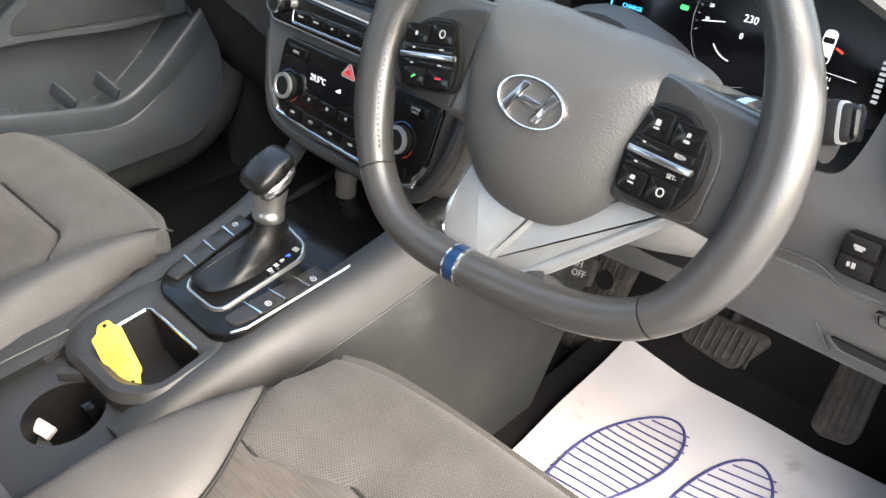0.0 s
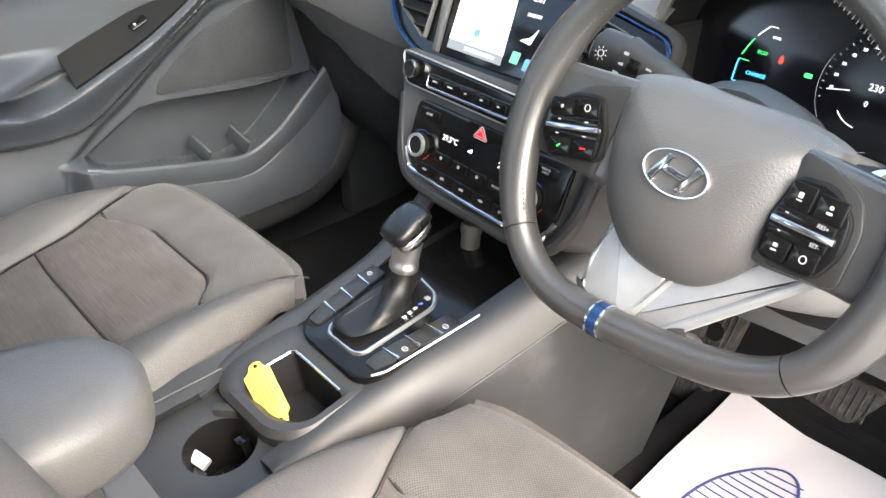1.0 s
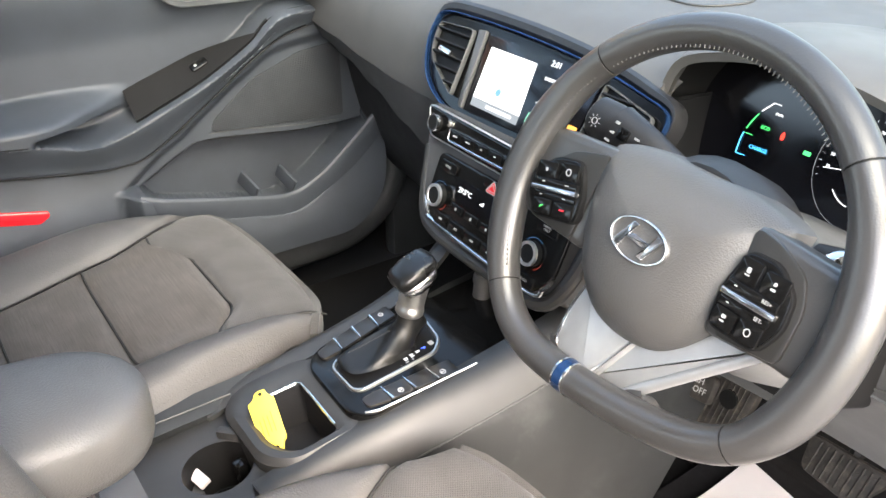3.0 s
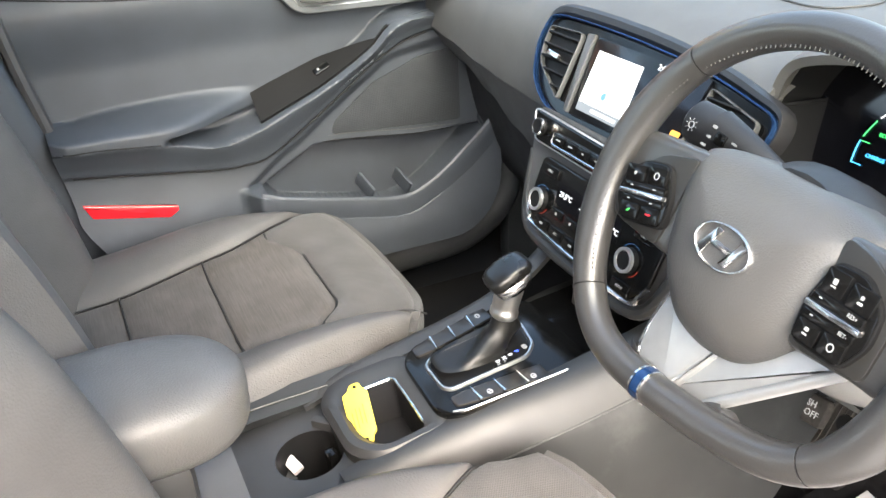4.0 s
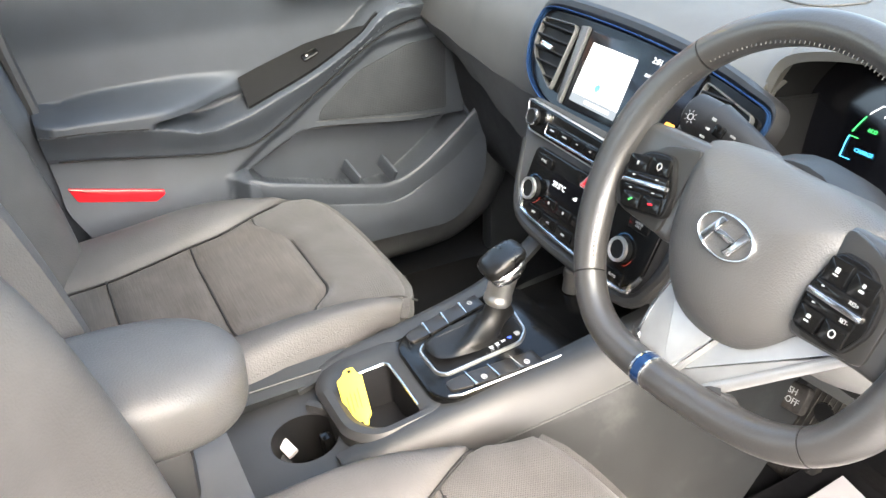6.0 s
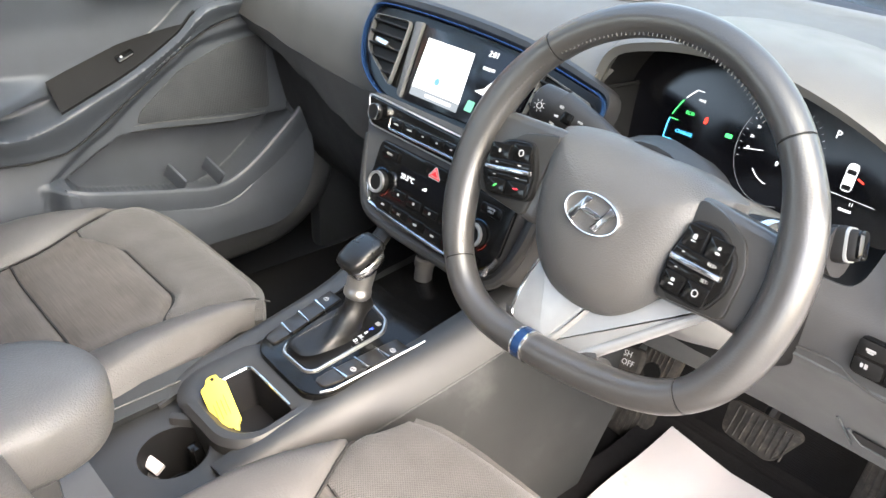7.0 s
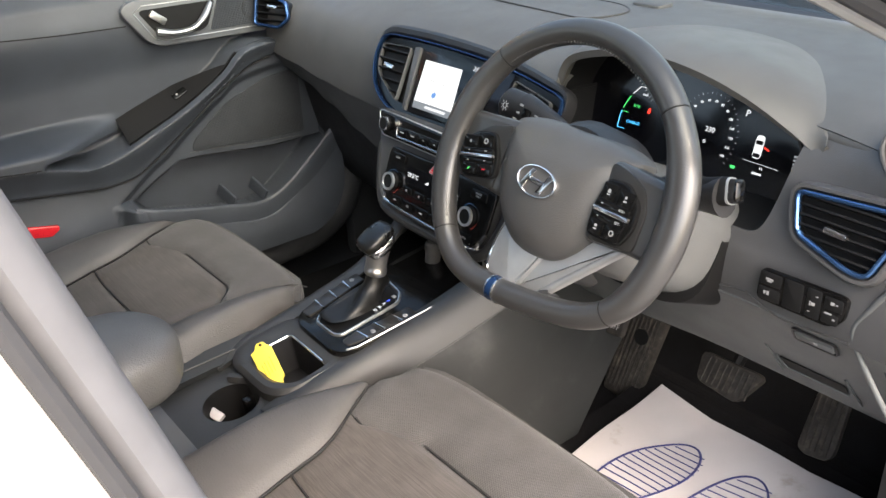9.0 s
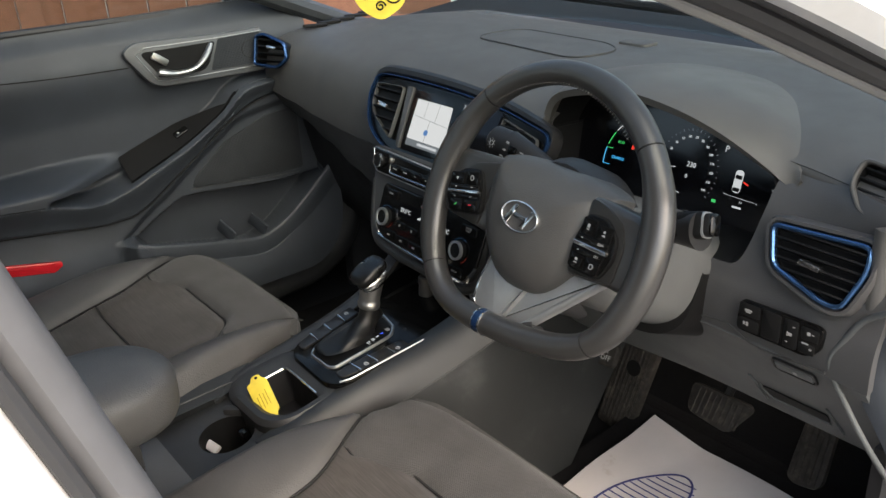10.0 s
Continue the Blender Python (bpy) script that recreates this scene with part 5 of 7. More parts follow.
    part("tip_band", loft([section(d, w, h) for d, w, h in ((0.0375, 0.0142, 0.0096), (0.0400, 0.0140, 0.0094), (0.0400, 0.0128, 0.0080), (0.0375, 0.0128, 0.0080))], closed=True), M_SPOKE, right, "silver band round the tip")
    part("tip_cap", loft([section(d, w, h) for d, w, h in ((0.0465, 0.0115, 0.0075), (0.0490, 0.0120, 0.0075), (0.0505, 0.0095, 0.0050))]), M_GLOSS, right, "gloss black end cap")
    for d in (-0.002, 0.003):
        part("ring_mark", loft([section(d + e, w, h) for e, w, h in ((-0.0006, 0.0149, 0.0118), (0.0006, 0.0149, 0.0118))]), M_SILVER2, right)
    mk = local(WHEEL @ Vector((0.150, 0.0538, -0.0795)), WHEEL.to_3x3() @ Vector((1, 0.32, 0.12)), WHEEL.to_3x3() @ Vector((-0.2, 1, 0)))
    for x, y, w, hh in ((0.0, 0.0, 0.007, 0.007), (-0.016, 0.006, 0.003, 0.002), (-0.017, 0.0, 0.003, 0.002), (-0.018, -0.006, 0.003, 0.002), (-0.026, 0.002, 0.0025, 0.012)):
        part("symbol", slab(rrect(w, hh, 0.001, x, y), 0.0008, mk @ pose(0, 0, 0.0 + 0.1 * x)), M_LABEL, right)


# ---- centre console ----
def build_console():
    con = thing("centre_console", "dark grey plastic centre console with tray and cup holder", "centre console")
    # body: sections along the car (y, z top, half width, middle x)
    rows = [(-0.30, 0.50, 0.088, -0.035), (0.10, 0.505, 0.088, -0.035), (0.22, 0.510, 0.086, -0.035), (0.30, 0.530, 0.085, -0.035), (0.42, 0.552, 0.086, -0.033), (0.50, 0.568, 0.09, -0.028), (0.58, 0.580, 0.098, -0.025), (0.66, 0.59, 0.11, -0.022), (0.76, 0.60, 0.115, -0.022), (1.06, 0.60, 0.115, -0.022)]
    rings = []
    for i in range(45):
        y = -0.30 + 1.36 * i / 44
        zt, w, xm = track(rows, y)
        deep = 0.045 + 0.045 * smooth(0.45, 0.40, y)
        sec = [(-w - 0.05, 0.27), (-w - 0.03, 0.46), (-w - 0.012, 0.515), (-w, zt - 0.02), (-w + 0.012, zt - 0.022), (-w + 0.013, zt - deep), (w - 0.013, zt - deep), (w - 0.012, zt - 0.022), (w, zt - 0.02), (w + 0.018, 0.53), (w + 0.024, 0.52), (w + 0.03, 0.44), (w + 0.05, 0.27)]
        back = smooth(0.5, 1.06, y)
        rings.append([(xm + x, y - 0.92 * back * max(0.0, 0.56 - z), z) for x, z in sec])
    part("side_wall", loft(rings), M_CONSOLE2, con, "grey console side")
    # side rails from the tray up to the stack
    for s in (-1, 1):
        pts = [(-0.035 + s * 0.077, 0.295, 0.526), (-0.035 + s * 0.08, 0.36, 0.543), (-0.031 + s * 0.083, 0.46, 0.564), (-0.026 + s * 0.090, 0.56, 0.588), (-0.023 + s * 0.105, 0.63, 0.618), (-0.02 + s * 0.126, 0.69, 0.655), (-0.02 + s * 0.15, 0.74, 0.69)]
        sp = spline(pts, 5)
        part("side_rail", sheet(lambda u, v: (lambda p: (p.x + s * (-0.014 + 0.056 * v ** 0.8), p.y + 0.02 * v * smooth(0.5, 0.8, p.y), p.z + 0.010 * math.sin(math.pi * min(1.0, v * 1.6) * 0.5) - 0.052 * v ** 2.2))(sp[int(round(u * (len(sp) - 1)))]), len(sp) - 1, 12, 0.008, (s * 0.5, 0, 1)), M_CONSOLE, con, "dark grey console shoulder", 80)
        part("rail_line", tube([Vector((p.x + s * 0.0425, p.y + 0.02 * smooth(0.5, 0.8, p.y), p.z - 0.041)) for p in sp[2:-4]], 0.0011, 5), M_CONSOLE, con)
    # front cubby floor and socket
    part("cubby_floor", moved(block(0.17, 0.2, 0.012, 0.003), pose(-0.022, 0.66, 0.575, 6, 0, 0)), M_GLOSS, con, "gloss black cubby floor")
    part("cubby_back", moved(block(0.2, 0.012, 0.12, 0.003), pose(-0.022, 0.735, 0.63, 0, 0, 0)), M_BLACK, con)
    sock = part("power_socket", turned([(0.0125, 0.0), (0.0125, 0.018), (0.0140, 0.021), (0.0140, 0.031), (0.0115, 0.034), (0.0115, 0.031), (0.0, 0.031)], 20, pose(-0.064, 0.668, 0.581, -6, 0, 0)), M_SOCKET, con, "capped power socket")
    for x in (0.03, 0.05):
        part("port", slab(rrect(0.014, 0.009, 0.002), 0.002, local((x, 0.728, 0.625), (1, 0, 0), (0, 0, 1))), M_SILVER2, con)
    # gear panel
    g = local((-0.020, 0.505, 0.574), (1, 0, 0), (0, 1, 0.135))
    ol = rounded([(-0.058, -0.088), (0.052, -0.092), (0.072, -0.07), (0.078, 0.075), (0.06, 0.10), (-0.075, 0.10), (-0.084, 0.07), (-0.078, -0.064)], 0.016, 4)
    gp = part("gear_panel", slab(ol, 0.012, g @ pose(0, 0, -0.008), 0.004), M_GLOSS, con, "gloss black gear panel")
    inner = rounded([(-0.026, -0.066), (0.020, -0.066), (0.027, -0.060), (0.0275, 0.038), (0.012, 0.054), (-0.030, 0.062), (-0.041, 0.052), (-0.043, 0.0), (-0.034, -0.058)], 0.007, 4)
    part("chrome_frame", band(shrunk(inner, -0.0055), inner, 0.0115, g @ pose(0, 0, -0.004), 0, 0.004), M_FRAME, gp, "bright chrome frame")
    part("gear_plate", slab(shrunk(inner, 0.001), 0.004, g @ pose(0, 0, 0.0012)), M_BLACK, gp)
    part("panel_edge", tube([g @ Vector((x, y, z)) for x, y, z in ((0.062, -0.076, 0.004), (0.0705, -0.062, 0.0055), (0.0775, 0.0, 0.0075), (0.0845, 0.062, 0.010))], 0.0014, 6), M_FRAME, gp, "bright strip along the panel")
    for s, c0, slope in ((-1, -0.0675, -0.16), (1, 0.0575, 0.13)):
        for i in range(4):
            y0, y1 = -0.070 + 0.0285 * i, -0.0425 + 0.0285 * i
            xa_, xb_ = c0 + slope * (y0 + 0.014), c0 + slope * (y1 + 0.014)
            hw = 0.0125 if i else 0.009
            part("button", slab(rounded([(xa_ - hw, y0), (xa_ + hw, y0), (xb_ + 0.0128, y1), (xb_ - 0.0128, y1)], 0.003 if i else 0.005, 3), 0.009, g @ pose(0, 0, -0.002), 0.0015), M_BRONZE, gp, "dark bronze-black button")
            if i < 3:
                part("divider", loft([[g @ Vector((xb_ + sx_ * 0.0132 - s * 0.0005, y1 + 0.0006 + s * sx_ * 0.001 + dy * wd, 0.0068 + dz)) for dy, dz in ((-1, 0), (1, 0), (0.4, 0.0016), (-0.4, 0.0016))] for sx_, wd in ((-1, 0.0024 if s < 0 else 0.0006), (1, 0.0006 if s < 0 else 0.0030))]), M_CHROME, gp, "chrome divider")
    for x, y in ((-0.0765, 0.028), (0.0605, -0.0275), (0.0672, 0.026)):
        part("symbol", band(oval(0.0042, 0.0034, 14, x, y), oval(0.0030, 0.0024, 14, x, y), 0.0005, g @ pose(0, 0, 0.007)), M_LABEL2, gp)
        part("symbol", slab(rrect(0.0010, 0.0040, 0.0004, x, y), 0.0005, g @ pose(0, 0, 0.007)), M_LABEL2, gp)
    for i, ch in enumerate("PRND"):
        words(ch, 0.0075, g @ pose(0.0145 + 0.0012 * i, 0.0330 - 0.0090 * i, 0.0056, 0, 0, -4), M_GWHITE if i else M_GBLUE3, gp)
    for ch, x, y in (("S", 0.0255, 0.0045), ("+", 0.0252, 0.0125), ("-", 0.0268, -0.0035)):
        words(ch, 0.0065, g @ pose(x - 0.002, y, 0.0056, 0, 0, -10), M_LABEL, gp)
    part("release_mark", slab(rrect(0.008, 0.006, 0.001, 0.0125, 0.0455), 0.0004, g @ pose(0, 0, 0.0052)), M_LABEL, gp)
    # storage tray
    t = local((-0.035, 0.365, 0.543), (1, 0, 0), (0, 1, 0.15))
    tray_o = rounded([(-0.055, -0.056), (0.055, -0.055), (0.084, -0.026), (0.086, 0.075), (-0.086, 0.075), (-0.084, -0.022)], 0.034, 5)
    tray_i = rounded([(-0.020, -0.032), (0.034, -0.034), (0.066, -0.014), (0.064, 0.036), (-0.034, 0.038), (-0.042, -0.018)], [0.012, 0.022, 0.018, 0.006, 0.006, 0.014], 5)
    part("tray_rim", band(tray_o, tray_i, 0.07, t @ pose(0, 0, -0.064), 0, 0.006), M_CONSOLE, con)
    part("tray_edge", tube([t @ Vector((x, y, 0.0055)) for x, y in ((-0.036, -0.012), (-0.033, 0.032), (-0.028, 0.037), (0.0, 0.037), (0.060, 0.0355))], 0.0018, 6), M_TRAYEDGE, con, "bright metal tray edge")
    low = [t @ Vector((x * 0.9, y * 0.9, -0.055)) for x, y in tray_i]
    up = [t @ Vector((x * 0.99, y * 0.99, 0.0)) for x, y in tray_i]
    bm = loft([up, low], caps=False)
    bm.faces.new([v for v in bm.verts][len(up):])
    part("tray_well", bm, M_DARK, con)
    # cup holder
    c = local((-0.026, 0.256, 0.512), (1, 0, 0), (0, 1, 0.10))
    k = 36
    hole = [(0.040 * math.cos(2 * math.pi * i / k), 0.040 * math.sin(2 * math.pi * i / k) + 0.022) for i in range(k)]
    outer = []
    for x, y in hole:
        a = math.atan2(y - 0.022, x)
        q = 1 / max(abs(math.cos(a)) / 0.080, abs(math.sin(a)) / 0.075)
        outer.append((q * math.cos(a) - 0.004, q * math.sin(a) + 0.0))
    part("cup_deck", band(outer, hole, 0.06, c @ pose(0, 0, -0.056), 0, 0.002), M_CONSOLE, con)
    bm = loft([[c @ Vector((x * 0.985, y * 0.985, 0.002)) for x, y in hole], [c @ Vector((x * 0.88, y * 0.88 + 0.003, -0.065)) for x, y in hole]], caps=False)
    bm.faces.new([v for v in bm.verts][k:])
    part("cup_well", bm, M_BLACK, con, "dark cup holder well")
    part("cup_finger", moved(block(0.03, 0.012, 0.05, 0.004), c @ pose(-0.036, 0.052, -0.012, 0, 0, 40)), M_CONSOLE, con)
    part("cup_finger", moved(block(0.016, 0.014, 0.03, 0.004), c @ pose(0.0, 0.046, -0.02, 0, 0, 10)), M_GLOSS, con)
    part("side_shoulder", sheet(lambda u, v: (-0.131 + 0.030 * v, 0.02 + 0.35 * u, 0.531 - 0.014 * v + 0.016 * u), 12, 3, 0.03), M_CONSOLE2, con)
    part("shoulder_line", tube([(-0.116, 0.06, 0.527), (-0.114, 0.22, 0.5345), (-0.112, 0.33, 0.539)], 0.0013, 6), M_CONSOLE, con)
    part("rear_deck", sheet(lambda u, v: (-0.125 + 0.185 * u, 0.0 + 0.200 * v, 0.513 + 0.018 * smooth(0.3, 1, u) * (1 - v)), 12, 8, 0.012), M_DECK, con, "satin grey deck of the console")
    arm = thing("armrest", "dark grey padded centre armrest lid", "armrest")
    rings = []
    for i in range(49):
        y = -0.30 + 0.40 * i / 24 if i < 25 else 0.10 + 0.123 * math.sin(0.5 * math.pi * (i - 24) / 24)
        q = max(0.0, (y - 0.10) / 0.1235)
        w = 0.086 * math.sqrt(max(0.004, 1 - q ** 2.8))
        hgt = 0.047 * (0.35 + 0.65 * math.sqrt(max(0.0, 1 - q ** 4)))
        zc = 0.644 - 0.006 * q
        rings.append([(-0.034 + w * math.copysign(abs(math.cos(b)) ** 0.55, math.cos(b)), y, zc + hgt * math.copysign(abs(math.sin(b)) ** 0.6, math.sin(b)) * (0.9 if math.sin(b) > 0 else 1.1)) for b in [2 * math.pi * j / 28 for j in range(28)]])
    part("lid", loft(rings), M_LEATHER2, arm, "", 80)
    part("box", block(0.14, 0.44, 0.10, 0.02, (-0.034, -0.07, 0.56)), M_CONSOLE, arm)


def build_gear():
    gear = thing("gear_selector", "dark gear lever with chrome collar and leather boot", "gear lever")
    neck = Vector((-0.029, 0.534, 0.628))
    rings = []
    for i in range(15):
        q = i / 14
        x0 = -0.032 + 0.003 * q
        y0 = 0.494 + (neck.y - 0.494) * smooth(0.05, 0.85, q)
        z0 = 0.580 + (neck.z - 0.580) * (0.35 * q ** 0.8 + 0.65 * q ** 3)
        k = (1 - q) ** 1.2
        ring = []
        for j in range(36):
            b = 2 * math.pi * j / 36
            cx, sy = math.copysign(abs(math.cos(b)) ** (0.6 + 0.4 * q), math.cos(b)), math.copysign(abs(math.sin(b)) ** (0.6 + 0.4 * q), math.sin(b))
            wx = 0.0130 + 0.0150 * k * (1 - 0.5 * max(0.0, sy))
            fold = 1 + 0.15 * math.sin(math.pi * q) * math.sin(3 * b + 5 * q)
            ring.append((x0 + wx * cx * fold, y0 + (0.0140 + 0.040 * k) * sy * fold, z0 + 0.004 * math.sin(3 * b + 8 * q) * math.sin(math.pi * q)))
        rings.append(ring)
    part("boot", loft(rings), M_BOOT, gear, "black leatherette boot", 50)
    for i in range(14):
        p = Vector((-0.0440 + 0.0006 * i, 0.452 + 0.0042 * i, 0.586 + 0.0012 * i))
        part("stitch", tube([p, p + Vector((0.0003, 0.0024, 0.0007))], 0.0004, 4), M_STITCH, gear)
    up = unit((0.05, 0.22, 1.0))
    a = neck
    m = local(a, (1, 0, -0.05), up.cross(Vector((1, 0, -0.05))))
    m = Matrix.Translation(a) @ up.to_track_quat("Z", "Y").to_matrix().to_4x4()
    part("collar", turned([(0.0150, -0.006), (0.0172, -0.003), (0.0174, 0.003), (0.0162, 0.005), (0.0160, 0.010), (0.0172, 0.030), (0.0185, 0.038)], 28, m), M_FRAME, gear, "chrome collar")
    k = local((-0.0240, 0.5400, 0.676), (1, 0, -0.04), (0.0, -0.42, 0.9)) @ Matrix.Diagonal((0.92, 0.92, 0.92, 1.0))

    def shell(rows, mat, nm, lab):
        """Rows along the knob: place, half width, height of its foot and of its crown."""
        rings = []
        for y, w, lo, hi in rows:
            ring = []
            for j in range(28):
                b = 2 * math.pi * j / 28
                cx, sy = math.copysign(abs(math.cos(b)) ** 0.6, math.cos(b)), math.copysign(abs(math.sin(b)) ** 0.6, math.sin(b))
                ring.append(k @ Vector((w * cx, (lo + hi) / 2 + (hi - lo) / 2 * sy, -y)))
            rings.append(ring)
        part(nm, loft(rings), mat, gear, lab, 60)

    shell([(-0.031, 0.010, 0.004, 0.012), (-0.029, 0.017, 0.000, 0.0165), (-0.020, 0.0215, -0.002, 0.020), (0.0, 0.0235, -0.001, 0.022), (0.018, 0.0220, 0.000, 0.0205), (0.027, 0.018, 0.002, 0.017), (0.030, 0.011, 0.005, 0.013)], M_KNOB, "knob", "black leather knob")
    shell([(-0.028, 0.012, -0.010, 0.003), (-0.025, 0.018, -0.015, 0.004), (-0.010, 0.0205, -0.020, 0.004), (0.008, 0.0205, -0.020, 0.004), (0.020, 0.018, -0.012, 0.004), (0.025, 0.012, -0.004, 0.004)], M_CHROME, "knob_insert", "bright metal underside of the knob")


# ---- seats ----
def seat_top(x, y, rise=0.03, short=0.0):
    """Height of a cushion: x from its middle, y along the car; dished between raised sides."""
    zc = 0.516 + 0.042 * smooth(0.0, 0.46, y)
    side = smooth(0.10, 0.215, abs(x))
    z = zc + rise * side * (1 - 0.80 * smooth(0.28, 0.49, y)) - 0.055 * smooth(0.225 - 0.045 * smooth(0.2, 0.5, y), 0.268 - 0.045 * smooth(0.2, 0.5, y), x if x > 0 else -0.93 * x) ** 2
    return z - 0.032 * max(0.0, (y - 0.488 + short) / 0.047) ** 2


def front_edge(x, back=0.0):
    return 0.536 - back - (0.084 if back else 0.074) * (abs(x) / 0.240) ** 2.5


def build_seat(name, xm, lab):
    seat = thing(name, lab, "car seat", "front seats", at=(xm, 0.2 if xm > 0 else 0.205, 0.3))
    inv = Matrix.Translation((0, -0.2, -0.3)) @ Matrix.Diagonal((1.0 if xm > 0 else 0.925, 1, 1, 1))
    rise, short = 0.030, 0.0 if xm > 0 else 0.020

    def patch(nm, fx0, fx1, fy0, fy1, mat, nu=14, nv=14, puff=0.006, lab_=""):
        def fn(u, v):
            ym = 0.5 * (fy0(0) + fy1(0))
            xm_ = fx0(ym) + (fx1(ym) - fx0(ym)) * u
            y = fy0(xm_) + (fy1(xm_) - fy0(xm_)) * v
            x = fx0(y) + (fx1(y) - fx0(y)) * u
            yy = y if y < 0.4 else 0.4 + (y - 0.4) * (front_edge(x, short) - 0.4) / 0.135
            e = min(1 - (2 * u - 1) ** 6, 1 - (2 * v - 1) ** 6) ** 0.7
            return x, yy, seat_top(x, yy, rise, short) - 0.008 + 1.7 * puff * e
        b = sheet(fn, nu, nv, 0.012, (0, 0, 1))
        return part(nm, moved(b, inv), mat, seat, lab_)

    def at(y):
        return lambda x: y

    def clip(d):
        return lambda x: 0.396 + d - 0.040 * smooth(0.085, 0.155, abs(x))

    # seam between the middle and the side, as a distance from the seat's middle
    def sx(y):
        return 0.140 + 0.015 * smooth(0.1, 0.3, y) + (0.079 if xm > 0 else 0.062) * smooth(0.28, 0.47, y)

    def g(d, s=1):
        if s > 0:
            return lambda y: 0.140 + 0.025 * smooth(0.1, 0.35, y) + 0.015 * smooth(0.40, 0.52, y) + d
        return lambda y: -(sx(y) + d)

    patch("side_bolster", lambda y: -0.262 + (0.015 if xm > 0 else 0.040) * smooth(0.38, 0.52, y), g(0.001, -1), at(-0.06), at(0.535), M_LEATHER, 14, 30, 0.007, "grey leatherette bolster")
    patch("side_bolster", g(0.001), lambda y: 0.266 - 0.055 * smooth(0.2, 0.5, y), at(-0.06), at(0.535), M_LEATHER, 14, 30, 0.007, "grey leatherette bolster")
    patch("rear_panel", g(-0.001, -1), g(-0.001), at(-0.06), at(0.120), M_CLOTH, 16, 10, 0.006, "brownish grey cloth panel")
    patch("middle_panel", g(-0.001, -1), g(-0.001), at(0.1215), at(0.250), M_CLOTH, 16, 10, 0.006, "brownish grey cloth panel")
    patch("front_panel", g(-0.001, -1), g(-0.001), at(0.2515), clip(0.0), M_CLOTH, 24, 14, 0.007, "brownish grey cloth panel")
    patch("thigh_panel", g(-0.001, -1), g(-0.001), clip(0.0015), at(0.535), M_MESH, 28, 16, 0.008, "grey mesh thigh panel")
    # sunk seams between the panels
    def seam(pts, r=0.0017):
        b = tube(spline([(x, y, seat_top(x, y, rise, short) - 0.0055) for x, y in pts], 4), r, 5)
        part("seam", moved(b, inv), M_SEAMDARK, seat)

    seam([(g(0, -1)(y), y) for y in [0.02 + 0.0245 * i for i in range(19)]])
    seam([(g(0)(y), y) for y in [0.02 + 0.0265 * i for i in range(19)]])
    seam([(-0.142 + 0.284 * i / 8, 0.1207) for i in range(9)])
    seam([(-0.150 + 0.304 * i / 8, 0.2507) for i in range(9)])
    seam([(-0.172 + 0.344 * i / 16, clip(0.0007)(-0.172 + 0.344 * i / 16)) for i in range(17)])
    # piping stitched on the inner bolster
    if xm < 0:
        k = 60
        for i in range(k):
            y = 0.06 + 0.42 * i / k
            x = 0.252 - 0.052 * smooth(0.2, 0.5, y)
            b = tube([(x, y, seat_top(x, y, rise, short) + 0.0025), (x, y + 0.0045, seat_top(x, y + 0.0045, rise, short) + 0.0022)], 0.0005, 4)
            part("stitch", moved(b, inv), M_STITCH, seat)
    # base under the cushion
    rings = []
    for i in range(25):
        y = -0.08 + (0.605 - short) * i / 24
        w = 0.255 - 0.055 * smooth(0.25, 0.525, y) - 0.07 * smooth(0.43, 0.53, y + short)
        zt = seat_top(0.2, min(y, 0.46), rise, short) - 0.035 - 0.05 * smooth(0.47, 0.525, y)
        rings.append([(-w * 0.9, y, 0.36), (-w, y, 0.40), (-w, y, zt - 0.02), (-w * 0.94, y, zt), (0, y, min(zt, 0.50)), (w * 0.94, y, zt), (w, y, zt - 0.02), (w, y, 0.40), (w * 0.9, y, 0.36)])
    # cushion sides darker than the leatherette, to hold shade against the sun
    part("cushion_base", moved(loft(rings), inv), M_FOOT, seat, "leatherette cushion side coloured dark for shade")
    part("front_skirt", moved(sheet(lambda u, v: ((u - 0.5) * 0.41, front_edge((u - 0.5) * 0.41, short) - 0.001 + 0.005 * math.sin(math.pi * v) - 0.03 * v * v, seat_top((u - 0.5) * 0.41, front_edge((u - 0.5) * 0.41, short), rise, short) - 0.008 - 0.11 * v), 16, 8, 0.012), inv), M_MESH, seat)
    part("seat_rail", moved(block(0.4, 0.5, 0.09, 0.015, (0, 0.2, 0.32)), inv), M_BLACK, seat)
    # backrest: reclined, with side bolsters
    def back(x, s):
        """Front surface of the backrest at height fraction s."""
        z = 0.50 + 0.60 * s
        y = 0.03 - 0.215 * s + 0.03 * math.sin(math.pi * s)
        side = smooth(0.11, 0.22, abs(x))
        y += (0.092 if xm > 0 else 0.06) * side * (1 - 0.5 * smooth(0.5, 1, s)) - 0.05 * smooth(0.225, 0.262, abs(x)) ** 2
        return x, y, z

    def bpatch(nm, f0, f1, s0, s1, mat, nu=12, nv=24, puff=0.006, lab_=""):
        def fn(u, v):
            s = s0 + (s1 - s0) * v
            x = f0(s) + (f1(s) - f0(s)) * u
            p = back(x, s)
            e = (1 - (2 * u - 1) ** 8) * (1 - (2 * v - 1) ** 8)
            return p[0], p[1] + puff * e, p[2] + 0.4 * puff * e
        part(nm, moved(sheet(fn, nu, nv, 0.014), inv), mat, seat, lab_)

    wid = lambda s: 0.262 - 0.05 * smooth(0.55, 1.0, s)
    bx = lambda s: 0.125 + 0.02 * s
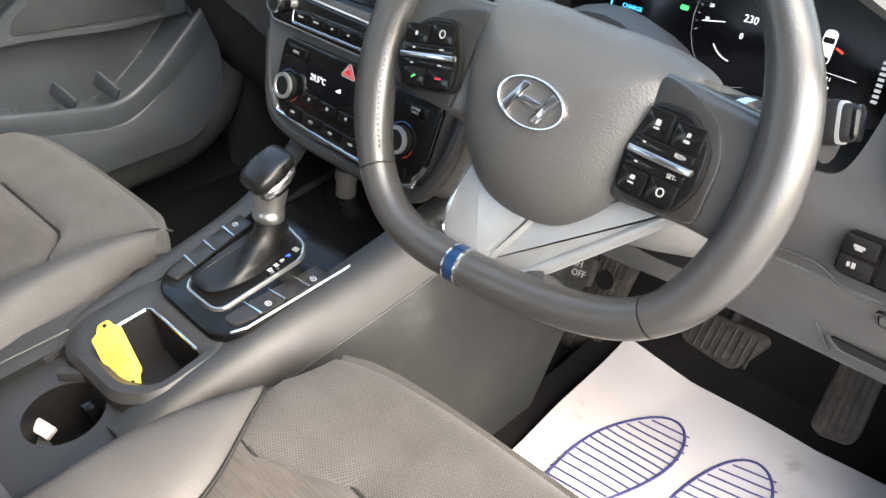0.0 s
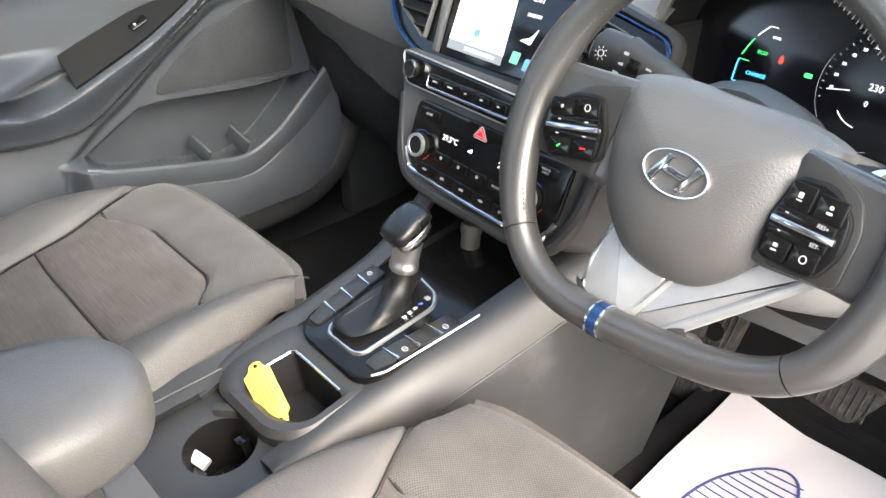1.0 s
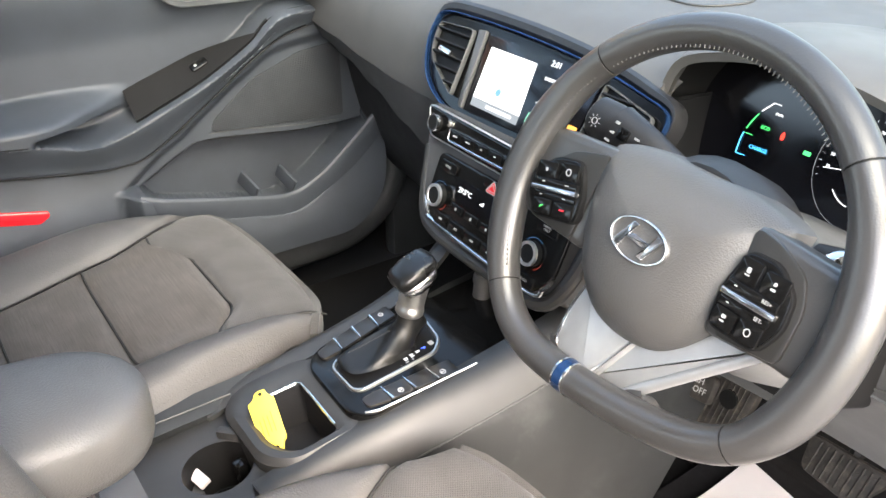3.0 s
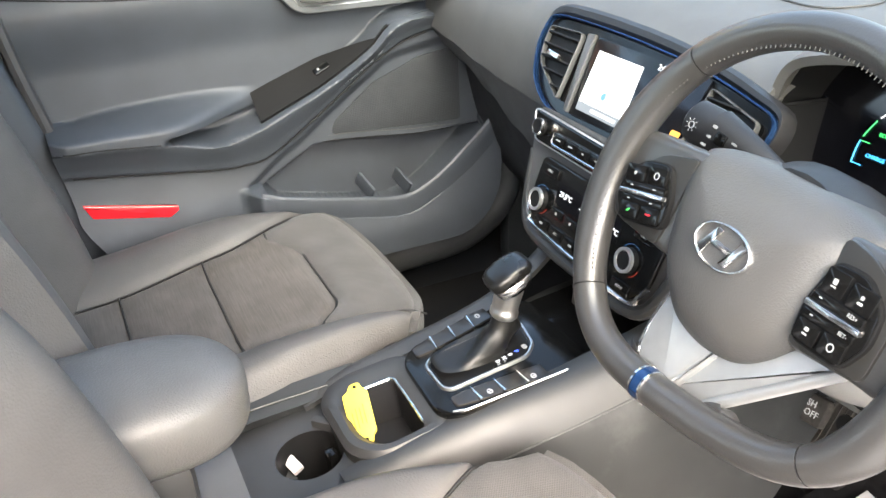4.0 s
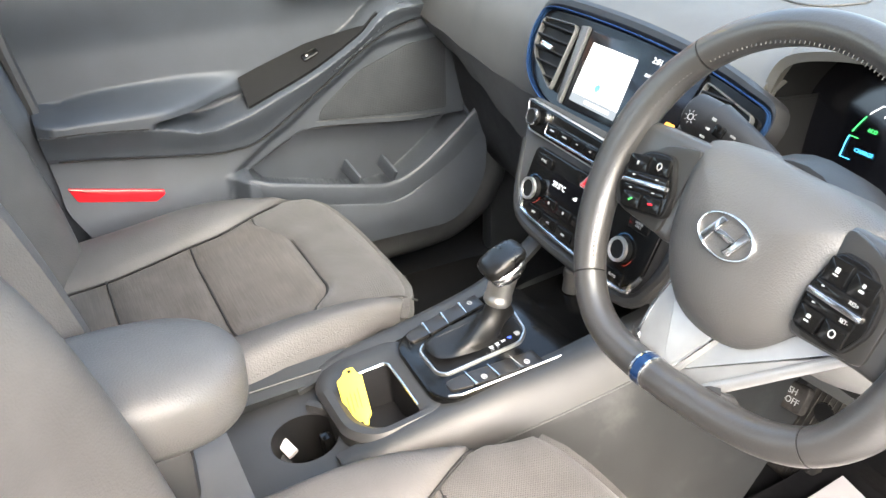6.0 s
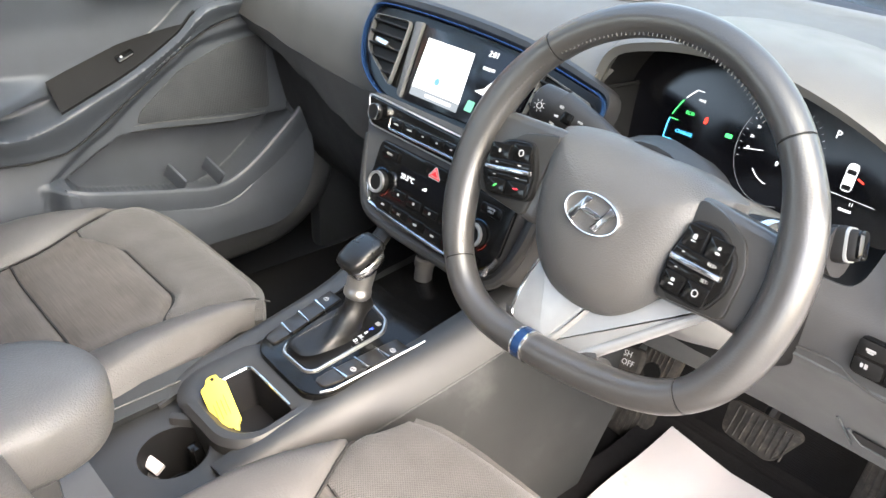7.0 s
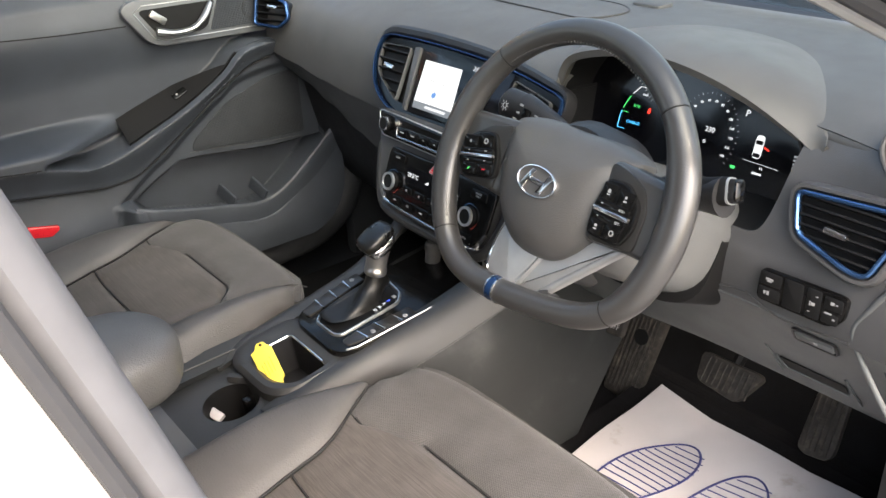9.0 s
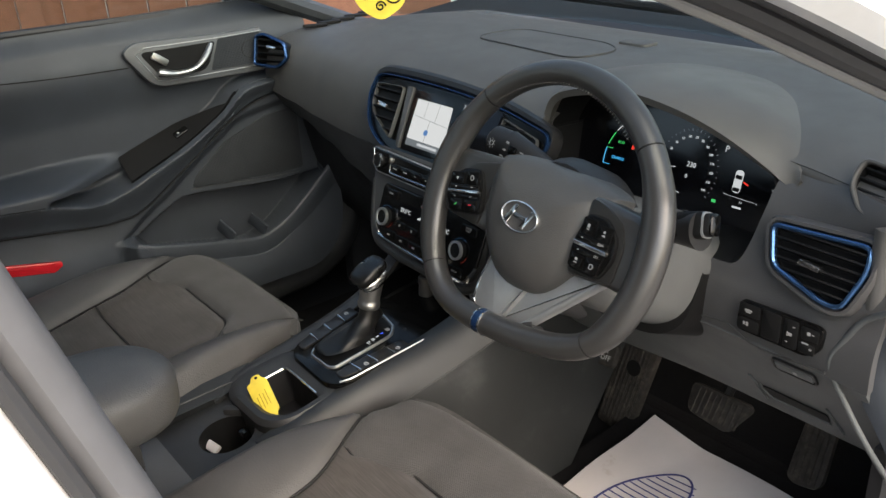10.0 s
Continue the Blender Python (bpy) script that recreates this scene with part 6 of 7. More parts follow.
    bpatch("back_bolster", lambda s: -wid(s), lambda s: -bx(s) - 0.001, 0, 1, M_LEATHER, 14, 28, 0.007, "grey leatherette back bolster")
    bpatch("back_bolster", lambda s: bx(s) + 0.001, lambda s: wid(s), 0, 1, M_LEATHER, 14, 28, 0.007, "grey leatherette back bolster")
    bpatch("back_panel", lambda s: -bx(s), lambda s: bx(s), 0, 0.26, M_CLOTH, 14, 12, 0.006, "brownish grey cloth back panel")
    bpatch("back_panel", lambda s: -bx(s), lambda s: bx(s), 0.265, 0.78, M_CLOTH, 14, 20, 0.006, "brownish grey cloth back panel")
    bpatch("back_panel", lambda s: -bx(s), lambda s: bx(s), 0.785, 1, M_CLOTH, 14, 10, 0.006)
    k = 60
    for s_ in (-1, 1):
        for i in range(k):
            s = 0.04 + 0.8 * i / k
            x = s_ * (0.2 - 0.03 * s)
            p, q = Vector(back(x, s)), Vector(back(x, s + 0.008))
            off = Vector((0, 0.0085, 0.003))
            part("stitch", moved(tube([p + off, q + off], 0.0008, 4), inv), M_THREAD, seat)
    rings = []
    for i in range(21):
        s = i / 20
        w = wid(s) - 0.004
        y0 = back(0.2, s)[1] - 0.012
        z = 0.50 + 0.60 * s
        th = 0.13 - 0.04 * s
        rings.append([(-w, y0 - 0.03, z), (-w * 0.9, y0, z), (0, back(0, s)[1] - 0.012, z), (w * 0.9, y0, z), (w, y0 - 0.03, z), (w * 0.97, y0 - th * 0.8, z), (w * 0.8, y0 - th, z), (-w * 0.8, y0 - th, z), (-w * 0.97, y0 - th * 0.8, z)])
    part("back_shell", moved(loft(rings), inv), M_LEATHER, seat, "dark leatherette backrest shell")
    return seat


# ---- passenger door ----
RAIL = [(-0.05, 0.712), (0.09, 0.706), (0.166, 0.703), (0.268, 0.690), (0.337, 0.672), (0.398, 0.683), (0.462, 0.707), (0.543, 0.741), (0.626, 0.788), (0.66, 0.818), (0.70, 0.835), (0.80, 0.838), (0.92, 0.836)]
SEAM = [(-0.05, 0.668), (0.107, 0.652), (0.212, 0.637), (0.333, 0.619), (0.379, 0.617), (0.434, 0.627), (0.537, 0.692), (0.653, 0.770), (0.738, 0.800), (0.92, 0.81)]
ARM_LIP = [(0.0, 0.728), (0.107, 0.722), (0.20, 0.717), (0.263, 0.715), (0.36, 0.717), (0.43, 0.722), (0.5, 0.722)]
ARM_BACK = [(0.0, 0.70), (0.09, 0.719), (0.174, 0.738), (0.303, 0.743), (0.415, 0.740), (0.5, 0.732)]
POCKET_TOP = [(0.385, 0.550), (0.423, 0.572), (0.493, 0.610), (0.543, 0.622), (0.714, 0.603), (0.86, 0.60)]
POCKET_LOW = [(0.385, 0.570), (0.409, 0.566), (0.50, 0.543), (0.584, 0.524), (0.661, 0.511), (0.724, 0.533), (0.798, 0.588), (0.86, 0.64)]
HOLLOW = [(0.35, 0.50), (0.372, 0.563), (0.399, 0.587), (0.451, 0.625), (0.494, 0.650), (0.546, 0.688), (0.624, 0.739), (0.70, 0.775), (0.92, 0.79)]


def curve(line):
    return [(p.x, p.y) for p in spline([(a, b, 0) for a, b in line], 10)]


RAIL, SEAM, ARM_LIP, ARM_BACK, POCKET_TOP, POCKET_LOW, HOLLOW = (curve(c) for c in (RAIL, SEAM, ARM_LIP, ARM_BACK, POCKET_TOP, POCKET_LOW, HOLLOW))


def read(line, y):
    if y <= line[0][0]:
        return line[0][1]
    for a, b in zip(line, line[1:]):
        if y <= b[0]:
            return a[1] + (b[1] - a[1]) * (y - a[0]) / max(1e-6, b[0] - a[0])
    return line[-1][1]


def door_x(y, z):
    """How far the door's lining stands into the car."""
    upper = -0.735 + 0.018 * smooth(0.97, 0.90, z) * smooth(0.80, 0.90, z) - 0.025 * smooth(0.945, 0.99, z)
    r, s = read(RAIL, y), read(SEAM, y)
    # rail: rounded upper edge, face, and the body under its seam
    fore = smooth(0.42, 0.66, y)
    face = -0.664 + 0.004 * fore - 0.020 * smooth(r, s, z)
    body = -0.690 + 0.030 * smooth(s, 0.45, z) * (1 - 0.5 * smooth(0.3, 0.4, y))
    low = body + (face - body) * smooth(s - 0.004, s + 0.004, z)
    if y > 0.35:
        # hollow with speaker panel and pocket, and the pocket's lip
        h, lo, hi = read(HOLLOW, y), read(POCKET_LOW, y), read(POCKET_TOP, y)
        low += (-0.704 - low) * smooth(h + 0.004, h - 0.020, z) * smooth(0.36, 0.385, y)
        q = smooth(0.400, 0.425, y) * smooth(hi + 0.002, hi - 0.005, z)
        low += -0.046 * q
        out = -0.650 + 0.016 * smooth(lo, 0.43, z)
        cut = lo - 0.034 * smooth(0.405, 0.45, y)
        low += (out - low) * smooth(cut + 0.004, cut - 0.006, z) * smooth(0.36, 0.40, y)
    x = upper + (low - upper) * smooth(r + 0.007, r - 0.007, z)
    # armrest: a wedge that runs out towards the front
    lip, back = read(ARM_LIP, y), read(ARM_BACK, y)
    reach = 0.088 * smooth(0.445, 0.255, y) * smooth(0.03, 0.11, y)
    if y < 0.45:
        under = smooth(lip - 0.024, lip - 0.012, z) if y > 0.25 else 1.0
        under = under + (1 - under) * smooth(0.285, 0.25, y)
        arm = upper + reach * under * (1 - smooth(lip - 0.004, max(back, lip + 0.008) + 0.004, z) ** 1.3)
        if z > r - 0.004:
            x = max(x, arm)
    return x


def door_foot(y):
    q = min(1.0, max(0.0, (y - 0.735) / 0.132))
    return 0.402 + 0.135 * (1 - math.sqrt(1 - q * q))


def build_door():
    door = thing("passenger_door", "dark blue-grey passenger door lining with armrest and pocket", "car door")
    rear = [(0.30, 0.24), (0.42, 0.165), (0.487, 0.136), (0.583, 0.098), (0.714, 0.083), (0.828, 0.061), (0.922, 0.047), (1.0, 0.035)]

    def skin(u, v):
        yl = 0.05 + 0.817 * u
        z = door_foot(yl) + (0.99 - door_foot(yl)) * v
        y0 = track(rear, z)[0]
        y = y0 + (0.867 - y0) * u
        return door_x(y, z), y, z

    part("lining", sheet(skin, 250, 230, 0.02, (1, 0, 0.2)), M_DOOR, door, "dark grey moulded door lining", 60)
    part("outer_skin", block(0.08, 1.0, 0.72, 0.02, (-0.81, 0.38, 0.62)), M_WHITE, door)
    part("window_seal", tube([(-0.765, 0.0, 0.992), (-0.765, 0.4, 0.985), (-0.765, 0.86, 0.972)], 0.008, 8), M_SEAL, door)

    def on(pts, off=0.0, r=0.0012, mat=M_BLACK, nm="seam", n=6, lab=""):
        sp = spline([(0, y, z) for y, z in pts], n)
        return part(nm, tube([(door_x(p.y, p.z) + off, p.y, p.z) for p in sp], r, 6), mat, door, lab)

    on([(0.05, 0.937), (0.20, 0.917), (0.34, 0.906), (0.47, 0.901)])
    on([(0.105, 0.652), (0.212, 0.637), (0.333, 0.619), (0.379, 0.617), (0.434, 0.627), (0.537, 0.692), (0.653, 0.770), (0.738, 0.800)], 0.0040, 0.0013)
    on([(0.10, 0.706), (0.166, 0.703), (0.262, 0.692)], 0.0, 0.0012)
    on([(0.543, 0.634), (0.60, 0.630), (0.70, 0.616), (0.80, 0.608)], 0.0, 0.0009, M_SILVER2)
    on([(0.423, 0.573), (0.493, 0.611), (0.543, 0.623), (0.62, 0.616), (0.72, 0.604), (0.80, 0.601)], 0.0005, 0.0011)
    lip = []
    for i in range(61):
        y = 0.398 + 0.466 * i / 60
        lo = read(POCKET_LOW, y)
        fade = smooth(0.398, 0.43, y)
        lip.append([(x - 0.012 * (1 - fade), y, lo + dz) for x, dz in ((-0.655, -0.055), (-0.6545, -0.006), (-0.6525, -0.0015), (-0.649, 0.0), (-0.6455, -0.002), (-0.6435, -0.007), (-0.644, -0.03), (-0.6455, -0.055))])
    part("pocket_lip", loft(lip), M_DOOR, door, "rounded lip of the door pocket", 60)
    # perforated speaker panel in the hollow
    sm = local((-0.7065, 0.65, 0.66), (0, 1, 0), (0, 0, 1))
    # mesh is darker than the lining by itself and for the dash's shade
    part("speaker_panel", slab(rounded([(-0.103, -0.024), (-0.094, -0.002), (-0.015, 0.058), (0.08, 0.092), (0.16, 0.10), (0.16, -0.044), (0.08, -0.040)], 0.010, 4), 0.006, sm, 0.002), M_GRILLE, door, "fine perforated speaker panel")
    # black switch panel behind the rising rail
    brow = [(0.415, 0.728), (0.45, 0.741), (0.55, 0.774), (0.655, 0.808), (0.69, 0.818)]

    def ledge(u, v):
        y = 0.418 + 0.245 * u
        lo, hi = read(RAIL, y) + 0.003, read(brow, y)
        return -0.677 - 0.054 * v * min(1.0, max(0.05, (hi - lo) / 0.028)), y, lo + (max(hi, lo + 0.002) - lo) * v

    sw = part("switch_panel", sheet(ledge, 30, 6, 0.006, (1, 0, 1)), M_BLACK, door, "black window switch panel")
    m = local((-0.705, 0.545, 0.7545), (0.0, 0.92, 0.39), (-0.85, -0.1, 0.45))
    part("window_switch", slab(rrect(0.032, 0.016, 0.005), 0.008, m, 0.002), M_GLOSS, sw)
    part("symbol", slab(rrect(0.004, 0.004, 0.001), 0.0085, m @ pose(-0.006, 0.0, 0)), M_LABEL, sw)
    part("switch_edge", tube([(-0.728, 0.452, 0.737), (-0.726, 0.432, 0.715), (-0.726, 0.426, 0.675)], 0.0016, 6), M_SILVER2, door)
    # handle plate with speaker
    hm = local((-0.712, 0.60, 0.895), (0, 1, -0.04), (-0.06, 0, 1))
    plate = rounded([(-0.145, 0.03), (-0.09, -0.043), (0.15, -0.040), (0.15, 0.048), (0.06, 0.045), (-0.12, 0.048)], [0.03, 0.03, 0.004, 0.004, 0.01, 0.02], 5)
    hp = part("handle_plate", slab(plate, 0.012, hm, 0.004), M_DOORTRIM, door, "grey plate behind the door handle")
    part("chrome_line", tube([hm @ Vector((x, y, 0.012)) for x, y in ((0.15, 0.041), (0.06, 0.038), (-0.10, 0.036), (-0.118, 0.024), (-0.083, -0.028), (-0.06, -0.032), (0.15, -0.028))], 0.0010, 6), M_FRAME, hp, "thin chrome line")
    recess = rounded([(-0.112, 0.028), (-0.072, -0.026), (0.022, -0.022), (0.045, 0.032)], [0.014, 0.02, 0.02, 0.006], 5)
    part("handle_recess", slab(recess, 0.003, hm @ pose(0, 0, 0.0105)), M_BLACK, hp, "black handle recess")
    part("handle", tube(spline([hm @ Vector(p) for p in ((-0.082, -0.012, 0.020), (-0.05, -0.018, 0.024), (-0.012, -0.014, 0.026), (0.014, 0.004, 0.024), (0.034, 0.029, 0.018))], 5), [0.009, 0.0095, 0.0095, 0.009, 0.008, 0.0075, 0.007, 0.0065, 0.0065, 0.0065, 0.0065, 0.0065, 0.0065, 0.0065, 0.007, 0.007, 0.007, 0.007, 0.0065, 0.006, 0.005], 10, flat=0.8), M_FRAME, hp, "satin chrome door handle")
    part("lock_tab", moved(block(0.034, 0.014, 0.008, 0.003), hm @ pose(-0.075, 0.012, 0.018, 0, 0, -35)), M_FRAME, hp, "satin chrome lock tab")
    grille = rounded([(0.052, 0.036), (0.03, -0.024), (0.146, -0.022), (0.146, 0.040)], 0.004, 3)
    part("speaker_grille", slab(grille, 0.003, hm @ pose(0, 0, 0.0105)), M_GRILLE, hp, "grey perforated speaker grille")
    part("tweeter", band(oval(0.017, 0.018, 24, 0.118, 0.008), oval(0.0155, 0.0165, 24, 0.118, 0.008), 0.0012, hm @ pose(0, 0, 0.0135)), M_DARK, hp)
    # reflector
    rm = local((-0.682, 0.182, 0.578), (0.05, 1, -0.20), (0, 0.2, 1))
    part("reflector", slab(rounded([(-0.078, 0.012), (-0.062, -0.011), (0.062, -0.010), (0.076, 0.003), (0.074, 0.011)], 0.003, 3), 0.006, rm, 0.002), M_RED, door, "red safety reflector")
    for y, z in ((0.600, 0.525), (0.675, 0.52)):
        part("pocket_rib", moved(block(0.05, 0.006, 0.03, 0.0025), pose(-0.692, y, z, 0, 30, 18)), M_DOOR, door)
    part("rear_seal", tube(spline([(-0.716, y + 0.006, z) for z, y in rear], 4), 0.011, 8), M_SEAL, door, "black rubber door seal")
    front = [(0.30, 0.385), (0.55, 0.386), (0.74, 0.394), (0.80, 0.408), (0.848, 0.442), (0.872, 0.50), (0.877, 0.58), (0.878, 0.72)]
    part("front_seal", tube(spline([(-0.690, y, z) for y, z in front], 5), 0.008, 8), M_BLACK, door, "black rubber door seal")
    trim = thing("kick_trim", "dark grey moulded sill and kick trim of the passenger footwell", "trim", kind="structure")
    rings = []
    for p in spline([(0.20, 0.348, 0), (0.55, 0.350, 0), (0.76, 0.356, 0), (0.84, 0.378, 0), (0.895, 0.425, 0), (0.918, 0.50, 0), (0.922, 0.60, 0), (0.922, 0.74, 0)], 6):
        rings.append((p.x, p.y))
    shape = []
    for i, (y, z) in enumerate(rings):
        a, b = rings[max(0, i - 1)], rings[min(len(rings) - 1, i + 1)]
        t = Vector((b[0] - a[0], b[1] - a[1])).normalized()
        nrm = Vector((-t.y, t.x))
        shape.append([(-0.715 + 0.042 * math.sin(q), y + nrm.x * 0.036 * math.cos(q), z + nrm.y * 0.036 * math.cos(q)) for q in [2 * math.pi * k / 20 for k in range(20)]])
    part("moulding", loft(shape), M_FOOT, trim)
    sill = thing("door_sill", "black sill and lower panel beside the passenger seat", "sill", kind="structure")
    part("panel", block(0.06, 1.3, 0.30, 0.02, (-0.775, 0.42, 0.33)), M_BLACK, sill)
    return door


# ---- footwell ----
def build_footwell():
    tagged(part("firewall", sheet(lambda u, v: (-0.70 + 1.36 * u, 1.12 + 0.16 * v, 0.30 + 0.6 * v), 8, 8, 0.02), M_CARPET), "black carpeted bulkhead over the footwell", "wall", kind="structure")
    mat = thing("paper_mat", "white paper floor mat printed with two blue footprints", "floor mat")
    pm = local((0.325, 0.86, 0.286), (1, 0.0, 0), (0, 1, 0.06))

    def sheet_fn(u, v):
        x = -0.152 + 0.395 * u + 0.008 * math.sin(4 * v)
        y = -0.32 + (0.452 - 0.018 * math.sin(math.pi * u) - 0.008 * u) * v
        w = 0.004 * math.sin(6 * u + 4 * v) * v + 0.003 * math.sin(13 * v + 3 * u) + 0.004 * abs(math.sin(7 * (u - 0.3 * v)))
        return pm @ Vector((x, y, 0.008 + w))

    part("paper", sheet(sheet_fn, 40, 40, 0.0012), M_PAPER, mat)
    for cx, cy, sc, rot, rl in ((-0.045, -0.01, 1.0, 16, 0.15), (0.085, -0.01, 1.0, 8, 0.15)):
        def foot(t):
            a = 2 * math.pi * t
            w = 0.047 * (1 + 0.12 * math.sin(a))
            return w * math.cos(a), 0.115 * math.sin(a)

        def on_mat(x, y):
            c, s = math.cos(radians(rot)), math.sin(radians(rot))
            X, Y = cx + x * c + y * s, cy - 0.06 - x * s + y * c
            u = (X + 0.152) / 0.395
            v = (Y + 0.32) / (0.452 - 0.018 * math.sin(math.pi * u) - 0.008 * u)
            p = sheet_fn(u, v)
            return p + Vector((0, 0, 0.0012))

        part("footprint_outline", tube([on_mat(*foot(i / 48)) for i in range(48)], 0.0021, 5, True, 0.5), M_INK, mat, "blue printed footprint")
        for i in range(15):
            y = -0.10 + 0.2 * i / 14
            w = 0.047 * math.sqrt(max(0.02, 1 - (y / 0.115) ** 2)) * (1 + 0.12 * y / 0.115)
            part("footprint_line", tube([on_mat(-w + 2 * w * k / 6, y + 0.35 * (-w + 2 * w * k / 6)) for k in range(7)], 0.0015, 4, False, 0.5), M_INK, mat)
    rubber = thing("carpet_mat", "black carpet floor mat", "floor mat")
    part("mat", sheet(lambda u, v: (0.12 + 0.44 * u, 0.52 + 0.5 * v, 0.279 + 0.012 * smooth(0.7, 1, v)), 8, 12, 0.006), M_CARPET, rubber)
    # pedals
    brake = thing("brake_pedal", "worn black rubber brake pedal", "pedal")
    m = local((0.320, 0.955, 0.412), (1, 0, 0.02), (0, 0.55, 1))
    part("pad", slab(rounded([(-0.055, 0.026), (-0.05, -0.022), (0.028, -0.030), (0.056, 0.02), (0.05, 0.028)], 0.012, 4), 0.012, m, 0.004), M_RUBBER, brake)
    for i in range(9):
        x = -0.04 + 0.01 * i
        part("rib", tube([m @ Vector((x, -0.02, 0.012)), m @ Vector((x + 0.003, 0.022, 0.012))], 0.0018, 5), M_RUBBER, brake)
    part("arm", tube([m @ Vector((-0.0, 0.02, -0.004)), (0.32, 1.03, 0.50), (0.32, 1.05, 0.60)], 0.01, 8), M_BLACK, brake)
    acc = thing("accelerator_pedal", "worn black rubber accelerator pedal", "pedal")
    m = local((0.476, 0.965, 0.405), (1, 0.06, 0), (-0.02, 0.42, 1))
    part("pad", slab(rounded([(-0.022, 0.05), (-0.026, -0.042), (-0.014, -0.05), (0.02, -0.046), (0.028, -0.034), (0.026, 0.05)], 0.008, 4), 0.012, m, 0.004), M_RUBBER, acc)
    for i in range(5):
        x = -0.016 + 0.0085 * i
        part("rib", tube([m @ Vector((x, -0.038, 0.012)), m @ Vector((x, 0.045, 0.012))], 0.0016, 5), M_RUBBER, acc)
    part("arm", tube([m @ Vector((0.0, 0.04, -0.004)), (0.476, 1.05, 0.50), (0.476, 1.07, 0.6)], 0.009, 8), M_BLACK, acc)
    rest = thing("footrest", "worn black ribbed plastic footrest", "footrest")
    m = local((0.105, 1.0, 0.345), (1, 0, -0.12), (0.18, 0.30, 1))
    part("plate", slab(rounded([(-0.042, 0.10), (-0.036, -0.10), (0.038, -0.10), (0.042, 0.10)], 0.01, 3), 0.016, m, 0.004), M_RUBBER, rest)
    for i in range(8):
        x = -0.03 + 0.0085 * i
        part("rib", tube([m @ Vector((x, -0.085, 0.016)), m @ Vector((x, 0.085, 0.016))], 0.0016, 5), M_RUBBER, rest)
    part("pin", turned([(0.016, 0.014), (0.015, 0.018), (0.0, 0.018)], 18, m @ pose(0.005, 0.03, 0)), M_BLACK, rest)
    clutch = thing("pedal_bracket", "worn metal parking brake pedal", "pedal")
    m = local((0.122, 0.905, 0.449), (1, 0, 0.14), (0, 0.6, 1))
    part("pad", slab(rrect(0.06, 0.04, 0.008), 0.012, m, 0.004), M_RUBBER, clutch)
    part("arm", tube([m @ Vector((0, 0.01, 0)), (0.125, 0.99, 0.52), (0.125, 1.05, 0.62)], 0.009, 8), M_BLACK, clutch)
    words("PUSH\nON-OFF", 0.0125, m @ pose(0, 0.0, 0.0125), M_LABEL2, clutch)


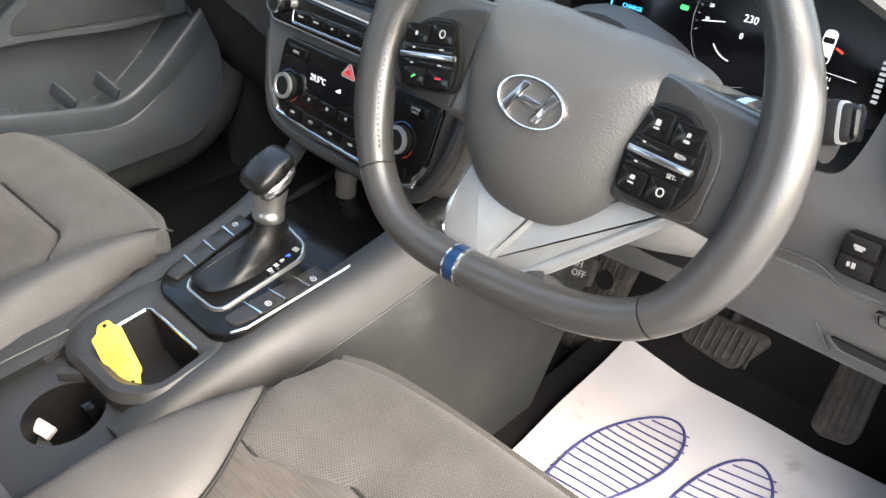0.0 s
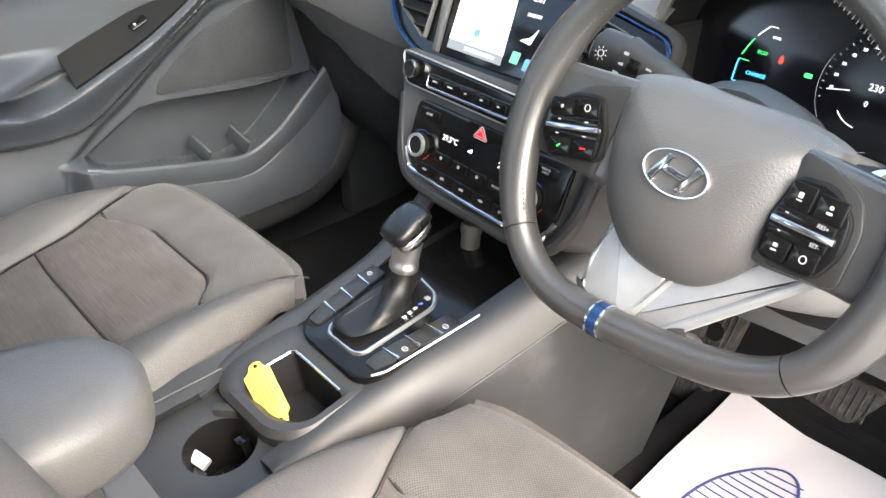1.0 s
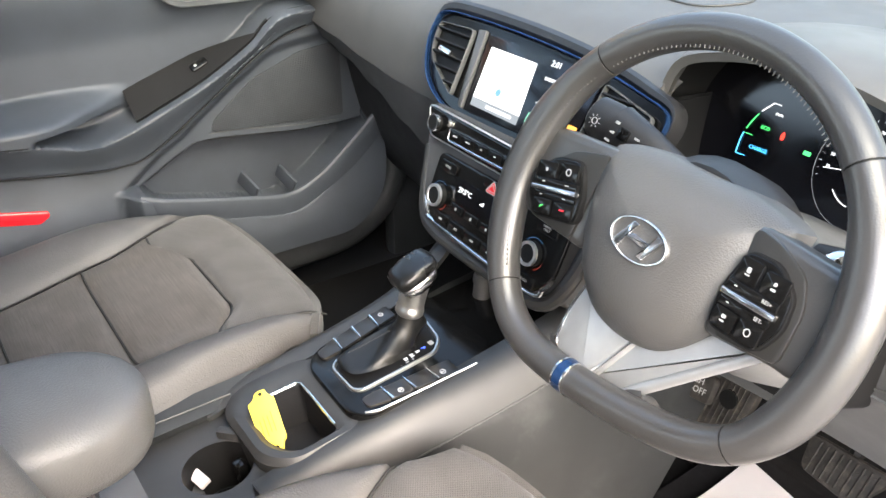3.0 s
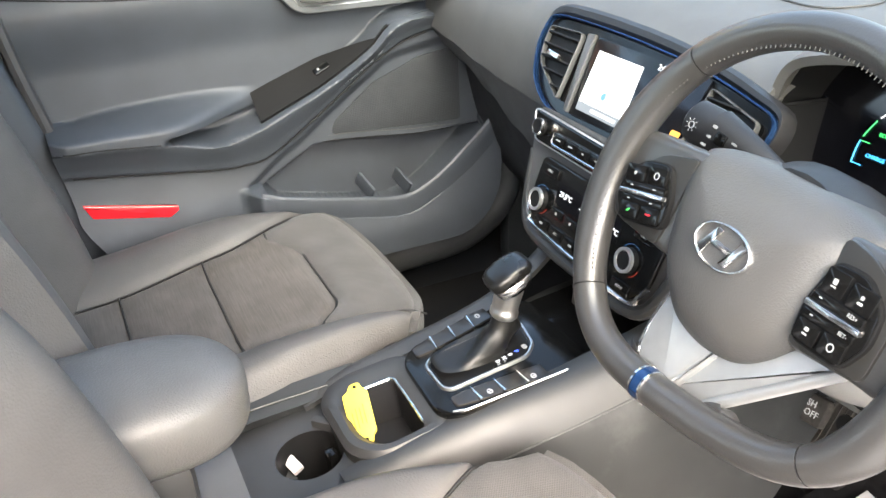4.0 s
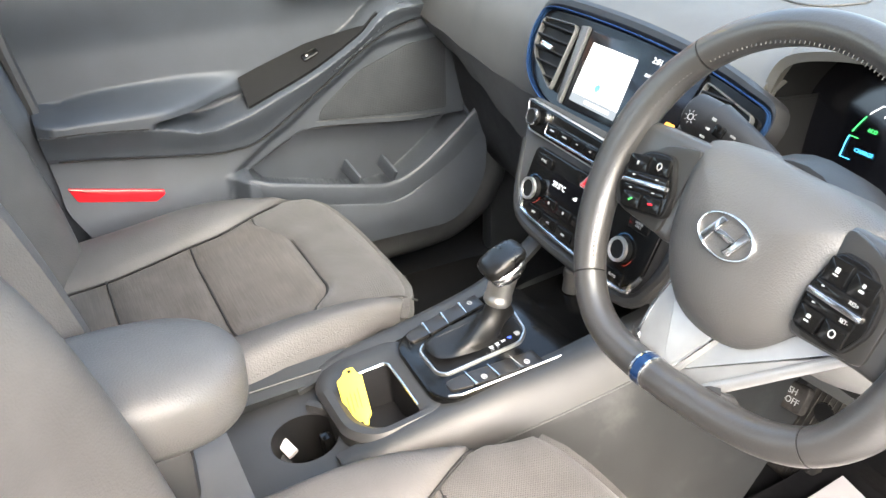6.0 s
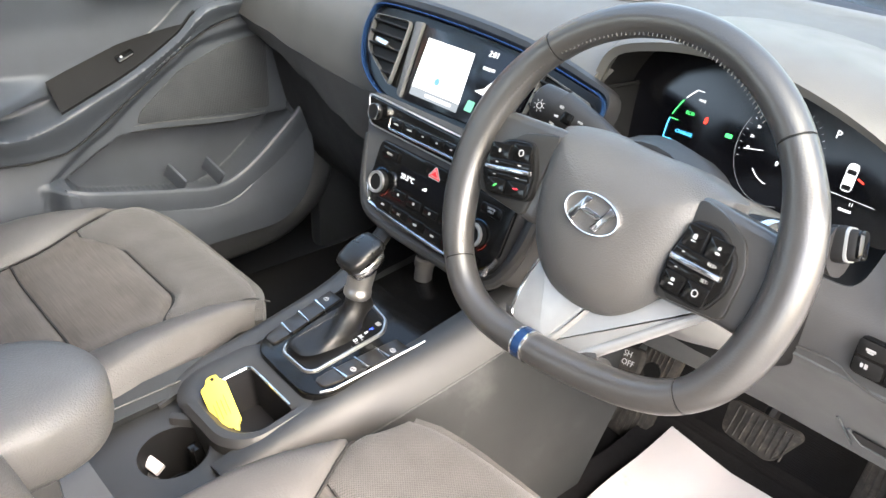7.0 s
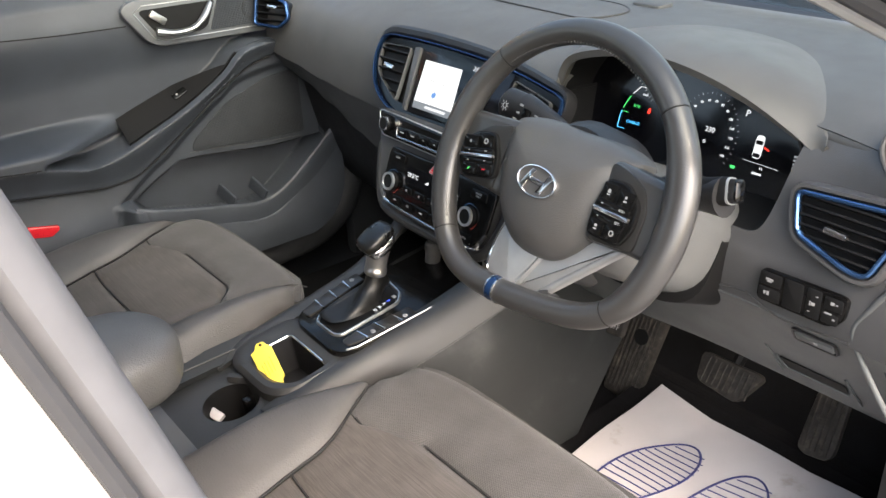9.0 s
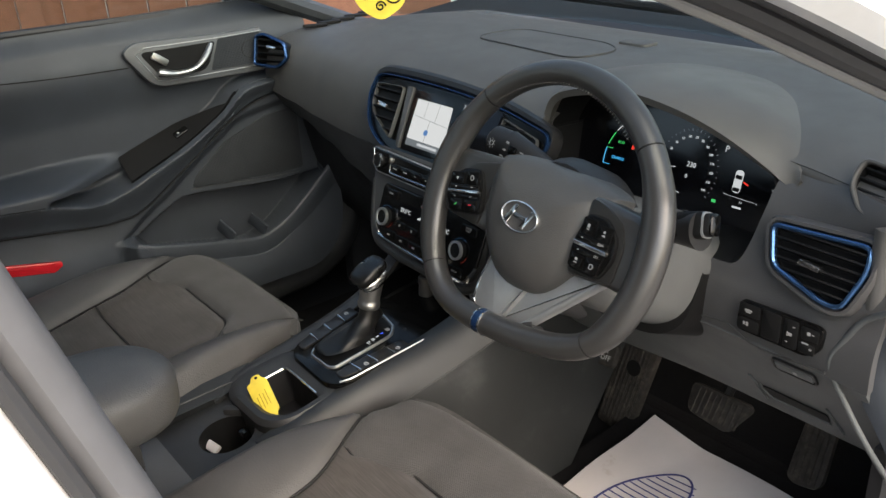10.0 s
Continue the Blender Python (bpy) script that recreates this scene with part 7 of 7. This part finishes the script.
def build_small():
    tag = thing("key_tag", "yellow plastic key tag leaning in the tray", "key tag")
    m = local((-0.034, 0.344, 0.539), (0.90, -0.14, -0.36), (0.18, 0.84, 0.22))
    ol = rounded([(x * 0.92, y * 0.82) for x, y in [(-0.048, 0.002), (-0.047, 0.011), (-0.039, 0.013), (-0.034, 0.020), (0.026, 0.019), (0.031, 0.013), (0.040, 0.011), (0.041, -0.006), (0.033, -0.009), (0.031, -0.017), (-0.034, -0.018), (-0.038, -0.009), (-0.046, -0.005)]], 0.0025, 3)
    part("plate", slab(ol, 0.004, m, 0.001), M_YELLOW, tag)
    part("hole", slab(oval(0.0024, 0.0024, 12, -0.0385, 0.0028), 0.0043, m), M_BLACK, tag)
    part("hole", slab(oval(0.0024, 0.0024, 12, 0.0330, 0.0020), 0.0043, m), M_BLACK, tag)
    for i in range(4):
        part("writing_bar", slab(rrect(0.027 - 0.005 * (i % 2), 0.001, 0.0004, 0.0 + 0.0016 * i, 0.007 - 0.0048 * i), 0.0043, m), M_WRITING, tag)
    card = thing("white_connector", "white plastic connector lying in the cup holder", "connector")
    part("body", moved(block(0.022, 0.014, 0.008, 0.002), pose(-0.050, 0.262, 0.488, 25, 15, 20)), M_PAPER, card)
    part("clip", moved(block(0.03, 0.012, 0.006, 0.002), pose(-0.050, 0.252, 0.476, 10, 5, 20)), M_SILVER2, card)
    plug = thing("cable_plug", "black round plug standing in the cup holder", "plug")
    part("body", turned([(0.008, 0.0), (0.009, 0.02), (0.012, 0.024), (0.012, 0.038), (0.009, 0.041), (0.0, 0.041)], 18, pose(-0.008, 0.282, 0.455, 12, 10, 0)), M_GLOSS, plug)
    buck = thing("seat_belt_buckle", "black seat belt buckle with red button", "seat belt buckle")
    part("body", moved(block(0.035, 0.06, 0.11, 0.008), pose(0.085, 0.01, 0.53, -20, 0, 0)), M_BLACK, buck)
    part("button", moved(block(0.024, 0.02, 0.014, 0.003), pose(0.085, 0.028, 0.585, -20, 0, 0)), M_RED, buck, "red release button")
    fr = thing("air_freshener", "yellow shield-shaped air freshener with black scrolls", "air freshener")
    m = local((0.0, 0.58, 1.095), (0.60, 0.80, 0), (0, 0, 1))
    part("card", slab(rounded([(-0.035, 0.05), (-0.04, 0.0), (-0.028, -0.03), (0.0, -0.048), (0.03, -0.03), (0.042, 0.0), (0.036, 0.05)], 0.012, 4), 0.003, m), M_YELLOW, fr)
    for cx, cy, r, s in ((-0.018, -0.012, 0.010, 1), (0.017, -0.014, 0.012, -1), (0.0, -0.028, 0.007, 1), (0.0, 0.012, 0.012, -1)):
        sp = [m @ Vector((cx + r * (1 - i / 34) * math.cos(s * i * 0.33), cy + r * (1 - i / 34) * math.sin(s * i * 0.33), 0.0034)) for i in range(28)]
        part("scroll", tube(sp, 0.0012, 5), M_BLACK, fr)
    part("cord", tube([m @ Vector((0, 0.05, 0)), (0.0, 0.56, 1.33)], 0.001, 5), M_BLACK, fr)


build_shell()
build_outside()
build_dash()
build_dash_fittings()
build_stack()
build_wheel()
build_console()
build_gear()
build_seat("driver_seat", 0.345, "dark grey leatherette and cloth driver's seat")
build_seat("passenger_seat", -0.358, "dark grey leatherette and cloth passenger seat")
build_door()
build_footwell()
build_small()
